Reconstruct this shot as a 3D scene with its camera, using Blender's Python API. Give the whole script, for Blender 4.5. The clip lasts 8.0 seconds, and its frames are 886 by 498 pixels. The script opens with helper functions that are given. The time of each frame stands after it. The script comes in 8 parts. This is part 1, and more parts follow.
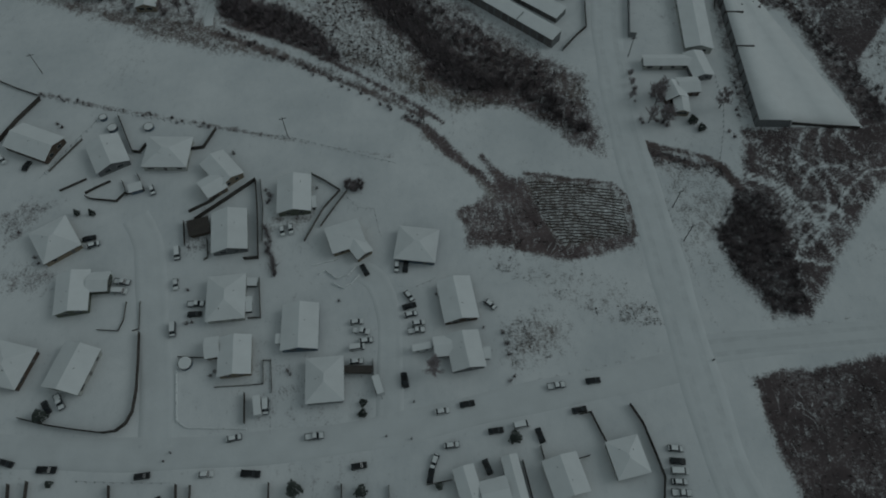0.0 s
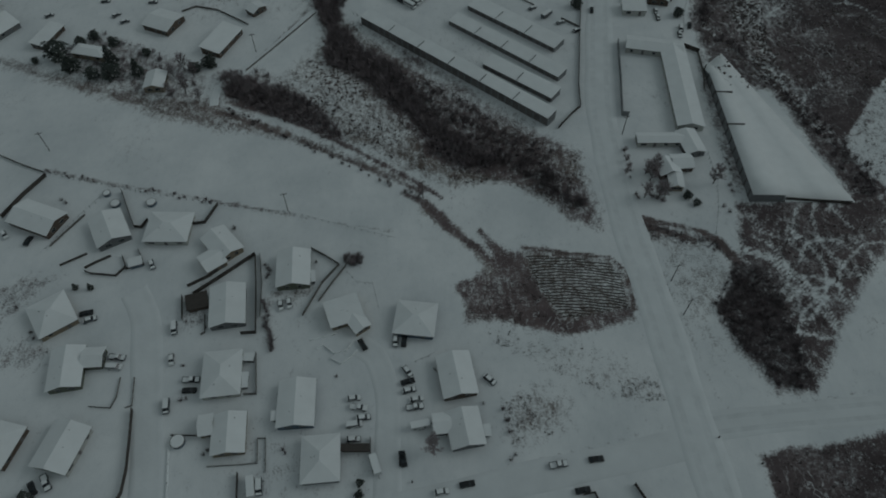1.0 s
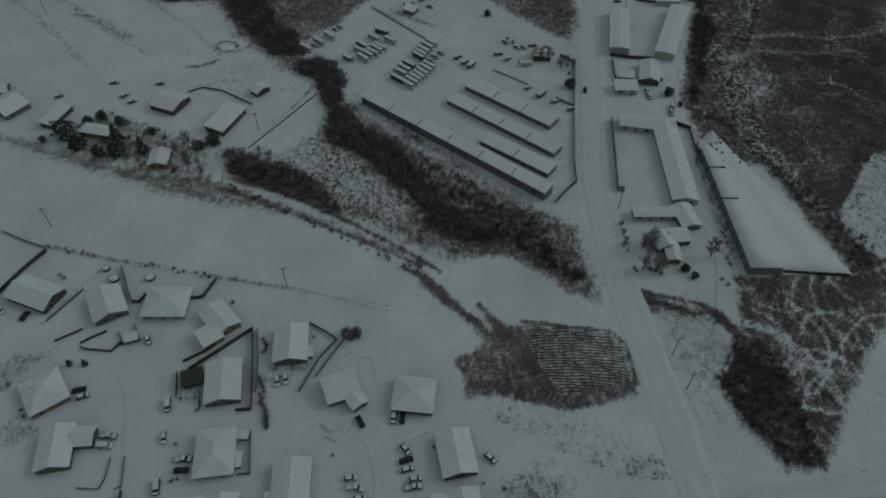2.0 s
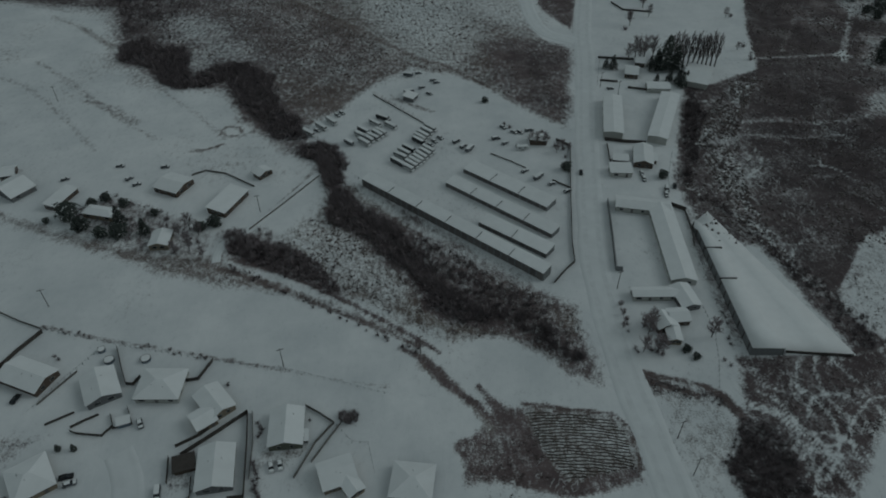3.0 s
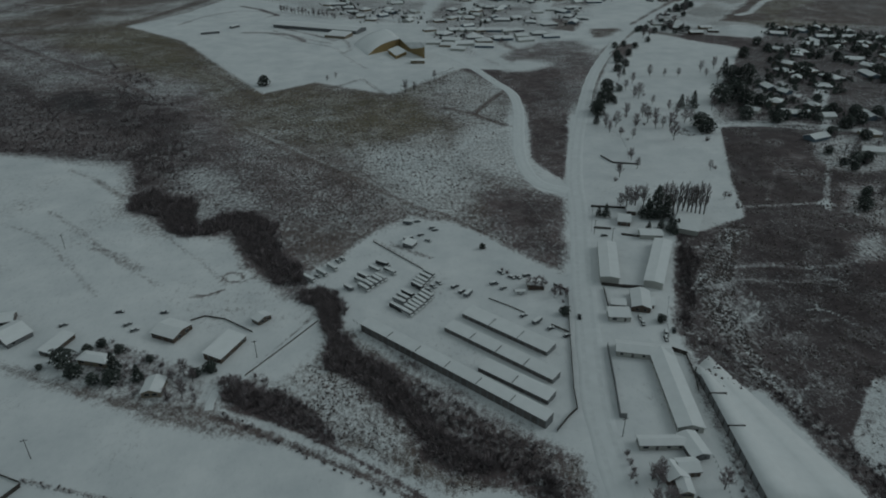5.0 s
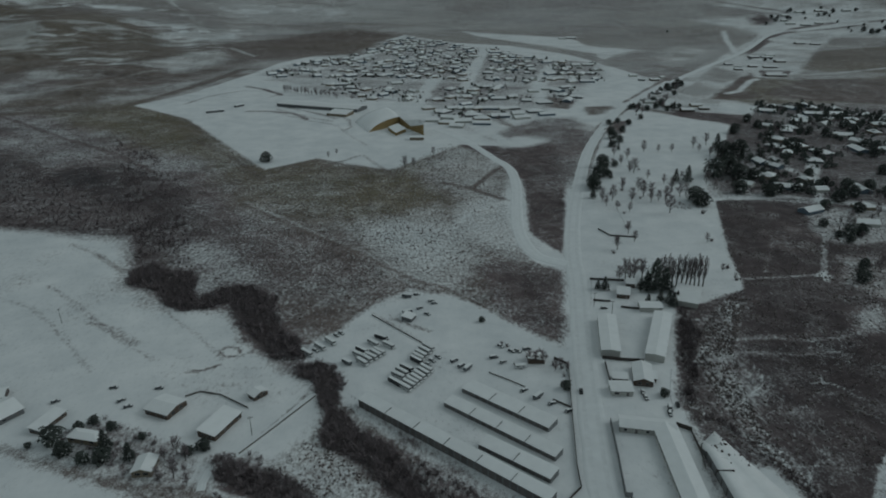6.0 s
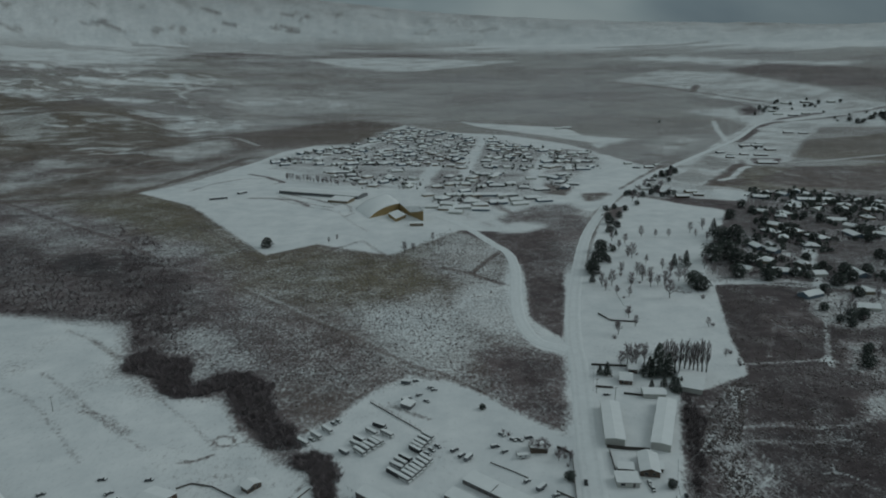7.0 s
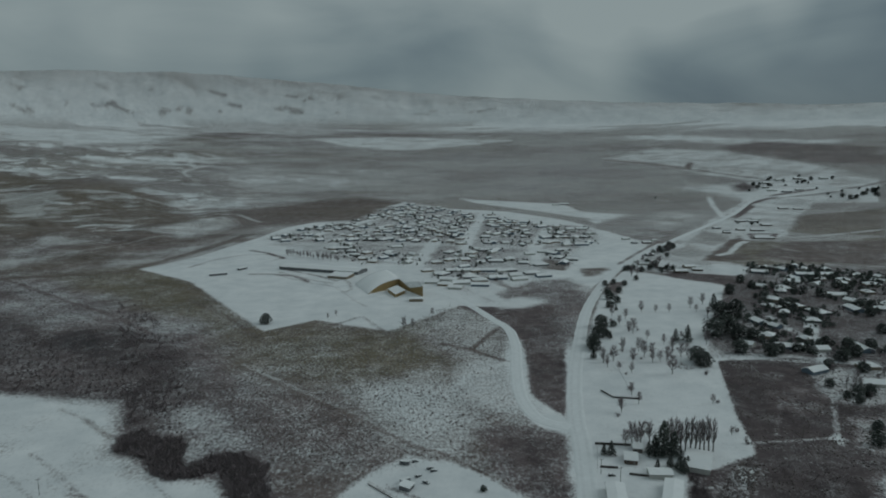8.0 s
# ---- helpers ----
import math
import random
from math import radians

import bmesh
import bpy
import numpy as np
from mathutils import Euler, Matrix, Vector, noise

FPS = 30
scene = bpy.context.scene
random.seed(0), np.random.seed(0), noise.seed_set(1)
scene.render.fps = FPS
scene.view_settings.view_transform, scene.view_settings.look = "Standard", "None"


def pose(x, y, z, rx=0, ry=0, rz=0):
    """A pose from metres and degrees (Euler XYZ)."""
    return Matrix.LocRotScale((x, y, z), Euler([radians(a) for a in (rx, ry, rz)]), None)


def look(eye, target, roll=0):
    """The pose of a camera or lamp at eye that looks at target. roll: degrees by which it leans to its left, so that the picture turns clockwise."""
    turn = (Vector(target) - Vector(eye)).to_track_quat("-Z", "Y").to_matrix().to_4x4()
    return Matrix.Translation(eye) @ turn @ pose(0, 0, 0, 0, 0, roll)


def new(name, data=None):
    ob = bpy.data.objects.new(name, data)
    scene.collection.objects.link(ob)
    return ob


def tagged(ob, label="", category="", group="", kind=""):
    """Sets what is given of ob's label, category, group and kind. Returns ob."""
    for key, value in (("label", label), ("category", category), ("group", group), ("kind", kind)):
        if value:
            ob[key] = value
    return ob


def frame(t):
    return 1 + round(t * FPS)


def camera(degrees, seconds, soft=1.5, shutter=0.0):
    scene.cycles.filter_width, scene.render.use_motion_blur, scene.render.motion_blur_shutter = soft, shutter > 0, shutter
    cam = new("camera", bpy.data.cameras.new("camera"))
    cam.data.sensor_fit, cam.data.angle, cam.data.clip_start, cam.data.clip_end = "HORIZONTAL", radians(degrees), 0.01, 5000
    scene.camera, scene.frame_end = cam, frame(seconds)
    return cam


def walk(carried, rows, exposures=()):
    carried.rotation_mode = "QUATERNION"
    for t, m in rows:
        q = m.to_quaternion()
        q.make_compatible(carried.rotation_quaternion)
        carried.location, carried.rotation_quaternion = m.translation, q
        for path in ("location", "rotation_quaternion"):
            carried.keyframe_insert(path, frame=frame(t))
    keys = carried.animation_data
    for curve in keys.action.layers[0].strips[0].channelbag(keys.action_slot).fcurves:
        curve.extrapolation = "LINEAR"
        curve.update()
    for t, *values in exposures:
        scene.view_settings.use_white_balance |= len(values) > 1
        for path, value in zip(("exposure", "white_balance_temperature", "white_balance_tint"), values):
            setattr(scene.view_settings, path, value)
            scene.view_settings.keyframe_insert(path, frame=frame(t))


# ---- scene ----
# the drone hovers and only tilts its camera up
cam = camera(66.46, 8.0, soft=1.9)
EYE = 185.0
# seconds, yaw, pitch, lean
ROWS = [
    (0.0, 0.000, -60.200, -0.089),
    (0.5, -0.092, -57.059, -0.128),
    (1.0, -0.153, -53.932, -0.143),
    (1.5, -0.234, -50.826, -0.139),
    (1.7, -0.279, -49.576, -0.108),
    (2.8, -0.353, -42.318, -0.079),
    (3.0, -0.407, -40.891, -0.084),
    (3.5, -0.472, -37.827, -0.060),
    (4.0, -0.484, -34.798, -0.015),
    (4.5, -0.532, -31.747, -0.019),
    (4.7, -0.515, -30.515, -0.012),
    (5.8, -0.587, -23.716, 0.098),
    (6.0, -0.614, -22.481, 0.127),
    (6.4, -0.661, -20.016, 0.182),
    (6.5, -0.658, -19.308, 0.192),
    (6.8, -0.653, -16.909, 0.222),
    (7.0, -0.677, -15.289, 0.228),
    (7.5, -0.719, -12.076, 0.291),
    (8.0, -0.752, -8.904, 0.333),
]
EXPOSURES = [(0.0, -2.26), (1.0, -2.22), (1.5, -2.18), (3.5, -2.05), (4.5, -1.93), (5.8, -1.76), (6.5, -1.60), (8.0, -1.43)]
walk(cam, [(t, pose(0, 0, EYE, 90 + pitch, 0, yaw) @ pose(0, 0, 0, 0, 0, -lean)) for t, yaw, pitch, lean in ROWS], EXPOSURES)

# ---- sky and light: overcast, brighter in the east ----
SUN_AZ, SUN_EL = radians(78), radians(33)
world = bpy.data.worlds.new("overcast_sky")
scene.world = world
world.use_nodes = True
wt = world.node_tree
wt.nodes.clear()


def wnode(kind, **sets):
    n = wt.nodes.new(kind)
    for k, v in sets.items():
        n.inputs[k].default_value = v
    return n


sky = wt.nodes.new("ShaderNodeTexSky")
sky.sky_type = "NISHITA"
sky.sun_disc = False
sky.sun_elevation, sky.sun_rotation = SUN_EL, SUN_AZ
coord = wt.nodes.new("ShaderNodeTexCoord")
flat = wt.nodes.new("ShaderNodeMapping")
flat.inputs["Scale"].default_value = (1.0, 1.0, 3.2)
flat.inputs["Location"].default_value = (0.35, 0.2, 0.1)
wt.links.new(coord.outputs["Generated"], flat.inputs["Vector"])
big = wnode("ShaderNodeTexNoise", Scale=2.6, Detail=6.0, Roughness=0.46, Distortion=0.5)
wt.links.new(flat.outputs["Vector"], big.inputs["Vector"])
ramp = wt.nodes.new("ShaderNodeValToRGB")
ramp.color_ramp.elements[0].position, ramp.color_ramp.elements[0].color = 0.34, (0.226, 0.325, 0.392, 1)
ramp.color_ramp.elements[1].position, ramp.color_ramp.elements[1].color = 0.70, (0.675, 0.82, 0.835, 1)
mid = ramp.color_ramp.elements.new(0.5)
mid.color = (0.405, 0.535, 0.58, 1)
# the cloud deck is thinner and brighter away from the horizon
split = wt.nodes.new("ShaderNodeSeparateXYZ")
wt.links.new(coord.outputs["Generated"], split.inputs["Vector"])
height = wnode("ShaderNodeMapRange")
height.inputs["From Min"].default_value, height.inputs["From Max"].default_value = 0.06, 0.26
height.inputs["To Min"].default_value, height.inputs["To Max"].default_value = 0.04, 0.11
wt.links.new(split.outputs["Z"], height.inputs["Value"])
deck = wt.nodes.new("ShaderNodeMath")
deck.operation = "ADD"
even = wt.nodes.new("ShaderNodeMath")
even.operation = "MULTIPLY_ADD"
even.inputs[1].default_value, even.inputs[2].default_value = 0.55, 0.262
wt.links.new(big.outputs["Fac"], even.inputs[0])
wt.links.new(even.outputs[0], deck.inputs[0])
wt.links.new(height.outputs["Result"], deck.inputs[1])


def cloud_mass(towards, inner, outer, amount, before):
    """A broad cloud: thinner (plus) or thicker (minus) than the deck."""
    dot = wt.nodes.new("ShaderNodeVectorMath")
    dot.operation = "DOT_PRODUCT"
    dot.inputs[1].default_value = Vector(towards).normalized()
    wt.links.new(coord.outputs["Generated"], dot.inputs[0])
    mass = wt.nodes.new("ShaderNodeMapRange")
    mass.interpolation_type = "SMOOTHSTEP"
    mass.inputs["From Min"].default_value, mass.inputs["From Max"].default_value = math.cos(radians(outer)), math.cos(radians(inner))
    mass.inputs["To Max"].default_value = amount
    wt.links.new(dot.outputs["Value"], mass.inputs["Value"])
    total = wt.nodes.new("ShaderNodeMath")
    total.operation = "ADD"
    wt.links.new(before, total.inputs[0])
    wt.links.new(mass.outputs["Result"], total.inputs[1])
    return total.outputs[0]


# a dark bank over the mountains, a darker one in the north-east, a thin bright gap above it
thick = cloud_mass((0.47, 0.88, 0.07), 4, 15, -0.24, deck.outputs[0])
thick = cloud_mass((-0.30, 0.95, 0.100), 1, 7, -0.09, thick)
thick = cloud_mass((-0.16, 0.98, 0.098), 1, 7, -0.10, thick)
thick = cloud_mass((-0.01, 0.996, 0.078), 1, 7, -0.06, thick)
thin = cloud_mass((0.38, 0.912, 0.185), 1, 7, 0.22, thick)
thin = cloud_mass((0.48, 0.86, 0.175), 1, 5, 0.12, thin)
thin = cloud_mass((0.25, 0.95, 0.18), 1, 7, 0.10, thin)
wt.links.new(thin, ramp.inputs["Fac"])
dim = wt.nodes.new("ShaderNodeVectorMath")
dim.operation = "SCALE"
dim.inputs["Scale"].default_value = 0.10
wt.links.new(sky.outputs["Color"], dim.inputs[0])
mix = wt.nodes.new("ShaderNodeMix")
mix.data_type = "RGBA"
mix.inputs["Factor"].default_value = 0.93
wt.links.new(dim.outputs["Vector"], mix.inputs["A"])
wt.links.new(ramp.outputs["Color"], mix.inputs["B"])
bg = wnode("ShaderNodeBackground", Strength=1.0)
wt.links.new(mix.outputs["Result"], bg.inputs["Color"])
out = wt.nodes.new("ShaderNodeOutputWorld")
wt.links.new(bg.outputs["Background"], out.inputs["Surface"])

sun = new("sun", bpy.data.lights.new("sun", "SUN"))
sun.data.energy, sun.data.angle, sun.data.color = 1.5, radians(32), (0.89, 0.99, 1.0)
sun.matrix_world = look((0, 0, 400), (-math.sin(SUN_AZ) * math.cos(SUN_EL), -math.cos(SUN_AZ) * math.cos(SUN_EL), 400 - math.sin(SUN_EL)))


# ---- materials ----
def material(name, base, rough=0.8, metal=0.0, vary=0.12, scale=0.6, bump=0.0, bump_scale=8.0, second=None, cut=0.55, spec=0.3):
    """A surface with variation at two scales; second: a colour that breaks through in patches."""
    m = bpy.data.materials.new(name)
    m.use_nodes = True
    t = m.node_tree
    b = t.nodes["Principled BSDF"]
    b.inputs["Roughness"].default_value, b.inputs["Metallic"].default_value = rough, metal
    b.inputs["Specular IOR Level"].default_value = spec
    geo = t.nodes.new("ShaderNodeNewGeometry")
    n1 = t.nodes.new("ShaderNodeTexNoise")
    n1.inputs["Scale"].default_value, n1.inputs["Detail"].default_value = scale, 6.0
    t.links.new(geo.outputs["Position"], n1.inputs["Vector"])
    n2 = t.nodes.new("ShaderNodeTexNoise")
    n2.inputs["Scale"].default_value, n2.inputs["Detail"].default_value = bump_scale, 3.0
    t.links.new(geo.outputs["Position"], n2.inputs["Vector"])
    info = t.nodes.new("ShaderNodeObjectInfo")
    hsv = t.nodes.new("ShaderNodeHueSaturation")
    hsv.inputs["Color"].default_value = (*base, 1)
    add = t.nodes.new("ShaderNodeMath")
    add.operation = "ADD"
    t.links.new(n1.outputs["Fac"], add.inputs[0])
    mul = t.nodes.new("ShaderNodeMath")
    mul.operation = "MULTIPLY"
    mul.inputs[1].default_value = 0.5
    t.links.new(info.outputs["Random"], mul.inputs[0])
    t.links.new(mul.outputs[0], add.inputs[1])
    rng = t.nodes.new("ShaderNodeMapRange")
    rng.inputs["From Min"].default_value, rng.inputs["From Max"].default_value = 0.35, 1.15
    rng.inputs["To Min"].default_value, rng.inputs["To Max"].default_value = 1 - vary, 1 + vary
    t.links.new(add.outputs[0], rng.inputs["Value"])
    t.links.new(rng.outputs[0], hsv.inputs["Value"])
    colour = hsv.outputs["Color"]
    if second:
        edge = t.nodes.new("ShaderNodeMapRange")
        edge.inputs["From Min"].default_value, edge.inputs["From Max"].default_value = cut - 0.04, cut + 0.04
        t.links.new(n2.outputs["Fac"], edge.inputs["Value"])
        mx = t.nodes.new("ShaderNodeMix")
        mx.data_type = "RGBA"
        mx.inputs["B"].default_value = (*second, 1)
        t.links.new(edge.outputs[0], mx.inputs["Factor"])
        t.links.new(colour, mx.inputs["A"])
        colour = mx.outputs["Result"]
    t.links.new(colour, b.inputs["Base Color"])
    if bump:
        bp = t.nodes.new("ShaderNodeBump")
        bp.inputs["Strength"].default_value, bp.inputs["Distance"].default_value = bump, 0.1
        t.links.new(n2.outputs["Fac"], bp.inputs["Height"])
        t.links.new(bp.outputs["Normal"], b.inputs["Normal"])
    return m


SNOW = (0.82, 0.835, 0.84)
snow_roof = material("roof_snow", SNOW, 0.75, vary=0.07, scale=0.25, bump=0.3, bump_scale=1.5)
snow_road = material("packed_snow", (0.75, 0.77, 0.78), 0.7, vary=0.10, scale=0.15, bump=0.4, bump_scale=1.0)
snow_rut = material("rutted_snow", (0.715, 0.735, 0.745), 0.65, vary=0.14, scale=0.3, bump=0.4, bump_scale=2.0)
snow_cap = material("thin_snow", SNOW, 0.8, vary=0.1, scale=1.5, second=(0.12, 0.11, 0.10), cut=0.64, bump_scale=2.0)
wall_paints = [material(n, c, 0.85, vary=0.12, scale=0.8) for n, c in (
    ("grey_siding", (0.16, 0.165, 0.17)), ("tan_siding", (0.24, 0.20, 0.15)), ("brown_siding", (0.10, 0.075, 0.06)),
    ("blue_siding", (0.12, 0.16, 0.2)), ("pale_siding", (0.44, 0.44, 0.42)), ("olive_siding", (0.13, 0.14, 0.11)))]
dark_wood = material("weathered_fence_wood", (0.080, 0.070, 0.064), 0.9, vary=0.3, scale=1.2, bump=0.3)
grey_wood = material("grey_fence_wood", (0.16, 0.15, 0.14), 0.9, vary=0.25, scale=1.2)
steel = material("galvanised_steel", (0.33, 0.34, 0.35), 0.5, metal=0.7, vary=0.15)
dark_steel = material("dark_ribbed_steel", (0.20, 0.205, 0.21), 0.7, metal=0.0, vary=0.25, scale=0.7)
pale_steel = material("pale_ribbed_steel", (0.42, 0.44, 0.44), 0.6, vary=0.12, scale=0.5)
door_paint = material("brown_roller_door", (0.15, 0.14, 0.135), 0.7, vary=0.3)
glass_dark = material("dark_window_glass", (0.02, 0.025, 0.03), 0.12, vary=0.1, spec=0.6)
twig = material("bare_twigs", (0.255, 0.217, 0.225), 0.95, vary=0.35, scale=0.2)
bark = material("grey_bark", (0.115, 0.105, 0.102), 0.95, vary=0.3, scale=1.5)
needle = material("evergreen_needles", (0.080, 0.092, 0.083), 0.9, vary=0.35, scale=0.5)
sage = material("sage_brush", (0.175, 0.148, 0.142), 0.95, vary=0.35, scale=0.15)
ochre = material("ochre_school_wall", (0.30, 0.215, 0.10), 0.8, vary=0.12, scale=0.3)
soil = material("frozen_soil", (0.085, 0.072, 0.062), 0.95, vary=0.3, scale=0.5)
rubber = material("tyre_rubber", (0.02, 0.02, 0.02), 0.9, vary=0.2)
car_dark = material("black_car_paint", (0.012, 0.013, 0.015), 0.35, vary=0.2, spec=0.5)
car_grey = material("grey_car_paint", (0.11, 0.12, 0.13), 0.35, vary=0.2, spec=0.5)
car_white = material("white_car_paint", (0.55, 0.56, 0.56), 0.4, vary=0.1, spec=0.5)
car_red = material("dull_red_car_paint", (0.09, 0.02, 0.018), 0.4, vary=0.2, spec=0.5)
bus_yellow = material("bus_side_paint", (0.20, 0.15, 0.06), 0.5, vary=0.2, spec=0.4)


# ---- mesh tools ----
def mesh_of(bm, mat):
    me = bpy.data.meshes.new("piece")
    bm.to_mesh(me)
    bm.free()
    for m in mat if isinstance(mat, (list, tuple)) else [mat]:
        me.materials.append(m)
    return me


def part(name, bm, mat, parent, label=""):
    ob = new(name, mesh_of(bm, mat))
    ob.parent = parent
    if label:
        ob["label"] = label
    return ob


def thing(name, m, label, category, group="", kind=""):
    e = new(name)
    e.empty_display_size = 0.5
    e.matrix_basis = m
    return tagged(e, label, category, group, kind)


def box(bm, x0, x1, y0, y1, z0, z1, bevel=0.0, m=None):
    r = bmesh.ops.create_cube(bm, size=1.0)
    mat = Matrix.Translation(((x0 + x1) / 2, (y0 + y1) / 2, (z0 + z1) / 2)) @ Matrix.Diagonal((x1 - x0, y1 - y0, z1 - z0, 1))
    bmesh.ops.transform(bm, matrix=(m @ mat) if m else mat, verts=r["verts"])
    if bevel:
        es = list({e for v in r["verts"] for e in v.link_edges})
        bmesh.ops.bevel(bm, geom=es, offset=bevel, segments=1, affect="EDGES")
    return bm


def one_box(*a, **k):
    return box(bmesh.new(), *a, **k)


def prism(bm, outline, z0, z1):
    """A closed prism over an outline of (x, y)."""
    low = [bm.verts.new((x, y, z0)) for x, y in outline]
    top = [bm.verts.new((x, y, z1)) for x, y in outline]
    n = len(outline)
    bm.faces.new(low[::-1]), bm.faces.new(top)
    for i in range(n):
        bm.faces.new((low[i], low[(i + 1) % n], top[(i + 1) % n], top[i]))
    return bm


def solid(bm, rings):
    """Joins rings of equal length into a closed body."""
    vs = [[bm.verts.new(p) for p in r] for r in rings]
    n = len(rings[0])
    for a, b in zip(vs, vs[1:]):
        for i in range(n):
            bm.faces.new((a[i], a[(i + 1) % n], b[(i + 1) % n], b[i]))
    bm.faces.new(vs[0][::-1]), bm.faces.new(vs[-1])
    return bm


def tube(bm, a, b, r0, r1=None, n=6):
    a, b = Vector(a), Vector(b)
    q = (b - a).to_track_quat("Z", "Y").to_matrix()
    r1 = r0 if r1 is None else r1
    ring = lambda c, r: [tuple(c + q @ Vector((r * math.cos(6.2832 * i / n), r * math.sin(6.2832 * i / n), 0))) for i in range(n)]
    return solid(bm, [ring(a, r0), ring(b, r1)])


# ---- ground ----
def far_rise(r):
    return 235 * np.clip((np.minimum(r, 4800.0) - 2100) / 1900, 0, None) ** 1.2


def ground_z(x, y):
    r = math.hypot(x, y)
    return 0.0 if r < 2100 else float(far_rise(r))


def on_ground(x, y, turn=0.0, dz=0.0):
    return pose(x, y, ground_z(x, y) + dz, 0, 0, turn)

# land cover: outline, how much plant shows through the snow (0 to 1), how tan it is, width of the soft edge
PLOT = [(3.8, 120), (14.2, 126.6), (18.2, 134.7), (33.3, 133.3), (50.1, 131), (58.3, 128.3), (59.7, 117.9), (61.3, 107.5), (48.9, 103.4), (38.1, 101.3), (27.6, 103.3), (20.7, 105.8), (13.5, 106.2), (7.8, 105.4), (6.2, 113.5)]
SE_LOT = [(88.1, 64.1), (98, 66.1), (112.3, 68), (128.3, 70.9), (151.1, 74.1), (157.1, 15.6), (96.6, 15.5), (93.7, 31.3), (90.7, 43.2), (88.3, 55.6)]
E_FIELD = [(105.3, 155.6), (132.1, 156.7), (154.7, 158.3), (196.9, 186.9), (149.7, 133.9), (137.8, 120.2), (122.6, 101.3), (113.2, 87.8), (110.3, 83.8), (104.8, 87.8), (106.7, 107.4), (104.4, 126.9), (99.9, 131.5)]
E_THICKET = [(97.7, 130.3), (86.9, 113.7), (87.7, 106.4), (91.5, 96.4), (95, 89.7), (97.9, 82.3), (110.3, 83.8), (111.2, 95.4), (110.2, 107.4), (109.5, 118), (106.3, 126.9)]
CREEK = [(-192.4, 392.6), (-157.5, 359.8), (-123.7, 356.8), (-106.8, 319), (-78.4, 288), (-64.5, 280.1), (-54.8, 270.2), (-51.1, 251.8), (-44.2, 236.9), (-29.7, 212.1), (-12.4, 188.7), (4.8, 172.3), (25, 164.7), (36.3, 157.3), (44.6, 146.2), (55.1, 143), (56.1, 154.6), (51.6, 165.1), (44, 169.2), (26.2, 178.7), (18.3, 188.5), (5.3, 201.5), (-8.8, 221.1), (-21.1, 227.6), (-34.7, 243.1), (-45.6, 260.7), (-45.8, 280), (-53.2, 290.4), (-72.1, 301.4), (-85.1, 324.9), (-99.7, 368.9), (-117.4, 388.2), (-136.4, 380.4), (-153.6, 392.4), (-174.2, 413.4), (-195.6, 422.4)]
CREEK_W = [(-338, 497), (-293, 494), (-241, 477), (-236, 488), (-202.7, 443.4), (-165.3, 405.2), (-203, 488), (-252, 541), (-319, 590), (-457, 692)]
BANK = [(-57.9, 272.7), (-52.4, 251.8), (-55.2, 235), (-70.2, 215.9), (-49.3, 201.8), (-38.4, 185.8), (-20.5, 176.7), (-6.6, 168.2), (4.6, 163.3), (25, 164.2), (43.2, 149.8), (52.3, 157.2), (52.2, 178.6), (46, 182.8), (27.6, 194.7), (0.8, 215.5), (-35.7, 253.9), (-46.4, 267.8)]
W_TRACK_BRUSH = [(-92, 227.3), (-74.9, 227.2), (-54.9, 208.7), (-41.3, 192), (-38.1, 182.7), (-51.9, 188.9), (-69.5, 200.3), (-87, 207.2)]
FARM_BRUSH = [(-165.5, 239.8), (-150.1, 252.4), (-120.1, 239.5), (-105.2, 231.3), (-96.3, 216.1), (-103.2, 207.3), (-123.5, 212.7), (-151.4, 223.9)]
DIRT_EDGE = [(-195.7, 240), (-165.2, 227.8), (-136.5, 216.4), (-111.2, 210.8), (-87.4, 208.9), (-61.8, 195.3), (-38.1, 182.7), (-16, 171), (-6.5, 162.8), (-15.7, 165.5), (-37.6, 178.3), (-65.1, 189), (-83, 190.7), (-107, 197.3), (-133.9, 209.2), (-161, 218.4), (-191.6, 231.9)]
HILL = [(-876, 1081), (-647, 1001), (-545, 997), (-427, 993), (-331, 908), (-245, 774), (-171, 658), (-127, 701), (-46, 654), (-6, 715), (27, 758), (49, 713), (70, 645), (56, 534), (52.9, 458.8), (68.2, 422.8), (83.6, 406.9), (67.6, 308.1), (40.2, 339.9), (12.8, 369.5), (-18.1, 381.6), (-40, 356.2), (-52.9, 330.5), (-68.1, 313.4), (-80.4, 316.5), (-100.8, 364.5), (-131, 387.9), (-155, 396.6), (-172.6, 405.4), (-202.3, 424), (-228, 471), (-247, 489), (-297, 502), (-342, 503), (-421, 492)]
NOOK = [(27, 758), (75, 666), (83, 616), (70.3, 481.2), (89.1, 432), (123, 615), (153, 723), (156, 791), (112, 764), (71, 751)]
E_BRUSH = [(141.2, 352.6), (155.2, 359.3), (191, 379.6), (204.5, 434.5), (240, 552), (311, 558), (374, 526), (438, 473), (221, 214.1), (111.3, 216), (113.3, 266.3), (124.1, 304.3)]
E_BRUSH2 = [(110.5, 255.2), (127.7, 305.8), (145.9, 363.8), (191.8, 378.5), (278.3, 385.8), (219.1, 214), (195.3, 175.3), (157.3, 156.5), (147.8, 156.5), (142.8, 181.5), (135.4, 225.8), (118.4, 250.7)]
SUBURB_E = [(239, 560), (289, 694), (386, 867), (462, 986), (654, 958), (823, 930), (459, 497), (378, 534), (311, 558)]
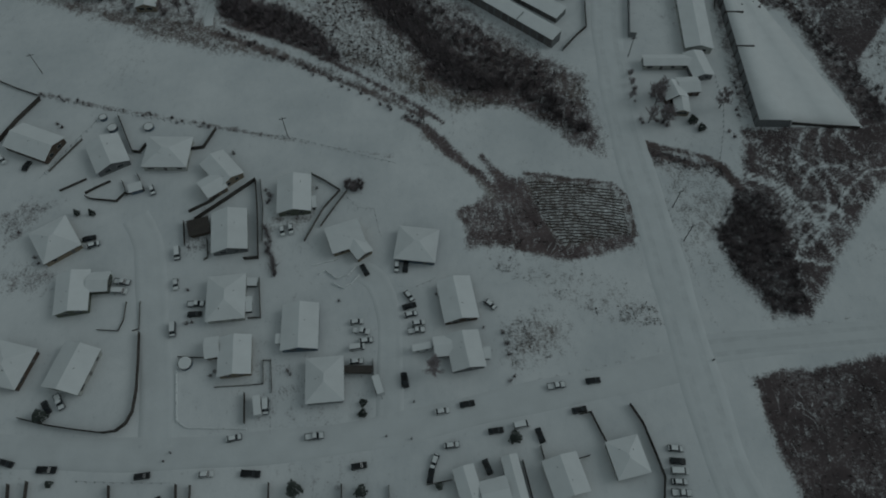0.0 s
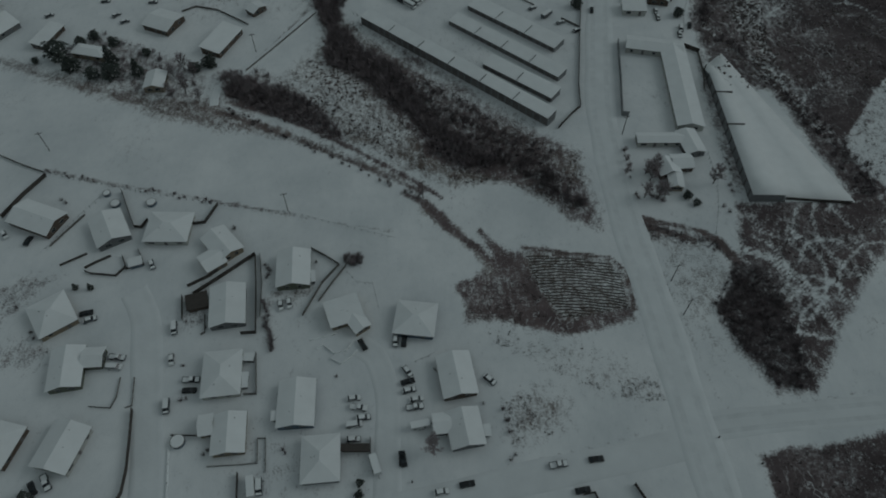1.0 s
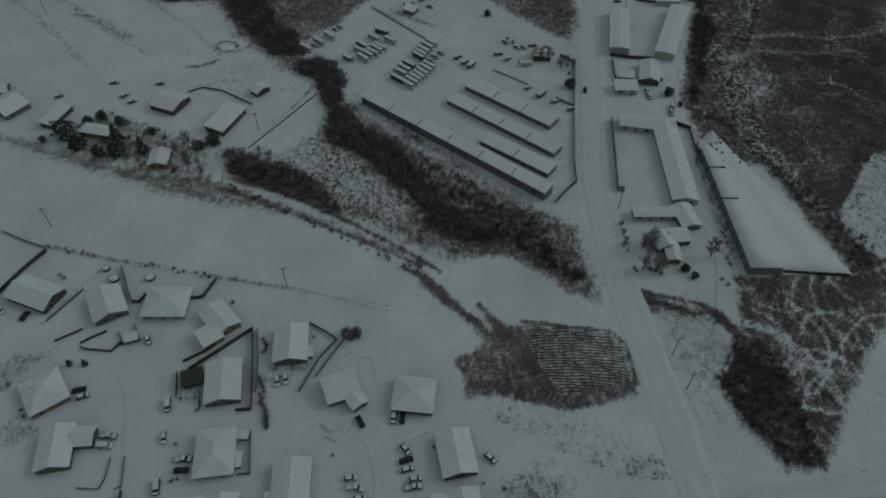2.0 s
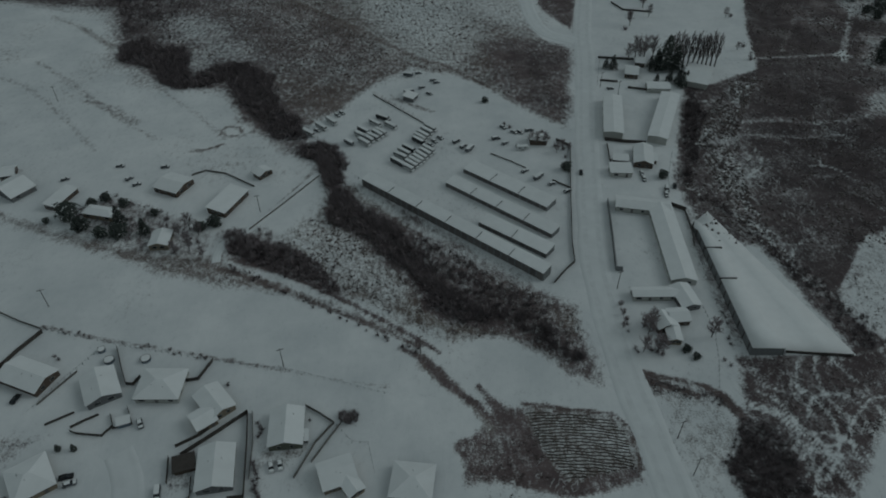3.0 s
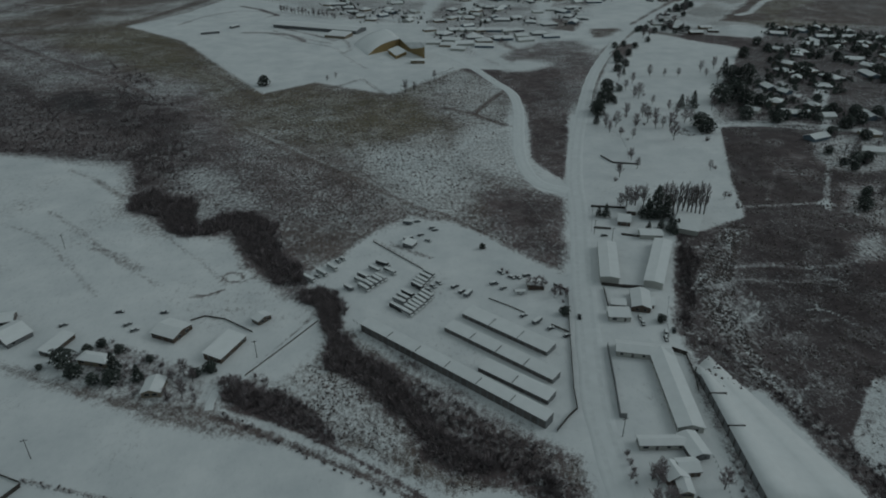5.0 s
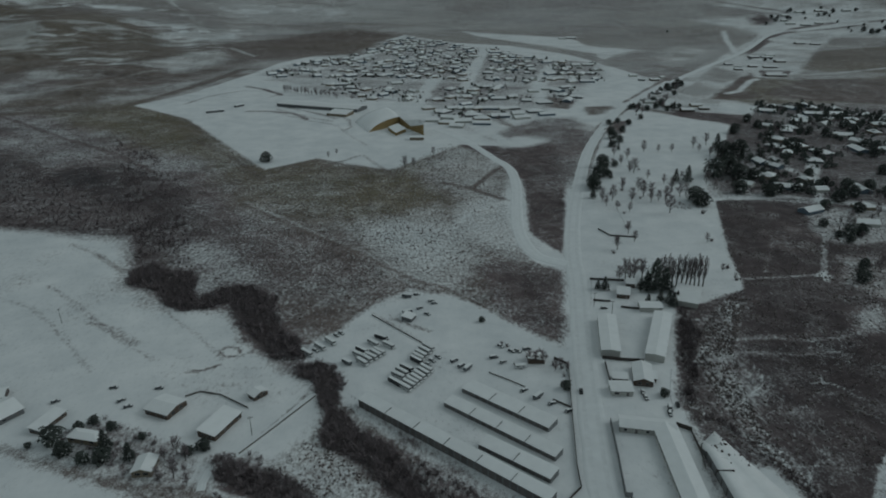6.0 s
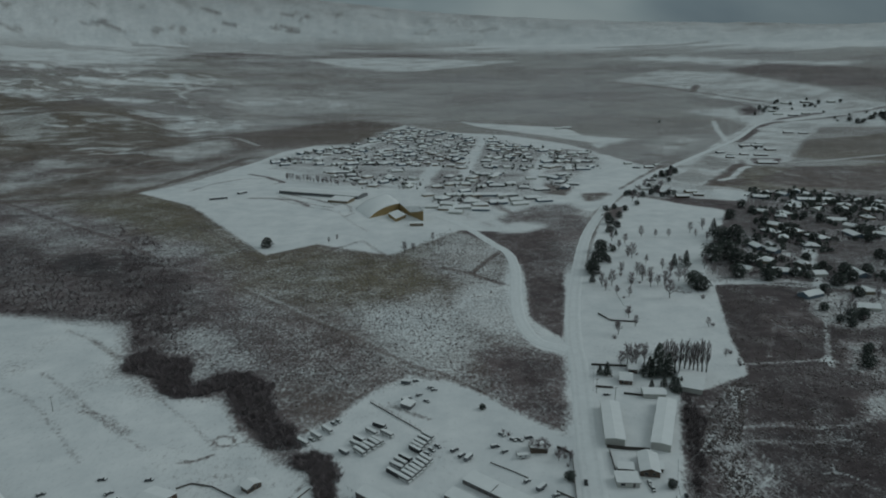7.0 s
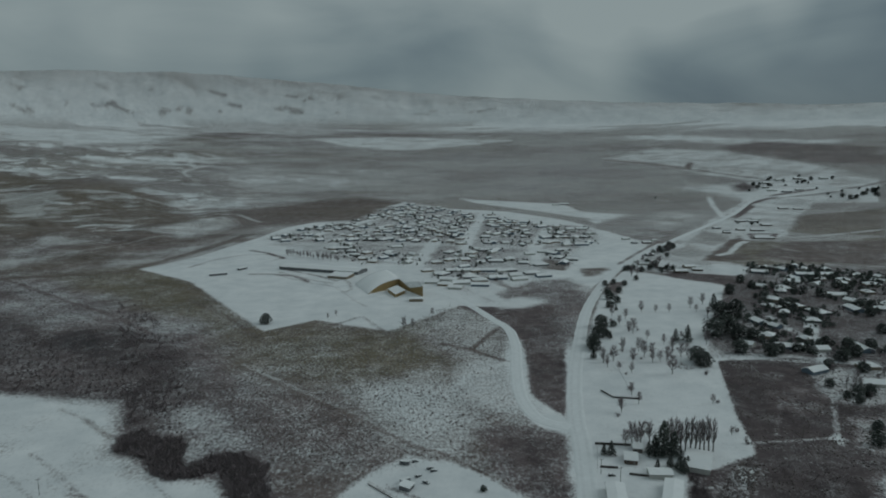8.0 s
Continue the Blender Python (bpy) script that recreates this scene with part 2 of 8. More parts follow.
TOWN = [(-445, 1008), (-394, 1118), (-354, 1331), (-333, 1489), (-219, 1776), (-95, 2134), (49, 1912), (199, 1827), (312, 1622), (390, 1285), (420, 1212), (298, 1016), (242, 929), (190, 822), (163, 791), (112, 764), (71, 751), (27, 758), (-46, 654), (-127, 701), (-171, 658), (-245, 774), (-331, 908), (-427, 993)]
PARK = [(281, 970), (333, 906), (378, 860), (336, 771), (282, 672), (241, 576), (238, 544), (204.5, 434.5), (192.7, 379.6), (158.6, 359.2), (92.3, 360.6), (101.2, 399.6), (119, 505), (134, 579), (194, 776), (248, 909)]
ROAD_FIELDS = [(279, 993), (465, 1282), (780, 1797), (962, 2070), (1314, 2341), (1492, 2264), (1253, 1883), (1095, 1933), (900, 1655), (697, 1312), (541, 1208), (427, 1046), (473, 1010), (426, 923), (340, 926)]
WHITE_HILL = [(762, 3053), (1067, 3275), (1327, 3068), (1454, 2687), (1481, 2246), (1380, 2086), (1183, 2272), (1007, 2551), (956, 2845)]
WHITE_FIELD = [(-687, 3753), (-416, 3488), (-159, 3392), (91, 3535), (428, 3741), (-213, 3906)]
WEDGE = [(84, 2195), (392, 2051), (394, 1817), (522, 1712), (371, 1529), (373, 1655), (289, 1822), (169, 2026)]
# roads
MAIN_ROAD = [(85.3, 15.5), (77, 35.8), (73.5, 60.4), (70.8, 86.7), (68.3, 114.7), (64.3, 149.2), (63.3, 183.9), (64.4, 215), (76.8, 306.1), (89.7, 386.9), (95.9, 436.9), (109, 505), (127, 579), (175, 748), (253, 941), (325, 1065), (465, 1282), (748, 1688), (965, 2018), (1178, 2087), (1402, 2120)]
SPUR = [(88.6, 419.6), (69.9, 434.4), (63.2, 475.5), (67, 534), (74, 598), (74, 656), (60, 701), (33, 780), (0, 837)]
E_ROAD = [(72.3, 71.4), (85, 73.6), (130.5, 77.6), (170.5, 80.9)]
S_STREET = [(73.4, 68.8), (50.8, 63.3), (18.4, 56.7), (-12.9, 49.1), (-43.3, 44.5), (-80.9, 42.2), (-119, 42.9), (-166, 45.8)]
CULDESAC = [(-77.3, 42.9), (-80.1, 58.5), (-84.7, 75.5), (-89.4, 94), (-93.5, 108.1), (-99.6, 117.6)]
LANE = [(-14.4, 48.8), (-15.1, 65.2), (-16.1, 82.8), (-20.1, 94.1), (-25.2, 98)]
FARM_ROAD = [(-57.4, 269.3), (-70.8, 245.4), (-82.2, 227.3), (-91.6, 216.1), (-91.2, 205.5)]
ROADSIDE_THICKET = [(142.7, 355.7), (145.4, 348.5), (144.9, 322), (132.5, 298.4), (129.3, 282.3), (122.5, 267.4), (116.9, 255.9), (113.9, 258.1), (121.1, 282.4), (128.1, 310), (136.3, 335)]
HILL_DARK = [(-674, 920), (-537, 895), (-405, 839), (-268, 697), (-195, 549), (-174.5, 442.2), (-217.3, 443.4), (-284, 487), (-378, 502)]
E_SNOW_STRIP = [(131.4, 304.1), (154.6, 341.5), (178.4, 370.4), (187.5, 362.7), (158.9, 309.7), (148, 277), (143, 240.5), (144.7, 210.1), (149.6, 187.5), (141.7, 193.7), (130.8, 228.6), (130.7, 267.3)]
W_FIELD = [(-346, 494), (-231, 466), (-196.2, 388.6), (-160.4, 358.4), (-121.5, 347.8), (-84.1, 288), (-64.4, 270.3), (-106.8, 265.8), (-222.6, 266.5)]
FURROWED = [(27.1, 133.7), (41.1, 131.7), (55.1, 129.6), (59.7, 124.6), (59.8, 112), (49.7, 109.4), (38.7, 106.9), (36.3, 109.4), (32.3, 115.8), (29.3, 124.6)]
PARK_BRUSH = [(206, 821), (239, 885), (254, 885), (230, 813), (216, 798)]
PARK_HEDGE = [(199, 558), (211, 543), (232, 548), (228, 535), (206, 528), (195, 542)]
DITCH = [(69.3, 148.5), (74.3, 145.2), (81.6, 142.8), (93.4, 139.1), (98.3, 129.9), (93, 133.1), (85, 135.7), (71, 138.1)]
DIAGONAL = [(-9.9, 160.6), (-3.8, 155.4), (3.1, 146.1), (13.5, 134.7), (18.8, 126.6), (15.6, 123.7), (10.6, 132.8), (1.1, 143), (-7.7, 151.6)]
VACANT = [(17.8, 79.6), (29.8, 83.8), (37.8, 79.3), (35.4, 71.3), (22, 66.1), (18.1, 68.7)]
VACANT_E = [(11.8, 106.2), (38, 100.1), (58.2, 94.3), (66.8, 83), (66.9, 78.4), (52.8, 79.3), (36.8, 86.6), (15.1, 98.1)]
POLE_LOT = [(74.7, 137.1), (87.1, 137.2), (96.1, 130.2), (94.6, 120.1), (87.2, 113.6), (84.8, 104.3), (89.5, 86.7), (91.9, 82.1), (84.3, 90.5), (75.6, 114.7)]
SHED_STRIP = [(111.4, 240.5), (112.3, 225.6), (113.3, 208.3), (113.5, 183), (112.5, 163), (105.3, 158.9), (105.6, 177.1), (106.8, 204.9), (107.7, 229.3)]
GARDEN_BROWN = [(-57.4, 120.2), (-43.8, 121.3), (-40.5, 116.9), (-47.3, 112.6), (-52.8, 113.7), (-53, 100.4), (-55.1, 100.4)]
YARD_TRACK = [(-28.3, 347.9), (-1.4, 328.3), (-4.5, 325.8), (-23.9, 339.7)]
CREEK_MEADOW = [(-70.2, 215.9), (-55.7, 247.5), (-54.3, 256.3), (-48.2, 239), (-36.4, 208.6), (-36.6, 188.8), (-49.3, 201.8)]
TOWN_BROWN = [(171, 1078), (212, 1034), (190, 965), (161, 988)]
TOWN_BROWN_B = [(215, 986), (259, 993), (258, 970), (221, 921), (206, 922)]
STEEP = [(97, 835), (171, 866), (197, 848), (164, 730), (152, 706), (129, 787), (90, 803)]
FARM_FIELD = [(486, 1268), (568, 1407), (587, 1302), (497, 1189)]
FARM_FIELD_B = [(412, 1136), (462, 1218), (488, 1163), (418, 1050), (388, 1107)]
PRAIRIE_E = [(439, 1060), (581, 1263), (677, 1221), (875, 1286), (693, 1012), (478, 997)]
PRAIRIE_E2 = [(739, 1378), (952, 1700), (1185, 1749), (918, 1350), (758, 1308)]
W_SNOW = [(-597, 1475), (-533, 1733), (-452, 1548), (-499, 1269)]
W_SNOW_B = [(-791, 1228), (-724, 1334), (-620, 1156), (-664, 1025)]
W_SNOW_D = [(-1510, 2592), (-1095, 3039), (-511, 2983), (-508, 2691), (-964, 2489), (-1331, 2415)]
VALLEY_BROWN = [(-947, 1476), (-498, 1213), (-399, 1545), (-177, 1646), (-120, 2107), (-237, 2222), (-593, 1930), (-835, 1899), (-1159, 1815)]
N_ROAD_SNOW = [(852, 2298), (1021, 2332), (1263, 2307), (1149, 2062), (933, 1970), (934, 2129)]
TOWN_HOMES = [(-329, 1312), (-316, 1459), (-265, 1516), (-179, 1671), (-113, 1998), (-85, 2130), (51, 1883), (138, 1785), (247, 1527), (344, 1499), (313, 1277), (244, 1144), (207, 1010), (151, 924), (103, 918), (43, 821), (1, 892), (-21, 1020), (-60, 1022), (-134, 1066), (-224, 1161)]
SUBURB_HOMES = [(362, 793), (468, 975), (554, 994), (621, 904), (649, 865), (416, 545), (382, 546), (354, 555), (309, 561), (267, 578)]
TOWN_STREETS_A = [(-19, 931), (-13, 1127), (2, 1257)]
TOWN_STREETS_B = [(67, 1185), (98, 1514), (130, 1785)]
TOWN_STREETS_C = [(149, 966), (191, 1178), (217, 1456)]
SNOW_LOT = [(184.3, 222.1), (171.9, 206.7), (157.2, 187.5), (155.1, 180), (156.6, 171.4), (161.9, 164.4), (200, 144.8), (253.9, 252.5)]
SUBURB_S = [(302, 513), (327, 533), (368, 525), (369, 492), (341, 453), (320, 454), (293, 454), (286, 477)]
SUBURB_SB = [(278, 430), (304, 429), (311, 411), (273.3, 357.6), (265.9, 371.8), (259.3, 387.1)]
HILL_CLUMPS = [(-397, 807), (-336, 776), (-239, 634), (-190, 535), (-169.8, 462.2), (-182.3, 442.4), (-224, 486), (-294, 600)]
PRAIRIE_W = [(-1707, 2508), (-1218, 2425), (-806, 2069), (-547, 1365), (-473, 1041), (-621, 957), (-670, 959)]
HILL_W = [(-822, 1009), (-571, 955), (-405, 839), (-261, 635), (-190, 535), (-130.3, 422.5), (-102.2, 334.5), (-292.2, 339.1)]
CREEK_CLUMP_A = [(-125.1, 376.5), (-116.6, 384.2), (-97, 372.6), (-87.4, 337.6), (-91.9, 313), (-108.1, 331.3)]
CREEK_CLUMP_B = [(-66.4, 293.2), (-50.9, 295.8), (-43.6, 275), (-46.4, 256.2), (-56.2, 270.2)]
CREEK_CLUMP_C = [(-182.4, 404.9), (-154.1, 400.6), (-148.7, 369.2), (-168.4, 373)]
CREEK_CLUMP_D = [(-34.4, 238.9), (-18.6, 224.9), (-3.8, 208.4), (-8.3, 201.6), (-20.3, 212), (-33.3, 226.9)]
CREEK_CLUMP_E = [(18.1, 185.4), (32.1, 173.5), (43.4, 165.1), (51.8, 154.7), (47.3, 151), (36.7, 159.9), (21.6, 173.6)]
SPUR_SNOW = [(23, 528), (44, 557), (60, 549), (56.3, 477.5), (46.9, 489.4), (33.3, 478.2)]
LOWER_HILL_DARK = [(39.5, 409.2), (82.8, 408.1), (70.8, 330.3), (51, 337.8), (42.4, 370.4)]
HILL_TRAIL = [(-166, 551), (-104, 487.9), (-59.4, 445.8), (-15.5, 395.9), (4.3, 383.8), (28.2, 357.1)]
HILL_TRAIL_SNOW = [(-164, 557), (-105, 494), (-60, 450.8), (-15.6, 399.9), (4.4, 387.6), (28.5, 360.4)]
UPPER_TRAIL = [(-733, 1053), (-578, 927), (-452, 815), (-352, 736), (-285, 665)]
UPPER_TRAIL_EDGE = [(-716, 1028), (-566, 908), (-444, 800), (-345, 721), (-279, 651)]
PRAIRIE_TRACK = [(-615, 949), (-570, 955), (-496, 964), (-427, 983)]
NOOK_TRACK = [(7, 609), (33, 591), (57, 647), (79, 690)]
NOOK_TRACK_B = [(33, 591), (49, 569), (63, 556)]
SPUR_TRACK = [(12.7, 490.4), (30, 528), (52, 545), (63, 556)]
FIELD_OVAL = [(-374, 1017), (-356, 1087), (-321, 1136), (-276, 1134), (-248, 1104), (-261, 1072)]
FIELD_LINE = [(-226, 974), (-164, 910), (-137, 890)]
FIELD_LINE_B = [(-225, 953), (-170, 895), (-141, 876)]
SCHOOL_RING = [(-136, 905), (-127, 920), (-115, 896), (-107, 853), (-114, 833)]
TOWN_EDGE = [(-300, 803), (-227, 720), (-172, 635), (-158, 613), (-119, 660), (-79, 714), (-38, 627)]
STREET_NORTH = [(-267, 1317), (-201, 1522), (-83, 1845)]
STREET_MID = [(-149, 1122), (-40, 1041)]
STREET_A = [(-35, 988), (-6, 1208), (-1, 1302)]
STREET_B = [(42, 1058), (74, 1372), (131, 1771)]
STREET_C = [(160, 1012), (175, 1173), (244, 1445)]
STREET_SOUTH = [(-23, 932), (45, 871), (80, 774)]
GREEN_A = [(40, 1008), (80, 927), (90, 870)]
GREEN_B = [(126, 1265), (173, 1262)]
GREEN_C = [(-33, 1378), (39, 1467)]
PLAYGROUND = [(90, 873), (99, 848), (126, 861), (133, 886)]
ROAD_HEDGE = [(282, 1016), (346, 1127), (425, 1256)]
NORTH_ROAD_EDGE = [(936, 1969), (1013, 2031), (1164, 2057), (1303, 2114), (1480, 2201)]
NORTH_ROAD_CUT = [(850, 1825), (741, 1648), (911, 1922)]
PRAIRIE_LANE = [(695, 1296), (758, 1308), (954, 1403)]
FARM_LANE = [(468, 1092), (495, 1113), (565, 1227), (582, 1241)]
FARM_LANE_B = [(858, 2095), (809, 1943), (734, 1715), (713, 1650)]
HILL_EDGE_LINE = [(767, 3015), (886, 2854), (1014, 2665), (1098, 2511), (1180, 2364)]
HILL_EDGE_NOTCH = [(1073, 2826), (1000, 2670)]
DRIFT_A = [(-245.8, 390), (-214, 362.4), (-175.5, 324.8), (-145.5, 300.8)]
DRIFT_B = [(-266, 460), (-243, 445), (-217.2, 420.3), (-207.9, 411.1)]
DRIFT_C = [(-196.5, 341.2), (-178, 331.1), (-161.5, 317.3)]
DRIFT_D = [(-178.5, 371.1), (-156.4, 351.1), (-130.1, 324.4), (-110.2, 300.5)]
DRIFT_E = [(-267.4, 374.2), (-239.1, 359), (-203.5, 325), (-173.2, 290.2)]
PEN_RING = [(-113.8, 308.5), (-112.6, 312), (-109.3, 313.2), (-104.9, 311.4), (-102.8, 307.9), (-103.9, 303.8), (-107.5, 302.7), (-111.5, 304.5), (-113.8, 308.5)]
YARD_EDGE = [(-124.2, 288.7), (-116.2, 290.7), (-110.3, 295.5)]
YARD_EDGE_B = [(-103.2, 302.1), (-95.9, 309), (-87.6, 304.8)]
LOT_TRACK = [(-37.7, 350.1), (-23.7, 335), (-5.9, 315.9)]
CREEK_ROAD = [(-59.2, 273.9), (-70.8, 248.7), (-80.8, 230.4)]
EAST_WALK = [(198.3, 393.7), (224.4, 396.1), (252, 399.3)]
EAST_WALK_B = [(292, 472), (252.7, 399.3)]
EAST_WALK_C = [(293, 470), (254, 397.5)]
EAST_TRAIL = [(174.6, 362.1), (162.1, 325.6), (142.5, 290.6), (146.7, 276.5), (140.6, 251.2), (137, 229.3), (142.6, 211.9), (149.5, 193.9), (153.1, 181.6)]
EAST_BAND = [(159.8, 316.9), (194.7, 320.9), (249.1, 324.9), (275.6, 325.9)]
EAST_RISE = [(216.4, 403.1), (231.9, 430.8), (249, 462)]
RUT_A = [(100.8, 134.8), (109.2, 130.6), (117.2, 120.9), (120.8, 111.6), (122.8, 104.2)]
RUT_B = [(102.5, 136), (111, 132), (119, 122), (122.4, 112.7), (124.5, 106.1)]
KERB_MAIN = [(68.9, 149.8), (74.1, 117.6), (78.6, 91.6), (81.6, 78.7), (84.5, 76.1), (106.5, 79.7), (129.6, 83.8)]
KERB_SOUTH = [(67.5, 73.2), (50.5, 68.6), (34.2, 64.4), (0.3, 55.5)]
KERB_TURN = [(61, 69.6), (66.7, 70.2), (72.2, 69.6)]
LOT_EDGE = [(184.3, 222.1), (171.9, 206.7), (157.2, 187.5), (155.1, 180), (156.6, 171.4), (161.9, 164.4)]
CREEK_BED = [(69.3, 148.5), (74.5, 146.5), (82, 144.7), (89.3, 142.3), (95.1, 137.9), (98.3, 129.9)]
DITCH_SPUR = [(71.3, 145.2), (77.5, 141.8), (86.6, 138.6)]
GULLY_A = [(-1345, 2813), (-1167, 2657), (-872, 2475), (-710, 2170), (-537, 1792)]
GULLY_B = [(-1284, 2044), (-1183, 2134), (-1000, 2148), (-727, 2014)]
GULLY_C = [(-605, 1868), (-512, 1776), (-420, 1621)]
GULLY_D = [(-1111, 3045), (-974, 2807), (-967, 2643), (-903, 2530)]
VALLEY_LINE = [(-608, 936), (-529, 966), (-456, 994), (-414, 1178), (-383, 1398)]
RIDGE_LINE = [(-693, 1075), (-631, 1127), (-573, 1250), (-543, 1363)]
FENCE_WEEDS = [(-146.5, 170.6), (-119.8, 163.8), (-81.6, 155.9), (-52.8, 149.5)]
FENCE_WEEDS_B = [(-52.8, 149.5), (-35.9, 145.7), (-16.9, 142.1)]
TRACK_SNOW = [(-87.5, 205.5), (-60.2, 193.7), (-41.3, 184.3), (-21.1, 172.5), (-4.3, 162.8)]
TRACK_EDGE = [(-83.2, 206.8), (-63.4, 199.3), (-47.8, 190.8), (-30, 179.1), (-13.8, 168.2), (-0.2, 157.6)]
TRACK_EDGE_B = [(-87.9, 201.8), (-65.5, 191.5), (-46.5, 181.6), (-26.4, 171.1), (-7.5, 160.2)]
PLOT_EDGE = [(27.2, 135.6), (41.3, 133.3), (56.3, 131.2), (61.1, 125.7), (61.2, 111.5)]
PLOT_DITCH = [(13, 142.1), (22, 129.1), (28.8, 117.9), (34.2, 106.3)]
SUBURB_STREET = [(398, 695), (346, 587), (328, 545)]
SUBURB_STREET_B = [(248, 569), (281, 555), (328, 545), (369, 546)]
SUBURB_STREET_C = [(357, 698), (352, 643), (361, 614)]
THICKET_W = [(-426, 665), (-380, 640), (-361, 679), (-304, 636), (-259, 584), (-228, 554), (-215, 507), (-226, 494), (-232, 483), (-265, 486), (-311, 501), (-338, 504)]
THICKET_W_MID = [(-323, 674), (-281, 645), (-242, 592), (-219, 540), (-195, 506), (-200, 482), (-186.9, 454.6), (-193.6, 439.3), (-176.3, 410.9), (-195.7, 393.7), (-219, 460), (-241, 494), (-275, 569)]
BEND_DARK = [(-202.4, 411.1), (-192.4, 424.8), (-176.0, 410.0), (-158.8, 408.0), (-153.6, 382.7), (-145.4, 369.3), (-137.9, 379.4), (-131.2, 387.4), (-115.0, 386.4), (-102.0, 371.2), (-95.1, 350.6), (-86.5, 330.3), (-73.9, 320.8), (-67.5, 300.1), (-78.8, 297.5), (-87.1, 302.6), (-96.0, 319.1), (-106.2, 333.7), (-116.5, 349.4), (-125.1, 363.9), (-134.9, 356.6), (-150.5, 353.2), (-162.7, 362.0), (-172.2, 379.6), (-197.6, 391.2)]
BEND_GREY = [(-190.9, 454.7), (-169, 476), (-138.5, 454.2), (-110.3, 397.2), (-133.9, 390.7), (-146.5, 373.2), (-158.8, 408.0), (-175.4, 413.6)]
CREEK_CORE = [(-70.8, 293.6), (-59.5, 295.6), (-49.5, 284.9), (-45.7, 268.9), (-48.6, 259.6), (-40.2, 250.6), (-34.2, 242.1), (-21.0, 231.9), (-13.0, 216.8), (-6.9, 204.7), (3.1, 191.8), (13.5, 181.4), (21.5, 175.7), (17.1, 171.7), (4.9, 173.1), (-4.4, 180.1), (-5.6, 190.4), (-13.6, 201.5), (-21.9, 208.2), (-29.8, 220.6), (-40.0, 226.3), (-49.0, 230.2), (-50.6, 242.2), (-49.5, 252.9), (-56.7, 266.6), (-59.9, 278.8), (-69.2, 284.0)]
CREEK_SHRUB = [(-13.4, 226.0), (5.7, 211.4), (17.0, 206.1), (22.9, 194.7), (35.2, 187.0), (41.9, 174.1), (44.7, 166.2), (34.4, 163.7), (25.2, 171.6), (15.6, 181.4), (3.1, 191.8), (-6.9, 204.7)]
BANK_WHITE = [(-35.8, 259.5), (-19.3, 247.0), (5.9, 222.1), (19.4, 207.8), (40.1, 191.5), (47.8, 185.4), (51.1, 179.6), (46.0, 174.1), (35.2, 187.0), (22.9, 194.7), (12.5, 207.9), (-3.7, 222.2), (-21.3, 237.8)]
MEADOW_RINGS = [(-56.9, 226.4), (-50.2, 230.2), (-36.8, 218.8), (-26.5, 208.2), (-16.8, 198.3), (-9.8, 185.9), (-18.1, 183.1), (-29.5, 192.1), (-38.6, 195.3), (-48.9, 205.1)]
TRACK_DARK = [(-93.4, 223.0), (-85.9, 226.7), (-77.0, 219.2), (-59.5, 213.7), (-48.9, 205.1), (-40.8, 195.3), (-37.7, 187.7), (-46.7, 190.7), (-61.2, 198.6), (-75.7, 203.6), (-88.1, 212.2)]
WHITE_FLECKS = [(-604, 929), (-568, 947), (-439, 834), (-350, 744), (-309, 706), (-266, 704), (-188, 583), (-207, 538), (-264, 586), (-329, 613), (-405, 664), (-484, 736)]
DARK_HEATH = [(-461, 699), (-382, 643), (-310, 587), (-259, 585), (-212, 538), (-222, 475), (-273, 476), (-323, 478)]
TAN_TOP = [(-568, 947), (-452, 1032), (-357, 960), (-256, 812), (-170, 657), (-209, 619), (-280, 693), (-356, 757), (-488, 887)]
TAN_MID = [(-170, 657), (-126, 700), (-51, 653), (20, 772), (31, 594), (-5, 532), (-40, 500), (-94, 508), (-159, 551), (-198, 619)]
GREY_SLOPE = [(-160, 525), (-89.4, 475.7), (-35.2, 414.2), (-29.5, 380.0), (-74.0, 372.5), (-98.2, 372.8), (-119.5, 405.9), (-150.6, 454.3)]
PALE_SLOPE = [(-76, 499), (-6, 511), (29.0, 498.3), (21.5, 423.0), (-5.0, 396.3), (-36.4, 433.1)]
E_FLECKS_A = [(252, 479), (270, 490), (292, 490), (268, 440), (246, 436), (239, 451)]
E_FLECKS_B = [(292, 490), (313, 490), (320, 467), (305, 450), (289, 459), (283, 467)]
E_FLECKS_C = [(237.7, 344.3), (256.6, 354.7), (268.1, 358.3), (250.5, 327.4), (232.7, 322.5)]
E_PATH_PATCH = [(247.1, 397.6), (256.9, 406.3), (256.5, 395.8), (249.4, 387.4)]
E_BAND_N = [(161.7, 316.9), (181.1, 319.2), (198.0, 315.4), (224.1, 318.2)]
E_BAND_S = [(159.7, 303.9), (185.1, 300.2), (210.5, 303.4)]
DARK_PLOT = [(249, 550), (312, 542), (293, 496), (257, 490), (234.2, 440.8), (265, 435), (248.0, 401.1), (197.3, 399.7), (212, 462)]
HALL_EAST = [(116.1, 247.2), (124.7, 237.9), (133.6, 214.6), (141.1, 187.6), (146.0, 169.9), (147.8, 156.5), (156.0, 153.9), (164.3, 169.8), (157.2, 184.4), (151.2, 200.5), (138.9, 222.0), (130.0, 246.3), (123.1, 257.4)]
DARK_FIELD_E = [(424, 1045), (549, 1243), (603, 1317), (587, 1256), (499, 1126), (543, 1040), (675, 986), (845, 1243), (663, 1237), (481, 1043)]
BROWN_E2 = [(732, 1370), (925, 1686), (1220, 1812), (884, 1303)]
BROWN_N = [(352, 1486), (491, 1713), (728, 2016), (776, 1923), (614, 1580), (466, 1341), (386, 1195), (387, 1345)]
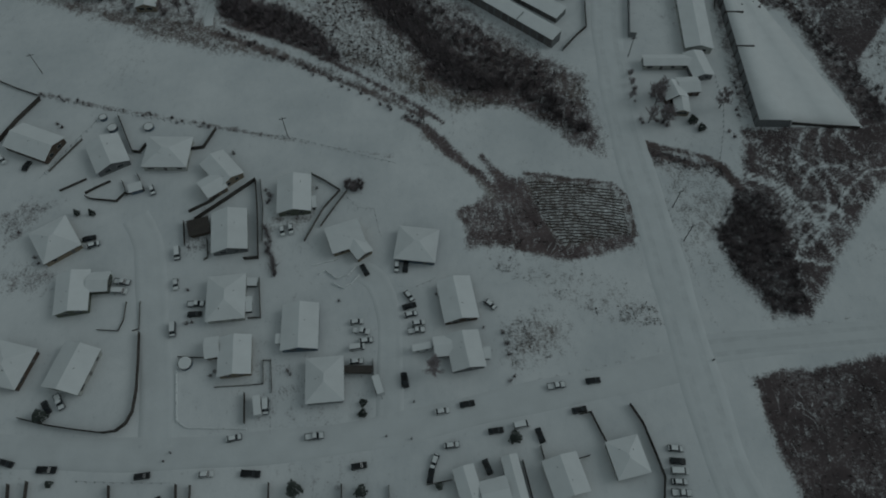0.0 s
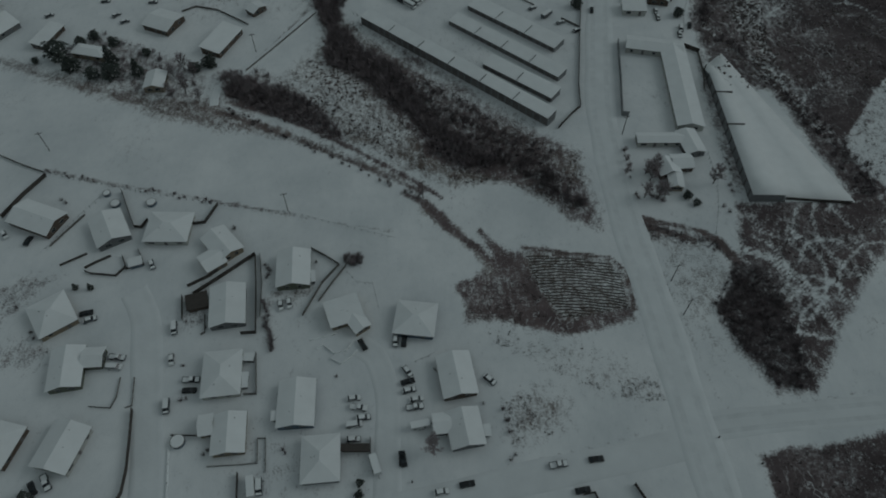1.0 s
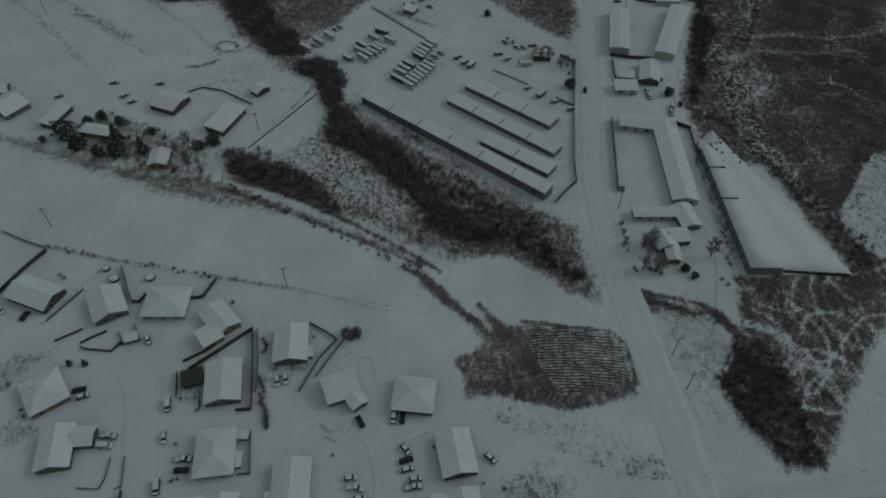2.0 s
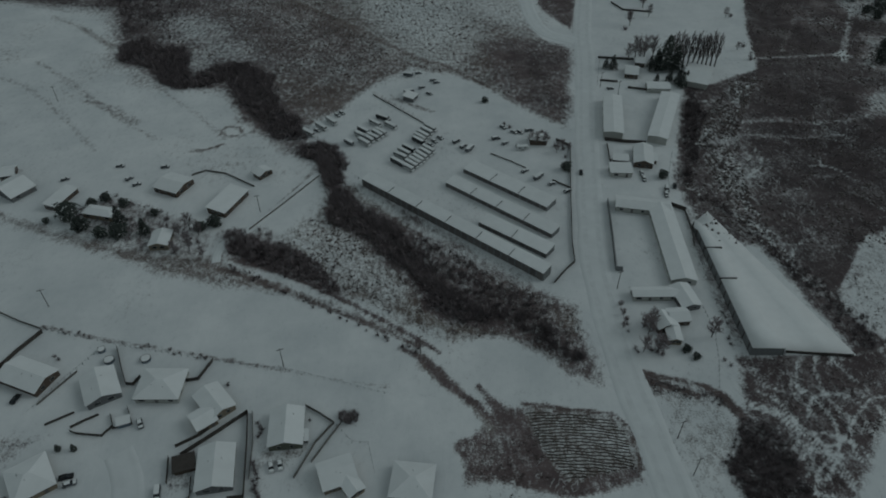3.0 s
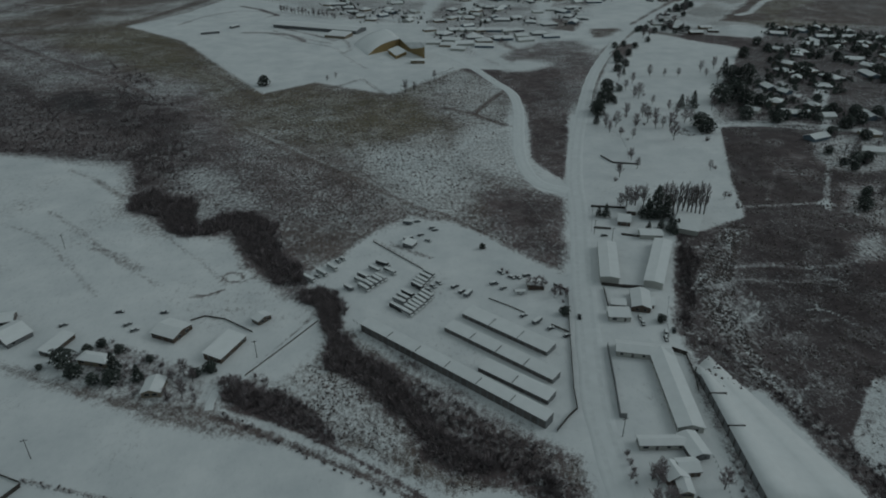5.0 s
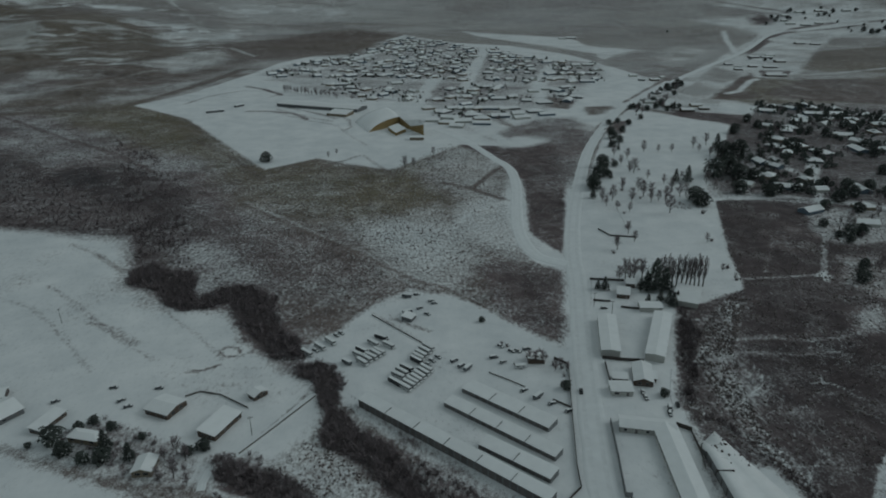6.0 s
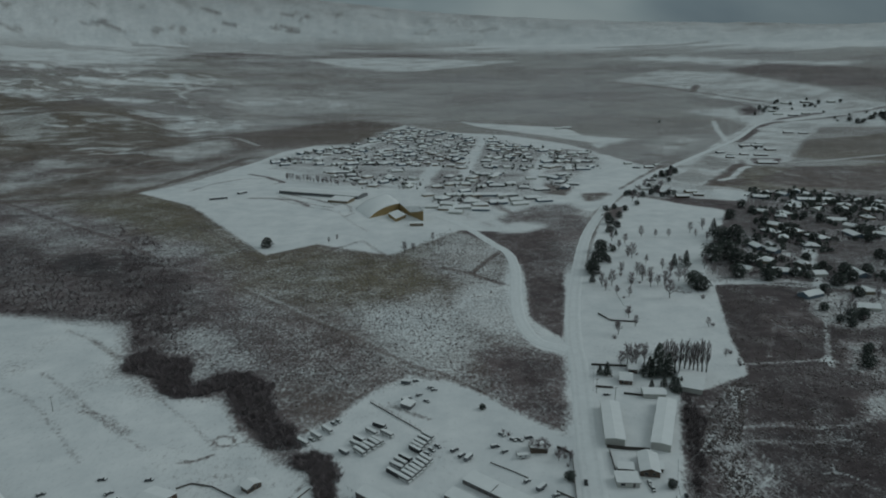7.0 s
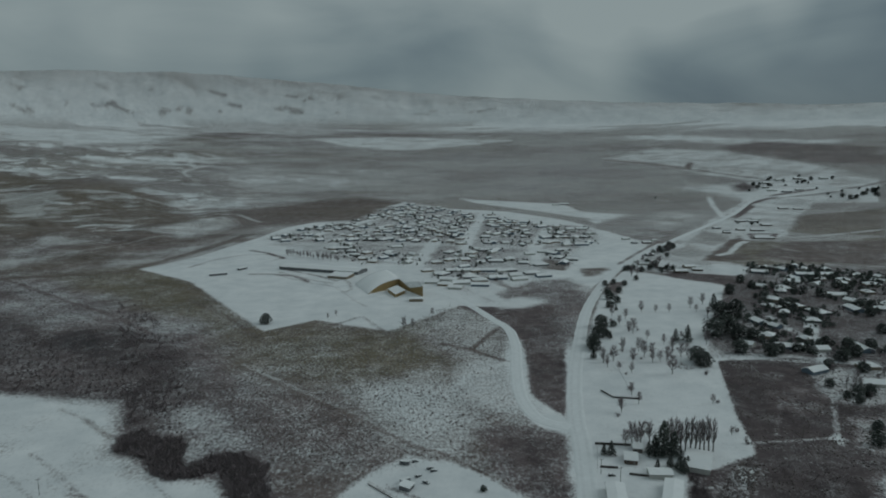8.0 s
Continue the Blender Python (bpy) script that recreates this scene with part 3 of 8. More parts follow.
HEDGE_LINE = [(335, 954), (367, 911), (402, 883)]
DARK_ROAD = [(772, 1696), (926, 1966), (1071, 2090), (1206, 2143)]
NORTH_TREES = [(1169, 1989), (1261, 2060), (1392, 2083), (1317, 1967), (1186, 1932)]
FOLDS = [(-2300, 2600), (-1900, 3500), (-900, 3300), (-560, 2500), (-430, 1800), (-470, 1300), (-560, 1080), (-900, 1150), (-1400, 1500)]
FIELD_FENCE = [(-323, 1181), (-286, 1150), (-245, 1092)]
FIELD_EDGE = [(-266, 961), (-233, 960), (-198, 942), (-171, 903)]
FIELD_EDGE_B = [(-226, 999), (-167, 945), (-138, 913)]
SCHOOL_WALK = [(-146, 884), (-124, 858), (-98, 794), (-78, 757)]
WHITE_LOT = [(427, 1012), (469, 983), (428, 916), (399, 942)]
DARK_STRIP = [(325, 935), (346, 951), (432, 909), (380, 858), (331, 907)]
ROAD_TREES = [(272, 962), (308, 1015), (362, 1106), (435, 1227), (418, 1163), (370, 1073), (341, 960), (301, 961)]
PALE_RISE = [(499, 1592), (627, 1774), (688, 1705), (584, 1535), (489, 1440)]
FARM_NORTH = [(972, 2233), (1064, 2273), (1172, 2380), (1288, 2375), (1401, 2365), (1344, 2265), (1177, 2234), (1018, 2131)]
FARM_DARK = [(1014, 2289), (1075, 2340), (1080, 2245), (1020, 2174), (979, 2186)]
SPUR_SIDE = [(13, 519), (35, 576), (62, 576), (59, 518), (68, 469), (75, 447), (50, 443), (28, 459)]
UPPER_PALE = [(-16, 653), (19, 759), (72, 694), (65, 602), (24, 561), (-5, 579)]
WHITE_WEST = [(-2252, 3601), (-1939, 3851), (-1352, 3689), (-1463, 3450), (-1675, 3156), (-2021, 3222)]
PLAIN_STREAK = [(-648, 4226), (-450, 4328), (-160, 4156), (305, 3982), (-215, 3916), (-547, 3988)]
STREAK_WEST = [(-2409, 3859), (-2170, 4184), (-1440, 4028), (-853, 3893), (-1046, 3669), (-1492, 3904), (-2125, 3909)]
STREAK_EAST = [(895, 3694), (1272, 3722), (1584, 3390), (1898, 3112), (1701, 2991), (1352, 3373)]
DARK_EAST = [(1329, 3181), (1573, 3306), (1909, 2858), (1686, 2516), (1490, 2651), (1341, 3025)]
PADDOCK = [(639, 1347), (689, 1345), (647, 1277), (613, 1278), (639, 1347)]
DIAGONAL_DITCH = [(-13.8, 159.9), (-4.6, 153.4), (3.3, 143.3), (11.9, 135.6), (18.2, 127.9)]
GARDEN_A = [(-144.2, 119.7), (-136.3, 124.1), (-124.9, 123.0), (-131.5, 114.3), (-137.9, 105.9), (-139.7, 105.9)]
GARDEN_B = [(-137.0, 97.8), (-127.1, 99.9), (-117.2, 95.9), (-124.2, 90.1), (-134.5, 90.1)]
GARDEN_C = [(-83.6, 115.5), (-77.1, 119.8), (-73.4, 106.0), (-80.5, 104.0)]
HILL_FOOT = [(-295, 622), (-223, 584), (-146.5, 473.2), (-111.0, 412.8), (-112.8, 365.8), (-156.8, 397.0), (-200.1, 423.9), (-250, 499)]
NOOK_MIX = [(54, 796), (95, 859), (147, 913), (185, 912), (197, 857), (158, 738), (125, 766), (84, 753)]
NOOK_SNOW = [(73, 772), (110, 807), (133, 785), (101, 739), (76, 740)]
NOOK_GREY = [(144, 765), (183, 824), (171, 751), (133, 626), (111, 590)]
# lines on the ground: course, width, plant amount, tan, strength
LINES_A = [(HILL_TRAIL, 1.6, 0.95, 0.3, 0.6), (HILL_TRAIL_SNOW, 1.2, 0.3, 0.3, 0.45), (UPPER_TRAIL, 2, 0.5, 0.3, 0.45), (UPPER_TRAIL_EDGE, 2.6, 0.95, 0.2, 0.6), (PRAIRIE_TRACK, 4, 0.95, 0.2, 0.7), (NOOK_TRACK, 2.2, 0.95, 0.2, 0.8), (NOOK_TRACK_B, 2.2, 0.95, 0.2, 0.8), (SPUR_TRACK, 3.0, 0.15, 0.2, 0.5), (FIELD_OVAL, 2.0, 0.62, 0.2, 0.8), (FIELD_LINE, 2.5, 0.6, 0.2, 0.8), (FIELD_LINE_B, 2.0, 0.55, 0.2, 0.8), (SCHOOL_RING, 2.0, 0.6, 0.2, 0.8), (TOWN_EDGE, 3.0, 0.9, 0.2, 0.5), (STREET_NORTH, 14, 0.02, 0.2, 0.9), (STREET_MID, 10, 0.02, 0.2, 0.9), (STREET_A, 16, 0.02, 0.2, 1)]
LINES_B = [(STREET_B, 16, 0.02, 0.2, 1), (STREET_C, 16, 0.02, 0.2, 1), (STREET_SOUTH, 12, 0.05, 0.2, 0.9), (GREEN_A, 12, 0.7, 0.2, 0.7), (GREEN_B, 16, 0.6, 0.2, 0.7), (GREEN_C, 30, 0.55, 0.2, 0.6), (PLAYGROUND, 5, 0.7, 0.2, 0.8), (ROAD_HEDGE, 3, 0.9, 0.1, 0.8), (NORTH_ROAD_EDGE, 7, 0.8, 0.1, 0.7), (NORTH_ROAD_CUT, 9, 0.9, 0.2, 0.8), (PRAIRIE_LANE, 7, 0.3, 0.2, 0.8), (FARM_LANE, 6, 0.05, 0.2, 0.9), (FARM_LANE_B, 4, 0.05, 0.2, 0.9), (HILL_EDGE_LINE, 12, 0.8, 0.2, 0.7), (HILL_EDGE_NOTCH, 12, 0.9, 0.2, 0.8), (DRIFT_A, 2.2, 0.46, 0.0, 0.8)]
LINES_C = [(DRIFT_B, 3.5, 0.62, 0.3, 0.8), (DRIFT_C, 4.5, 0.50, 0.1, 0.85), (DRIFT_D, 1.8, 0.44, 0.0, 0.8), (DRIFT_E, 2.2, 0.40, 0.0, 0.8), (PEN_RING, 0.9, 0.7, 0.2, 0.9), (YARD_EDGE, 1.0, 0.75, 0.2, 0.9), (YARD_EDGE_B, 0.9, 0.55, 0.2, 0.9), (LOT_TRACK, 1.0, 0.5, 0.2, 0.9), (CREEK_ROAD, 1.0, 0.6, 0.3, 0.8), (EAST_WALK, 0.8, 0.2, 0.2, 0.6), (EAST_WALK_B, 0.7, 0.25, 0.2, 0.6), (EAST_WALK_C, 0.7, 0.35, 0.2, 0.5), (EAST_TRAIL, 1.3, 0.3, 0.2, 0.5), (EAST_BAND, 5, 0.6, -0.2, 0.5), (EAST_RISE, 0.8, 0.45, 0.2, 0.4), (RUT_A, 0.55, 0.1, 0.2, 0.8)]
LINES_D = [(RUT_B, 0.55, 0.1, 0.2, 0.8), (KERB_MAIN, 0.6, 0.5, 0.0, 0.6), (KERB_SOUTH, 0.6, 0.5, 0.0, 0.6), (KERB_TURN, 0.6, 0.5, 0.0, 0.6), (LOT_EDGE, 1.2, 0.15, 0.1, 0.8), (CREEK_BED, 2.4, 0.97, 0.1, 0.95), (DITCH_SPUR, 1.6, 0.95, 0.1, 0.9), (GULLY_A, 4, 0.45, 0.6, 0.5), (GULLY_B, 5, 0.35, 0.5, 0.7), (GULLY_C, 5, 0.3, 0.5, 0.8), (GULLY_D, 4, 0.3, 0.5, 0.8), (VALLEY_LINE, 14, 1.0, 0.3, 0.6), (RIDGE_LINE, 6, 0.4, 0.6, 0.6), (FENCE_WEEDS, 1.3, 0.62, 0.2, 0.85), (FENCE_WEEDS_B, 0.9, 0.4, 0.2, 0.8), (TRACK_SNOW, 3.2, 0.1, 0.2, 0.9)]
LINES_E = [(TRACK_EDGE, 1.1, 0.95, -0.2, 0.9), (TRACK_EDGE_B, 1.2, 0.85, 0.1, 0.85), (PLOT_EDGE, 1.2, 0.95, 0.2, 0.8), (PLOT_DITCH, 3.4, 1.0, -0.1, 0.95), (SUBURB_STREET, 7, 0.04, 0.1, 0.9), (SUBURB_STREET_B, 5, 0.25, 0.1, 0.7), (SUBURB_STREET_C, 5, 0.1, 0.1, 0.8)]

# tan below zero: dark heath and leafless thicket, with their inner shade painted in
HILL_COVERS = [
    # DARK_HEATH and THICKET_W are also darkened for the lens's dimmer left edge
    (HILL, 0.68, 0.20, 2.5), (HILL_W, 0.80, -0.1, 40), (TAN_TOP, 0.76, 1.0, 40), (TAN_MID, 0.70, 1.0, 35), (GREY_SLOPE, 0.70, 0.05, 25), (HILL_FOOT, 0.84, -0.5, 22), (PALE_SLOPE, 0.30, 0.3, 26), (WHITE_FLECKS, 0.62, -0.2, 28), (DARK_HEATH, 0.98, -0.9, 25),
    (THICKET_W, 1.05, -1.0, 15), (THICKET_W_MID, 0.80, -0.6, 20), (LOWER_HILL_DARK, 0.92, -0.5, 12), (SPUR_SNOW, 0.3, 0.2, 8), (SPUR_SIDE, 0.34, 0.2, 8), (UPPER_PALE, 0.50, 0.3, 14), (CREEK_W, 0.82, -0.3, 12), (NOOK, 0.88, -0.3, 2)]
EAST_COVERS = [
    # E_BRUSH and DARK_PLOT colours include the lens's falloff at the right
    (E_BRUSH, 0.92, -0.6, 2.5), (E_BRUSH2, 0.90, -0.6, 2.5), (DARK_PLOT, 0.98, -0.6, 4), (HALL_EAST, 0.84, -0.5, 2.5), (E_SNOW_STRIP, 0.60, -0.2, 6), (E_FLECKS_A, 0.66, -0.1, 8), (E_FLECKS_B, 0.5, 0.1, 4), (E_FLECKS_C, 0.44, 0.1, 6),
    (E_PATH_PATCH, 0.1, 0.1, 2), (SUBURB_E, 0.70, -0.5, 10), (SUBURB_S, 0.46, 0.1, 5), (SUBURB_SB, 0.58, 0.1, 5), (W_FIELD, 0.0, 0.3, 10),
    (E_FIELD, 0.86, -0.35, 2.0), (E_THICKET, 1.0, -0.8, 2.5), (SNOW_LOT, 0.20, 0.2, 3), (SE_LOT, 0.94, -0.5, 1.5), (PLOT, 0.72, 0.0, 1.2), (FURROWED, 0.48, 0.3, 1.0)]
CREEK_COVERS = [
    (BANK, 0.58, 0.4, 3), (CREEK, 0.66, 0.0, 3), (CREEK_SHRUB, 0.66, -0.2, 4), (BANK_WHITE, 0.54, 0.0, 4), (BEND_GREY, 0.58, -0.2, 10), (BEND_DARK, 1.0, -1.0, 4), (CREEK_CORE, 1.0, -1.0, 3), (W_TRACK_BRUSH, 0.5, 0.2, 3), (TRACK_DARK, 1.0, -0.7, 3),
    (FARM_BRUSH, 0.5, 0.0, 4), (DIRT_EDGE, 0.66, 0.25, 3), (CREEK_MEADOW, 0.34, 0.5, 5), (MEADOW_RINGS, 0.38, 0.3, 4), (YARD_TRACK, 0.5, 0.2, 1.5),
    (WEDGE, 0.14, 0.3, 6), (DITCH, 0.60, 0.1, 1.0), (DIAGONAL, 0.66, 0.4, 1.5), (VACANT, 0.40, 0.3, 4), (VACANT_E, 0.22, 0.3, 4), (POLE_LOT, 0.22, 0.3, 3), (SHED_STRIP, 0.50, 0.0, 2), (GARDEN_BROWN, 0.34, 0.3, 3), (GARDEN_A, 0.36, 0.0, 3), (GARDEN_B, 0.34, 0.0, 4), (GARDEN_C, 0.44, -0.2, 2),
    (ROADSIDE_THICKET, 0.9, -0.7, 3)]
FAR_COVERS = [
    (TOWN, -0.02, 0.2, 3), (TOWN_HOMES, 0.40, 0.0, 20), (PARK, -0.08, 0.2, 2), (PARK_BRUSH, 0.7, 0.1, 4), (ROAD_FIELDS, 0.28, 0.3, 6), (WHITE_HILL, 0.34, 0.3, 25), (WHITE_FIELD, 0.26, 0.3, 20),
    (NOOK_MIX, 0.62, -0.1, 14), (NOOK_GREY, 0.66, -0.1, 12), (NOOK_SNOW, 0.1, 0.0, 8), (TOWN_BROWN, 0.7, 0.3, 6), (TOWN_BROWN_B, 0.7, 0.3, 6), (STEEP, 0.66, 0.0, 16), (FARM_FIELD, 0.50, 0.3, 5), (FARM_FIELD_B, 0.46, 0.3, 5), (PRAIRIE_E, 0.74, 0.7, 8), (PRAIRIE_E2, 0.72, 0.7, 12), (BROWN_N, 0.62, 0.3, 20), (DARK_FIELD_E, 0.86, 0.2, 6), (BROWN_E2, 0.80, 0.6, 10),
    (PRAIRIE_W, 0.90, 0.60, 60), (VALLEY_BROWN, 0.88, 0.40, 40), (W_SNOW, 0.44, 0.4, 30), (W_SNOW_B, 0.56, 0.4, 40), (W_SNOW_D, 0.60, 0.4, 80), (N_ROAD_SNOW, 0.20, 0.3, 30), (PALE_RISE, 0.46, 0.5, 30), (DARK_STRIP, 0.9, -0.3, 5), (WHITE_LOT, -0.1, 0.1, 4), (FARM_NORTH, 0.15, 0.3, 30), (FARM_DARK, 0.95, -0.3, 20), (WHITE_WEST, 0.2, 0.3, 60), (PLAIN_STREAK, 0.7, 0.2, 40), (STREAK_WEST, 0.8, 0.2, 50), (STREAK_EAST, 0.25, 0.2, 50), (DARK_EAST, 0.8, 0.2, 40)]
LINES_F = [(E_BAND_N, 2.0, 0.35, 0.0, 0.45), (E_BAND_S, 1.2, 0.3, 0.2, 0.5), (HEDGE_LINE, 6, 1.0, -0.6, 0.9), (DARK_ROAD, 10, 0.95, -0.4, 0.8), (FIELD_FENCE, 3, 0.95, -0.3, 0.9), (FIELD_EDGE, 3, 0.85, -0.2, 0.9), (FIELD_EDGE_B, 2.5, 0.8, -0.2, 0.9), (SCHOOL_WALK, 2.5, 0.5, 0.0, 0.7), (PADDOCK, 5, 0.95, -0.3, 0.9), (DIAGONAL_DITCH, 2.2, 1.0, -0.2, 0.95)]
COVERS = HILL_COVERS + EAST_COVERS + CREEK_COVERS + FAR_COVERS
LINES = LINES_A + LINES_B + LINES_C + LINES_D + LINES_E + LINES_F
RIDGE = [(-70, 560), (-31.7, 615), (-25.7, 644), (-18.2, 641), (-9.5, 598), (0.8, 518), (10.8, 466), (19.6, 440), (33.5, 400), (70, 390)]  # azimuth, height of the mountains


def signed_distance(px, py, outline):
    """Metres inside (plus) or outside (minus) an outline."""
    d = np.full(px.shape, 1e9)
    inside = np.zeros(px.shape, bool)
    n = len(outline)
    for i in range(n):
        (ax, ay), (bx, by) = outline[i], outline[(i + 1) % n]
        ex, ey = bx - ax, by - ay
        u = np.clip(((px - ax) * ex + (py - ay) * ey) / (ex * ex + ey * ey + 1e-9), 0, 1)
        d = np.minimum(d, np.hypot(px - ax - u * ex, py - ay - u * ey))
        if by != ay:
            cross = ((ay > py) != (by > py)) & (px < ex * (py - ay) / ey + ax)
            inside ^= cross
    return np.where(inside, d, -d)


def line_distance(px, py, line):
    """Metres from a line through the points."""
    d = np.full(px.shape, 1e9)
    for (ax, ay), (bx, by) in zip(line, line[1:]):
        ex, ey = bx - ax, by - ay
        u = np.clip(((px - ax) * ex + (py - ay) * ey) / (ex * ex + ey * ey + 1e-9), 0, 1)
        d = np.minimum(d, np.hypot(px - ax - u * ex, py - ay - u * ey))
    return d


def lattice(px, py, cell, seed):
    """Smooth value noise in 0 to 1, on arrays."""
    r = np.random.RandomState(seed)
    table = r.rand(256, 256)
    gx, gy = px / cell, py / cell
    ix, iy = np.floor(gx).astype(int), np.floor(gy).astype(int)
    fx, fy = gx - ix, gy - iy
    fx, fy = fx * fx * (3 - 2 * fx), fy * fy * (3 - 2 * fy)
    at = lambda a, b: table[a % 256, b % 256]
    return (at(ix, iy) * (1 - fx) + at(ix + 1, iy) * fx) * (1 - fy) + (at(ix, iy + 1) * (1 - fx) + at(ix + 1, iy + 1) * fx) * fy


def layered(px, py, cell, seed, octaves=4):
    s, w, total = 0, 1.0, 0
    for i in range(octaves):
        s, total = s + w * lattice(px, py, cell / 2 ** i, seed + i), total + w
        w *= 0.55
    return s / total


def steps(start, stop, least, grow):
    v, a = start, [start]
    while v < stop:
        v += max(least, grow * abs(v))
        a.append(v)
    return np.array(a)


def build_ground():
    # a fan of squares that widens away from the village, closed all round by a coarse skirt
    ys = np.concatenate([np.linspace(-4600, -110, 28)[:-1], np.arange(-110, -20, 10.0), steps(-20.0, 4960, 1.15, 0.0056)])
    wide = np.maximum(ys, 0) + 150
    inner = np.linspace(-1.12, 1.12, 661)
    skirt = np.linspace(0, 1, 14)[1:] ** 1.5
    reach = np.maximum(4950 - 1.12 * wide, 60)
    X = np.concatenate([-1.12 * wide[:, None] - reach[:, None] * skirt[::-1], wide[:, None] * inner, 1.12 * wide[:, None] + reach[:, None] * skirt], 1)
    ny, nx = X.shape
    X, Y = X.ravel(), np.repeat(ys, nx)
    r = np.hypot(X, Y)
    Z = far_rise(r)
    # rolling prairie, then the mountains that close the valley
    hills = np.clip((r - 2200) / 1200, 0, 1)
    Z = Z + hills * 26 * (layered(X, Y, 620, 11, 4) - 0.5) * np.clip((4200 - r) / 600, 0, 1)
    plain = np.clip((r - 4020 - 260 * (layered(X, Y, 500, 61, 3) - 0.5)) / 300, 0, 1)
    back = np.clip((r - 4420) / 380, 0, 1)
    west = np.clip(0.5 - X / 3000, 0, 1)
    crest = np.interp(np.degrees(np.arctan2(X, Y)), [q[0] for q in RIDGE], [q[1] for q in RIDGE])
    Z = Z * (1 - back) + back * crest + np.minimum(back, 1.15 - back) * 2 * (70 * (layered(X, Y, 420, 31, 5) - 0.5) + 40 * (layered(X, Y * 0.6, 150, 81, 4) - 0.5))
    # folded hills of the western prairie
    o = np.array(FOLDS, float)
    wild_west = np.zeros(len(X))
    near = (X > -2350) & (X < -400) & (Y > 1050) & (Y < 3600)
    px, py = X[near], Y[near]
    wild_west[near] = np.clip(signed_distance(px, py, FOLDS) / 220, 0, 1)
    fold = lambda a, b: layered(a * 0.50 + 0.35 * b, b * 0.75 - 0.30 * a, 330, 131, 5)
    lee, vein = np.zeros(len(X)), np.zeros(len(X))
    low = fold(px, py)
    drop = fold(px + 14, py + 30) - low
    lee[near] = np.clip(drop / drop.std() - 0.3, 0, 1.3) * wild_west[near]
    vein[near] = np.clip(1.2 - np.abs(low - 0.5 + 0.05 * (layered(px, py, 160, 141, 3) - 0.5)) / 0.010, 0, 1) * wild_west[near] * np.clip(layered(px, py, 300, 145, 2) * 4 - 1.6, 0, 1)
    Z[near] += wild_west[near] * 75 * (low - 0.42)
    edge = np.clip((Y - 560) / 80, 0, 1)
    veg = -0.10 + edge * 0.70
    tan = 0.1 + edge * 0.22
    for outline, amount, warm, soft in COVERS:
        o = np.array(outline)
        pad = soft * 2 + 10
        near = (X > o[:, 0].min() - pad) & (X < o[:, 0].max() + pad) & (Y > o[:, 1].min() - pad) & (Y < o[:, 1].max() + pad)
        d = signed_distance(X[near], Y[near], outline)
        d = d + soft * 1.6 * (layered(X[near], Y[near], max(6, soft * 3), 71, 3) - 0.5)
        k = np.clip(d / soft * 0.5 + 0.5, 0, 1)
        veg[near] = veg[near] * (1 - k) + amount * k
        tan[near] = tan[near] * (1 - k) + warm * k
    # old wheel arcs in the weeds
    arcs = np.random.RandomState(8)
    o = np.array(E_FIELD)
    for _ in range(40):
        cx, cy = o.min(0) + arcs.rand(2) * (o.max(0) - o.min(0))
        radius, turn, span = arcs.uniform(5, 26), arcs.uniform(-np.pi, np.pi), arcs.uniform(0.35, 1.0)
        near = (np.abs(X - cx) < radius + 3) & (np.abs(Y - cy) < radius + 3)
        px, py = X[near], Y[near]
        ring = np.abs(np.hypot(px - cx, py - cy) - radius - 2.0 * (layered(px, py, 9, 88, 2) - 0.5))
        on = np.clip(1.25 - ring / 0.75, 0, 1) * (np.cos(np.arctan2(py - cy, px - cx) - turn) > np.cos(span * 1.6)) * (signed_distance(px, py, E_FIELD) > 1) * (signed_distance(px, py, E_THICKET) < 0)
        veg[near] -= 0.50 * on * (veg[near] > 0.3)
    # drifts: snow lies in patches of several sizes between the plants
    wild = np.clip((veg - 0.38) / 0.15, 0, 1) * (r < 1500)
    drift = 0.42 * (layered(X, Y * 0.7, 34, 17, 4) - 0.5) + 0.30 * (layered(X * 0.7, Y, 7, 27, 3) - 0.5) + 0.30 * (layered(X, Y * 0.8, 120, 37, 3) - 0.5)
    veg = veg + wild * drift
    # wind-blown streaks on the open prairie, snow on the mountains
    streak = layered(X * 0.42 + 0.2 * Y, Y * 1.0 - 0.1 * X, 330, 5, 6)
    mottle = layered(X * 0.5, Y, 90, 15, 4)
    open_land = edge * np.clip((veg - 0.4) * 6, 0, 1) * np.clip((r - 1000) / 300, 0, 1)
    west_side = np.clip(0.35 - X / 1500, 0.25, 1.2)
    sheet = np.clip((streak - 0.53) / 0.035, 0, 1)
    veg = veg - open_land * (1 - 0.6 * wild_west) * (west_side * (0.14 * sheet + 0.3 * np.clip(streak - 0.5, 0, 1)) + 0.4 * np.clip(west_side, 0.3, 1) * (mottle - 0.45))
    veg = veg - open_land * (0.30 * lee + 0.50 * vein) + wild_west * 0.05
    tan = tan + open_land * 0.8 * (layered(X, Y, 400, 43, 3) - 0.5)
    patches = layered(X, Y * 2.5, 300, 51, 3)
    bars = np.clip((layered(X * 0.25, Y * 1.6, 260, 53, 4) - 0.56) / 0.03, 0, 1)
    rocks = np.clip((layered(X * 0.6, Y * 1.2, 75, 57, 5) - 0.62) / 0.05, 0, 1) * np.clip((back - 0.08) * 8, 0, 1) * np.clip((0.75 - back) * 5, 0, 1) * np.clip(0.6 - X / 1500, 0, 1)
    # the 0.34 * back cover greys the mountains in place of distance haze
    veg = veg * (1 - plain) + plain * (0.08 + 0.5 * np.clip(patches - 0.55, 0, 1) + (1 - np.clip(back * 6, 0, 1)) * 0.34 * bars + 0.34 * back + 0.34 * rocks)
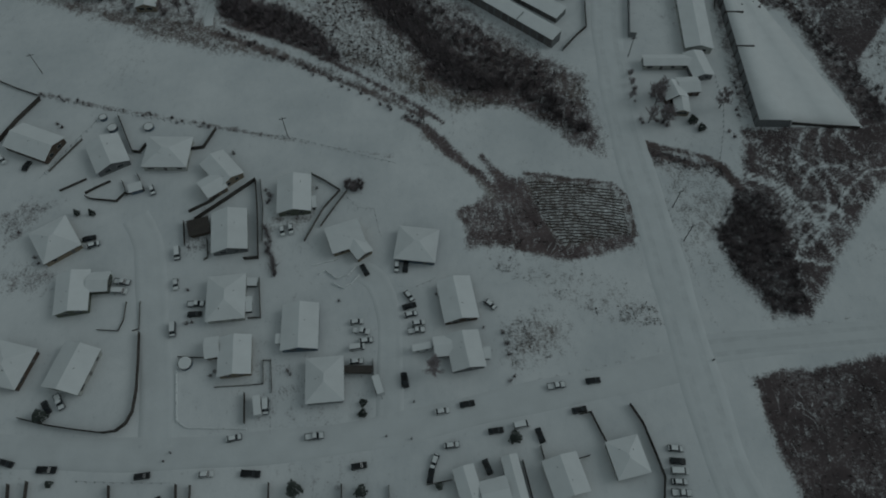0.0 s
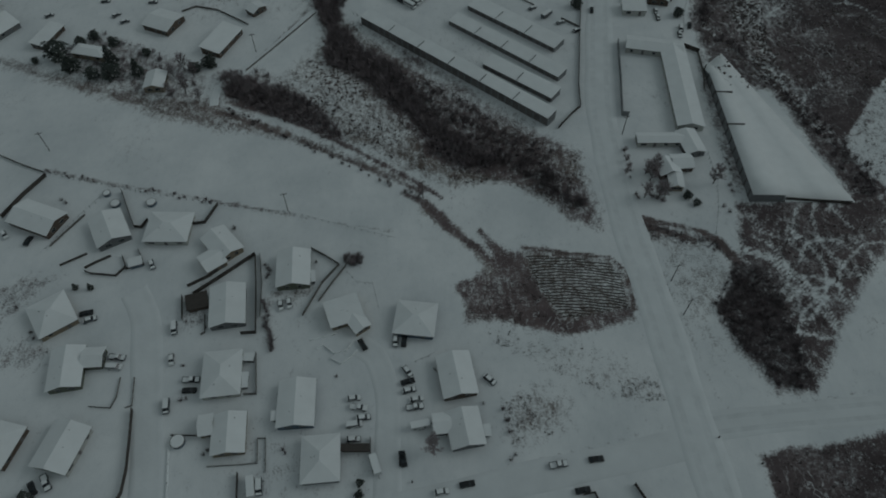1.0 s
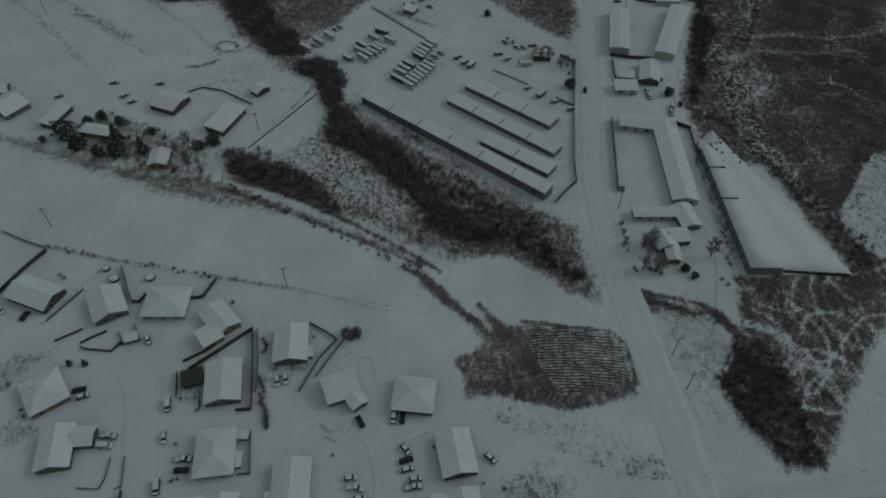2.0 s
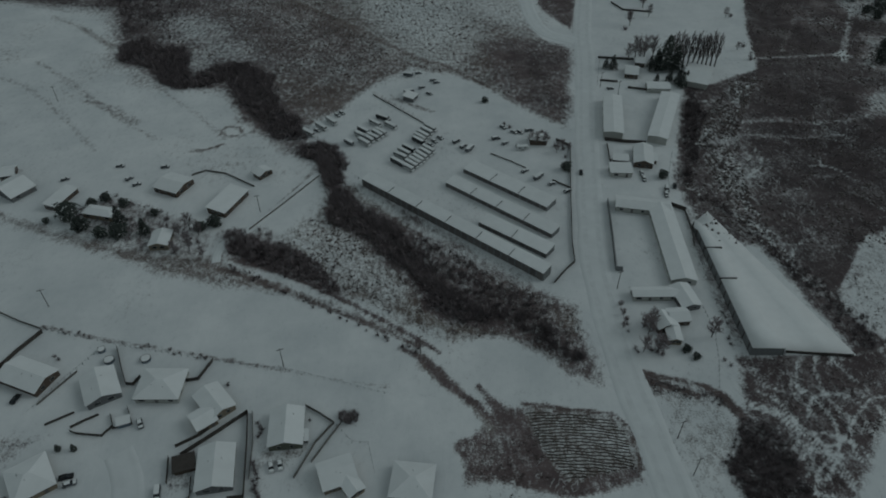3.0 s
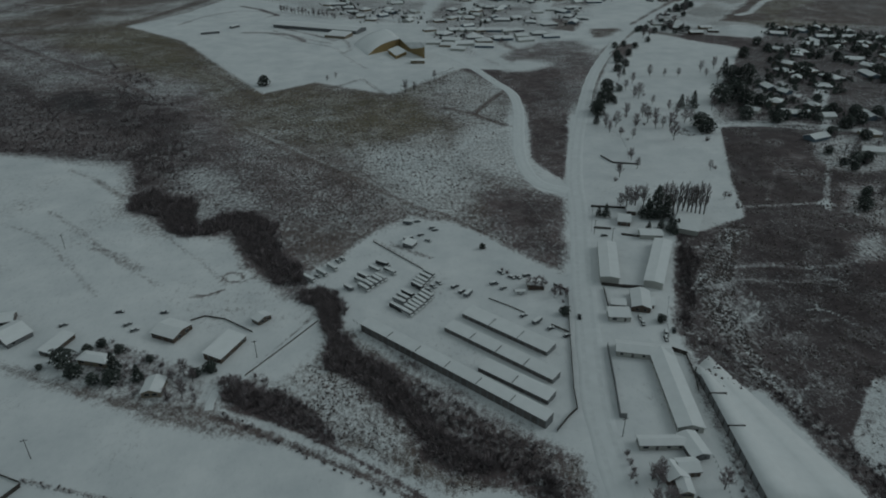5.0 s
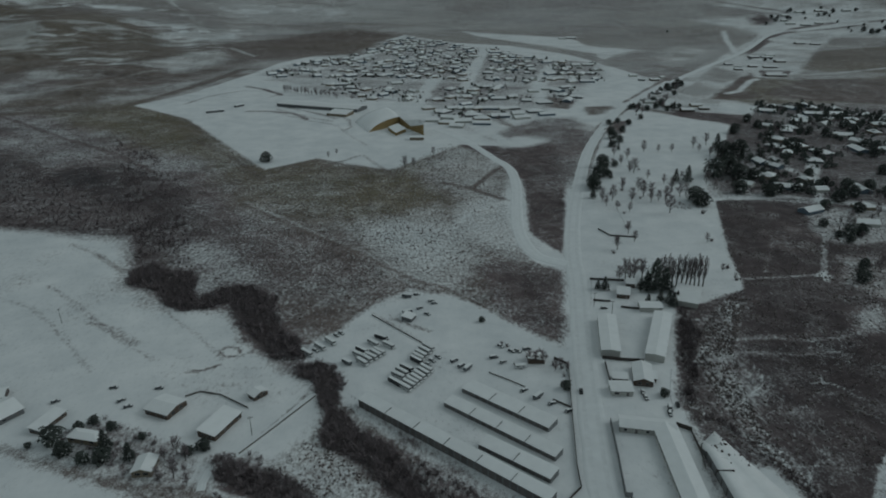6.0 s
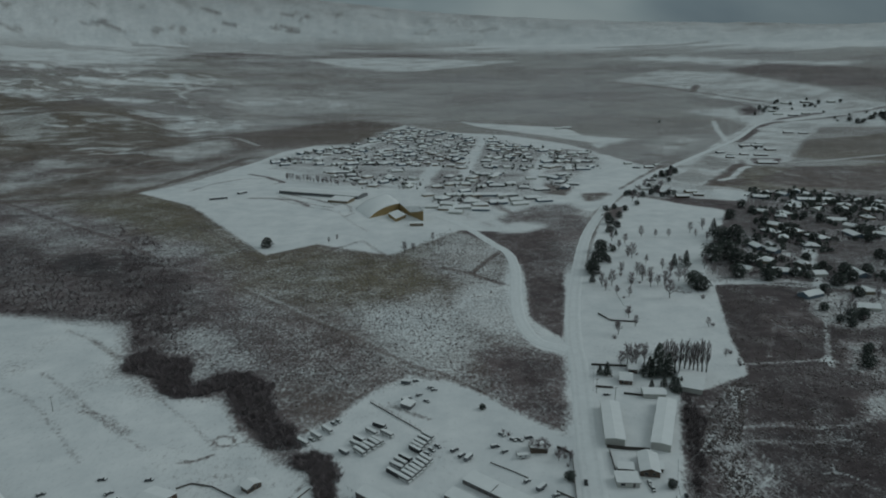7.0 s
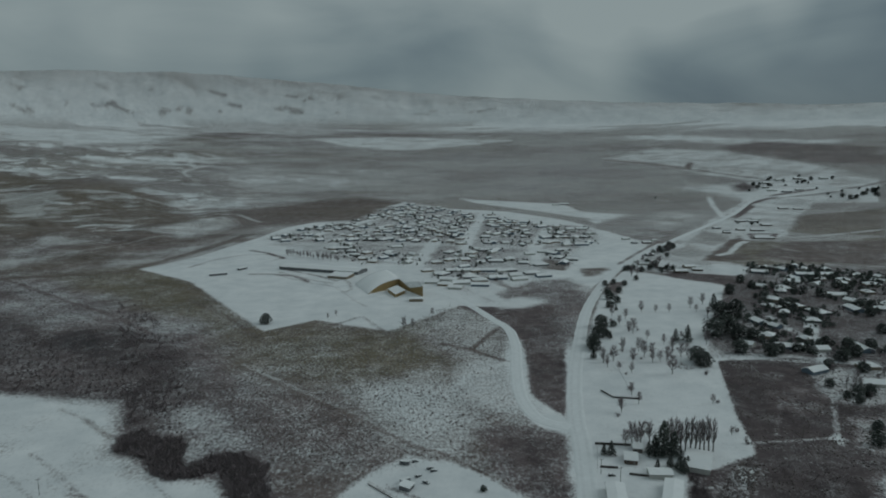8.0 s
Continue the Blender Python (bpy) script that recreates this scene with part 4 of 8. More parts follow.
    veg = np.clip(veg + (1 - edge) * (veg < 0.3) * np.clip(layered(X, Y, 30, 91, 4) - 0.50, 0, 1) * 0.7, -0.3, 1.1)
    fields = edge * (veg < 0.45) * np.clip((r - 900) / 200, 0, 1) * (1 - plain)
    veg = np.clip(veg + fields * 0.55 * (layered(X, Y * 1.3, 60, 93, 4) - 0.45), -0.3, 1.1)
    for line, width, amount, warm, strength in LINES:
        o = np.array(line, float)
        near = (X > o[:, 0].min() - 3 * width) & (X < o[:, 0].max() + 3 * width) & (Y > o[:, 1].min() - 3 * width) & (Y < o[:, 1].max() + 3 * width)
        px, py = X[near], Y[near]
        d = line_distance(px, py, line) + width * 0.9 * (layered(px, py, width * 4, 97, 3) - 0.5)
        k = strength * np.clip(1.5 - d / (width * 0.5 + 0.0022 * py), 0, 1) * np.clip(0.45 + 1.1 * layered(px, py, 7 + width * 2, 99, 2), 0, 1)
        veg[near] = veg[near] * (1 - k) + amount * k
        tan[near] = tan[near] * (1 - k) + warm * k
    # branching snowy trails through the brush east of the road
    walker = np.random.RandomState(33)
    for land, count, strength in ((E_BRUSH2, 34, 0.6), (E_SNOW_STRIP, 26, 0.85)):
        o = np.array(land)
        for _ in range(count):
            at = o.min(0) + walker.rand(2) * (o.max(0) - o.min(0))
            head = walker.choice([1.57, 1.57, 0.9, 2.2, 0.1]) + walker.uniform(-0.4, 0.4)
            trail = [tuple(at)]
            for _ in range(walker.randint(5, 14)):
                head += walker.uniform(-0.55, 0.55)
                at = at + 5.5 * np.array((math.cos(head), math.sin(head)))
                trail.append(tuple(at))
            w = np.array(trail)
            near = (X > w[:, 0].min() - 4) & (X < w[:, 0].max() + 4) & (Y > w[:, 1].min() - 4) & (Y < w[:, 1].max() + 4)
            px, py = X[near], Y[near]
            d = line_distance(px, py, trail) + 1.4 * (layered(px, py, 5, 203, 3) - 0.5)
            k = strength * np.clip(1.3 - d / 0.7, 0, 1) * np.clip(1.7 * layered(px, py, 16, 207, 2) - 0.25, 0, 1) * (signed_distance(px, py, land) > 1)
            veg[near] = veg[near] * (1 - k) + 0.15 * k
    idx = np.arange(nx * ny).reshape(ny, nx)
    quads = np.stack([idx[:-1, :-1], idx[:-1, 1:], idx[1:, 1:], idx[1:, :-1]], -1).reshape(-1, 4)
    me = bpy.data.meshes.new("ground")
    me.vertices.add(nx * ny)
    me.vertices.foreach_set("co", np.stack([X, Y, Z], 1).ravel())
    me.loops.add(quads.size)
    me.loops.foreach_set("vertex_index", quads.ravel())
    me.polygons.add(len(quads))
    me.polygons.foreach_set("loop_start", np.arange(0, quads.size, 4))
    me.polygons.foreach_set("use_smooth", np.ones(len(quads), bool))
    for name, values in (("plants", veg), ("tan", tan)):
        a = me.attributes.new(name, "FLOAT", "POINT")
        a.data.foreach_set("value", values.astype(np.float32))
    me.update(calc_edges=True)
    me.validate()
    me.materials.append(ground_material())
    return tagged(new("ground", me), "snow-covered valley floor with brown brush and prairie", "ground", kind="structure")


def ground_material():
    m = bpy.data.materials.new("snow_and_brush")
    m.use_nodes = True
    t = m.node_tree
    b = t.nodes["Principled BSDF"]
    b.inputs["Roughness"].default_value = 0.85
    b.inputs["Specular IOR Level"].default_value = 0.15
    geo = t.nodes.new("ShaderNodeNewGeometry")

    def noise_of(scale, detail, rough=0.6):
        n = t.nodes.new("ShaderNodeTexNoise")
        n.inputs["Scale"].default_value, n.inputs["Detail"].default_value, n.inputs["Roughness"].default_value = scale, detail, rough
        t.links.new(geo.outputs["Position"], n.inputs["Vector"])
        return n.outputs["Fac"]

    def math_of(op, a, c, d=None):
        n = t.nodes.new("ShaderNodeMath")
        n.operation = op
        for i, v in enumerate((a, c, d)):
            if v is None:
                continue
            if isinstance(v, (int, float)):
                n.inputs[i].default_value = v
            else:
                t.links.new(v, n.inputs[i])
        return n.outputs[0]

    def mix_of(f, a, c):
        n = t.nodes.new("ShaderNodeMix")
        n.data_type = "RGBA"
        t.links.new(f, n.inputs["Factor"])
        for v, key in ((a, "A"), (c, "B")):
            if isinstance(v, tuple):
                n.inputs[key].default_value = (*v, 1)
            else:
                t.links.new(v, n.inputs[key])
        return n.outputs["Result"]

    def attribute(name):
        n = t.nodes.new("ShaderNodeAttribute")
        n.attribute_name = name
        return n.outputs["Fac"]

    # wind from the north draws drifts and stands of brush out along y
    wind = t.nodes.new("ShaderNodeMapping")
    wind.inputs["Scale"].default_value = (1.0, 0.6, 1.0)
    t.links.new(geo.outputs["Position"], wind.inputs["Vector"])

    def drawn(scale, detail, rough=0.6, bend=0.0):
        n = t.nodes.new("ShaderNodeTexNoise")
        n.inputs["Scale"].default_value, n.inputs["Detail"].default_value, n.inputs["Roughness"].default_value, n.inputs["Distortion"].default_value = scale, detail, rough, bend
        t.links.new(wind.outputs["Vector"], n.inputs["Vector"])
        return n.outputs["Fac"]

    fine, coarse, broad = noise_of(1.6, 4), drawn(0.46, 7, 0.70), noise_of(0.012, 6)
    grain = math_of("ADD", math_of("MULTIPLY", fine, 0.42), math_of("MULTIPLY", coarse, 0.58))
    plants = attribute("plants")
    # 0.5 is the middle of the grain; its spread is about 0.09
    level = math_of("MULTIPLY_ADD", math_of("SUBTRACT", plants, 0.5), 0.34, 0.5)
    cover = t.nodes.new("ShaderNodeMapRange")
    cover.interpolation_type = "SMOOTHSTEP"
    t.links.new(math_of("SUBTRACT", level, grain), cover.inputs["Value"])
    cover.inputs["From Min"].default_value, cover.inputs["From Max"].default_value = -0.13, 0.11
    # thin curved snow lines where hollows and old tracks hold the snow
    thin_line = math_of("ABSOLUTE", math_of("SUBTRACT", drawn(0.13, 5.0, 0.55, 1.4), 0.5), 0)
    gate = math_of("MULTIPLY", math_of("MAXIMUM", math_of("SUBTRACT", 0.595, drawn(0.035, 3.0)), 0.0), 0.30)
    away = math_of("ADD", thin_line, gate)
    hollow = t.nodes.new("ShaderNodeMapRange")
    t.links.new(away, hollow.inputs["Value"])
    hollow.inputs["From Min"].default_value, hollow.inputs["From Max"].default_value = 0.002, 0.016
    hollow.inputs["To Min"].default_value, hollow.inputs["To Max"].default_value = 0.45, 1.0
    shown = math_of("MULTIPLY", cover.outputs[0], hollow.outputs[0])
    # snow flecks that lodge in the brush, and darker and lighter stands of it
    lodged = t.nodes.new("ShaderNodeMapRange")
    lodged.inputs["From Min"].default_value, lodged.inputs["From Max"].default_value = 0.53, 0.66
    lodged.inputs["To Min"].default_value, lodged.inputs["To Max"].default_value = 1.0, 0.60
    t.links.new(math_of("ADD", math_of("MULTIPLY", noise_of(0.85, 6, 0.74), 0.65), math_of("MULTIPLY", noise_of(0.045, 4), 0.35)), lodged.inputs["Value"])
    shown = math_of("MULTIPLY", shown, lodged.outputs[0])
    stand = t.nodes.new("ShaderNodeMapRange")
    stand.inputs["From Min"].default_value, stand.inputs["From Max"].default_value = 0.36, 0.64
    t.links.new(math_of("ADD", math_of("MULTIPLY", noise_of(0.09, 6, 0.65), 0.6), math_of("MULTIPLY", broad, 0.4)), stand.inputs["Value"])
    dark = mix_of(stand.outputs[0], (0.084, 0.064, 0.066), (0.200, 0.154, 0.154))
    warm = mix_of(stand.outputs[0], (0.105, 0.088, 0.060), (0.200, 0.166, 0.116))
    tint = attribute("tan")
    # dark shrubs, coloured darker still for the shade among their twigs
    heath_and_shade = mix_of(stand.outputs[0], (0.037, 0.031, 0.034), (0.084, 0.070, 0.073))
    brown = mix_of(math_of("MINIMUM", math_of("MAXIMUM", tint, 0.0), 1.0), dark, warm)
    brown = mix_of(math_of("MINIMUM", math_of("MAXIMUM", math_of("MULTIPLY", tint, -1.0), 0.0), 1.0), brown, heath_and_shade)
    # crusted and fresh snow lie in patches of several sizes
    crust = t.nodes.new("ShaderNodeMapRange")
    crust.inputs["From Min"].default_value, crust.inputs["From Max"].default_value = 0.38, 0.62
    t.links.new(math_of("ADD", math_of("MULTIPLY", coarse, 0.16), math_of("ADD", math_of("MULTIPLY", noise_of(0.05, 5), 0.46), math_of("MULTIPLY", broad, 0.38))), crust.inputs["Value"])
    white = mix_of(crust.outputs[0], (0.65, 0.675, 0.69), (0.84, 0.85, 0.855))
    t.links.new(mix_of(shown, white, brown), b.inputs["Base Color"])
    bp = t.nodes.new("ShaderNodeBump")
    bp.inputs["Strength"].default_value, bp.inputs["Distance"].default_value = 0.22, 0.5
    t.links.new(math_of("ADD", math_of("MULTIPLY", fine, 0.3), coarse), bp.inputs["Height"])
    t.links.new(bp.outputs["Normal"], b.inputs["Normal"])
    return m


build_ground()


def smooth_line(points, step=4.0):
    """A rounded line through the points, at even steps."""
    p = np.array([points[0], *points, points[-1]], float)
    out = []
    for i in range(1, len(p) - 2):
        a, b, c, d = p[i - 1], p[i], p[i + 1], p[i + 2]
        n = max(2, int(np.hypot(*(c - b)) / step))
        for u in np.arange(n) / n:
            out.append(0.5 * (2 * b + (c - a) * u + (2 * a - 5 * b + 4 * c - d) * u * u + (3 * b - a - 3 * c + d) * u ** 3))
    return np.array(out + [p[-2]])


def road(name, line, width, label, lift=0.06, mat=None, kind="structure", ruts=True):
    """A strip of packed snow with a crowned top and two ruts, on the ground."""
    c = smooth_line(line)
    d = np.gradient(c, axis=0)
    d /= np.hypot(d[:, 0], d[:, 1])[:, None] + 1e-9
    side = np.stack([d[:, 1], -d[:, 0]], 1)
    cross = [(-0.5, -0.25), (-0.46, 0.0), (-0.30, 0.02), (-0.22, -0.02), (-0.14, 0.02), (0.0, 0.04), (0.14, 0.02), (0.22, -0.02), (0.30, 0.02), (0.46, 0.0), (0.5, -0.25)]
    bm = bmesh.new()
    rows = []
    for k, (p, s) in enumerate(zip(c, side)):
        row = []
        for u, h in cross:
            wob = width * (1 + 0.05 * math.sin(k * 0.7) * (abs(u) > 0.45))
            x, y = p + s * u * wob
            row.append(bm.verts.new((x, y, ground_z(x, y) + lift + h)))
        rows.append(row)
    for a, b in zip(rows, rows[1:]):
        for i in range(len(cross) - 1):
            f = bm.faces.new((a[i], b[i], b[i + 1], a[i + 1]))
            f.smooth = True
            f.material_index = 1 if ruts and i in (2, 3, 6, 7) else 0
    bmesh.ops.recalc_face_normals(bm, faces=bm.faces)
    return tagged(new(name, mesh_of(bm, [mat or snow_road, snow_rut])), label, "road", kind=kind)


road("road_main", MAIN_ROAD, 12.5, "wide snow-packed main road through the valley", 0.10)
road("road_spur", SPUR, 10.5, "snow-covered side road to the school", 0.12)
road("road_east", E_ROAD, 9.0, "snow-packed side road beside brush lots", 0.05)
road("road_south", S_STREET, 9.5, "snow-covered residential street with parked cars", 0.04, ruts=False)
road("road_culdesac", CULDESAC, 10.0, "snow-covered dead-end street between houses", 0.03, ruts=False)
road("road_lane", LANE, 8.0, "snow-covered lane between houses", 0.02, ruts=False)
road("farm_road", FARM_ROAD, 4.0, "narrow snowy lane beside the creek", 0.04)


# ---- kinds of things ----
families = {}


def repeat(ob, m):
    """As copy_thing, with the list of parts looked up once."""
    if ob.name not in families:
        families[ob.name] = [ob, *ob.children_recursive]
    made = {}
    for o in families[ob.name]:
        c = made[o] = o.copy()
        scene.collection.objects.link(c)
        if o is not ob:
            c.parent = made[o.parent]
    made[ob].matrix_basis = m
    return made[ob]


def slab(bm, corners, thick):
    """A sheet over four corners, with its thickness downward."""
    top = [bm.verts.new(c) for c in corners]
    low = [bm.verts.new((c[0], c[1], c[2] - thick)) for c in corners]
    n = len(corners)
    bm.faces.new(top), bm.faces.new(low[::-1])
    for i in range(n):
        bm.faces.new((top[i], low[i], low[(i + 1) % n], top[(i + 1) % n]))
    bmesh.ops.recalc_face_normals(bm, faces=bm.faces)
    return bm


def roof_parts(owner, m, length, width, eave, kind, mat, pitch=0.36, over=0.45, thick=0.22, gutters=True):
    """Snow-laden roof slopes over a rectangle; the ridge runs along local x."""
    a, b = length / 2 + over, width / 2 + over
    rise = b * pitch
    e = eave - over * pitch * 0.3
    low = [(-a, -b, e), (a, -b, e), (a, b, e), (-a, b, e)]
    if kind == "gable":
        r0, r1 = (-a, 0, e + rise), (a, 0, e + rise)
        faces = [(low[0], low[1], r1, r0), (low[2], low[3], r0, r1)]
    elif kind == "hip":
        k = min(a * 0.9, b)
        r0, r1 = (-a + k, 0, e + rise), (a - k, 0, e + rise)
        faces = [(low[0], low[1], r1, r0), (low[2], low[3], r0, r1), (low[1], low[2], r1), (low[3], low[0], r0)]
    else:
        r = e + 2 * b * 0.10
        faces = [(low[0], low[1], (a, b, r), (-a, b, r))]
    for f in faces:
        bm = bmesh.new()
        slab(bm, [tuple(m @ Vector(p)) for p in f], thick)
        part("roof_slope", bm, mat, owner, "snow-covered roof slope")
    if gutters:
        for x0, x1, y0, y1 in ((-a, a, -b - 0.03, -b + 0.05), (-a, a, b - 0.05, b + 0.03)):
            if kind != "mono" or y0 < 0:
                part("gutter", box(bmesh.new(), x0, x1, y0, y1, e - thick - 0.12, e - thick + 0.06, m=m), dark_wood, owner, "dark eaves board")
    return rise


def body_parts(owner, m, length, width, eave, kind, paint, pitch=0.36, sunk=0.3):
    """Walls of a block with gable ends up to the roof."""
    a, b = length / 2, width / 2
    bm = bmesh.new()
    rise = b * pitch if kind == "gable" else (2 * b * 0.10 if kind == "mono" else 0)
    sect = [(-b, -sunk), (b, -sunk), (b, eave + (rise if kind == "mono" else 0) - 0.15), (-b, eave - 0.15)]
    if kind == "gable":
        sect.insert(3, (0, eave + rise - 0.15))
    solid(bm, [[tuple(m @ Vector((x, y, z))) for y, z in sect] for x in (-a, a)])
    bmesh.ops.recalc_face_normals(bm, faces=bm.faces)
    part("wall", bm, paint, owner)


def openings(owner, m, length, width, rng, door_side=-1):
    """Windows with frames and sills on the long sides and the ends, and a door."""
    a, b = length / 2, width / 2
    spots = []
    for s in (-1, 1):
        n = max(2, int(length / 4.2))
        spots += [(-a + length * (i + 0.5) / n, s * b, 0 if s < 0 else 180) for i in range(n)]
        spots += [(s * a, -width / 5, 90 * s), (s * a, width / 5, 90 * s)]
    for i, (x, y, turn) in enumerate(spots):
        w = m @ pose(x, y, 1.55, 0, 0, turn)
        if i == 1:
            part("door", box(bmesh.new(), -0.5, 0.5, -0.06, 0.05, -1.5, 0.6, m=w), door_paint, owner, "dark front door")
            continue
        half = rng.choice((0.6, 0.8, 1.0))
        f = part("window", box(bmesh.new(), -half - 0.08, half + 0.08, -0.05, 0.05, -0.62, 0.62, m=w), wall_paints[4], owner)
        part("pane", box(bmesh.new(), -half, half, -0.08, -0.045, -0.54, 0.54, m=w), glass_dark, f, "dark window glass")


house_count = [0]


def house(x, y, turn, length, width, kind="gable", paint=0, eave=2.7, label="", wings=(), vents=2, name="house", category="house", detail=True, pitch=0.36, roof=None, group="houses of the village"):
    """A single-storey house; wings are (dx, dy, turn, length, width, kind), in the house's own frame."""
    house_count[0] += 1
    rng = random.Random(house_count[0] * 7 + 3)
    words = ("grey", "tan", "brown", "blue-grey", "pale", "olive")[paint]
    shape = {"gable": "gabled", "hip": "hipped", "mono": "lean-to"}[kind]
    h = thing(name, on_ground(x, y, turn), label or f"low {words} house with a snow-covered {shape} roof" + (" and a wing" if wings else ""), category, group)
    blocks = [(0, 0, 0, length, width, kind)] + list(wings)
    for i, (dx, dy, dt, ln, wd, kd) in enumerate(blocks):
        m = pose(dx, dy, 0, 0, 0, dt)
        ev = eave - 0.12 * i
        body_parts(h, m, ln, wd, ev, kd, wall_paints[paint], pitch)
        roof_parts(h, m, ln, wd, ev, kd, roof or snow_roof, pitch)
        if detail:
            openings(h, m, ln, wd, rng)
    if vents:
        for i in range(vents):
            px, side = rng.uniform(-0.35, 0.35) * length, rng.choice((-1, 1))
            py = side * width * rng.uniform(0.08, 0.25)
            pz = eave + (width / 2 - abs(py)) * pitch
            part("roof_vent", tube(bmesh.new(), (px, py, pz - 0.2), (px, py, pz + 0.45), 0.10, 0.09, 8), dark_steel, h, "dark roof vent pipe")
    return h


def side_shape(bm, outline, half, top_half, z_split):
    """A vehicle hull: a side outline (x, z), narrower above z_split."""
    n = len(outline)
    ring = lambda s: [(x, s * (half if z <= z_split else top_half), z) for x, z in outline]
    a = [bm.verts.new(p) for p in ring(-1)]
    b = [bm.verts.new(p) for p in ring(1)]
    bm.faces.new(a), bm.faces.new(b[::-1])
    for i in range(n):
        bm.faces.new((a[i], b[i], b[(i + 1) % n], a[(i + 1) % n]))
    bmesh.ops.recalc_face_normals(bm, faces=bm.faces)
    return bm


def wheels(v, xs, half, r):
    for x in xs:
        for s in (-1, 1):
            w = part("wheel", tube(bmesh.new(), (x, s * (half - 0.2), r), (x, s * (half + 0.02), r), r, r, 12), rubber, v)
            part("rim", tube(bmesh.new(), (x, s * (half + 0.0), r), (x, s * (half + 0.035), r), r * 0.6, r * 0.55, 10), steel, w)


def vehicle(kind, colour, snowy):
    """Builds one parked vehicle at the origin, facing +x."""
    paint, word = {"dark": (car_dark, "black"), "grey": (car_grey, "grey"), "white": (car_white, "white"), "red": (car_red, "dull red"), "bus": (bus_yellow, "dull yellow")}[colour]
    state = "snow-capped" if snowy else "bare"
    v = thing({"car": "car", "pickup": "pickup_truck", "van": "van", "bus": "bus", "trailer": "trailer"}[kind], Matrix(),
              f"{state} {word} {kind} parked on the snow", {"pickup": "truck"}.get(kind, kind), "parked vehicles")
    caps = []
    if kind == "car":
        side_shape(b := bmesh.new(), [(-2.25, 0.35), (2.25, 0.35), (2.3, 0.62), (2.1, 0.82), (1.0, 0.95), (-1.75, 0.98), (-2.25, 0.9)], 0.9, 0.86, 0.7)
        part("body", b, paint, v)
        side_shape(b := bmesh.new(), [(1.15, 0.94), (0.45, 1.40), (-1.35, 1.42), (-2.0, 0.96)], 0.84, 0.66, 1.0)
        part("cabin_glass", b, glass_dark, v, "dark car windows")
        part("roof", box(bmesh.new(), -1.35, 0.45, -0.67, 0.67, 1.40, 1.46, 0.02), paint, v)
        wheels(v, (-1.4, 1.4), 0.9, 0.33)
        caps = [(-1.4, 0.5, 0.66, 1.46, 1.58), (1.1, 2.1, 0.75, 0.9, 1.0), (-2.2, -1.85, 0.7, 0.96, 1.06)]
    elif kind == "pickup":
        side_shape(b := bmesh.new(), [(-2.85, 0.5), (2.7, 0.5), (2.75, 0.8), (2.6, 1.05), (1.2, 1.12), (-0.6, 1.12), (-0.6, 0.72), (-2.85, 0.72)], 0.98, 0.95, 0.8)
        part("body", b, paint, v)
        side_shape(b := bmesh.new(), [(1.25, 1.1), (0.7, 1.72), (-0.5, 1.74), (-0.6, 1.1)], 0.9, 0.74, 1.15)
        part("cabin_glass", b, glass_dark, v, "dark cab windows")
        part("roof", box(bmesh.new(), -0.5, 0.7, -0.75, 0.75, 1.72, 1.79, 0.02), paint, v)
        for s in (-1, 1):
            part("bed_side", box(bmesh.new(), -2.85, -0.6, s * 0.93 - 0.05, s * 0.93 + 0.05, 0.7, 1.15), paint, v)
        part("tailgate", box(bmesh.new(), -2.88, -2.8, -0.9, 0.9, 0.7, 1.12), paint, v)
        wheels(v, (-1.75, 1.75), 0.98, 0.4)
        caps = [(-0.5, 0.7, 0.74, 1.79, 1.9), (1.3, 2.6, 0.85, 1.08, 1.18), (-2.75, -0.65, 0.85, 0.72, 1.0)]
    elif kind == "van":
        side_shape(b := bmesh.new(), [(-2.6, 0.4), (2.4, 0.4), (2.5, 0.8), (2.3, 1.05), (1.6, 1.2), (-2.6, 1.2)], 0.97, 0.95, 0.7)
        part("body", b, paint, v)
        side_shape(b := bmesh.new(), [(1.7, 1.18), (1.0, 1.78), (-2.5, 1.8), (-2.58, 1.18)], 0.93, 0.82, 1.25)
        part("cabin_glass", b, glass_dark, v, "dark van windows")
        part("roof", box(bmesh.new(), -2.5, 1.05, -0.84, 0.84, 1.78, 1.88, 0.03), paint, v)
        wheels(v, (-1.6, 1.5), 0.97, 0.36)
        caps = [(-2.45, 1.0, 0.82, 1.88, 2.02), (1.6, 2.3, 0.85, 1.1, 1.2)]
    elif kind == "bus":
        side_shape(b := bmesh.new(), [(-4.9, 0.5), (4.2, 0.5), (4.9, 0.7), (4.9, 1.35), (4.0, 1.6), (4.0, 1.65), (-4.9, 1.65)], 1.22, 1.2, 1.4)
        part("body", b, paint, v)
        side_shape(b := bmesh.new(), [(4.0, 1.6), (3.85, 2.45), (-4.85, 2.45), (-4.88, 1.6)], 1.21, 1.19, 1.7)
        part("window_band", b, glass_dark, v, "dark band of bus windows")
        side_shape(b := bmesh.new(), [(3.95, 2.4), (3.7, 2.85), (-4.8, 2.85), (-4.9, 2.4)], 1.24, 1.05, 2.5)
        part("roof", b, paint, v)
        wheels(v, (-3.2, 3.0), 1.2, 0.48)
        caps = [(-4.75, 3.65, 1.04, 2.84, 3.0), (4.05, 4.8, 1.0, 1.5, 1.62)]
    else:
        part("body", box(bmesh.new(), -3.1, 3.1, -1.15, 1.15, 0.6, 2.5, 0.08), paint, v)
        part("door", box(bmesh.new(), 1.0, 1.7, -1.19, -1.14, 0.8, 2.3), dark_steel, v, "dark trailer door")
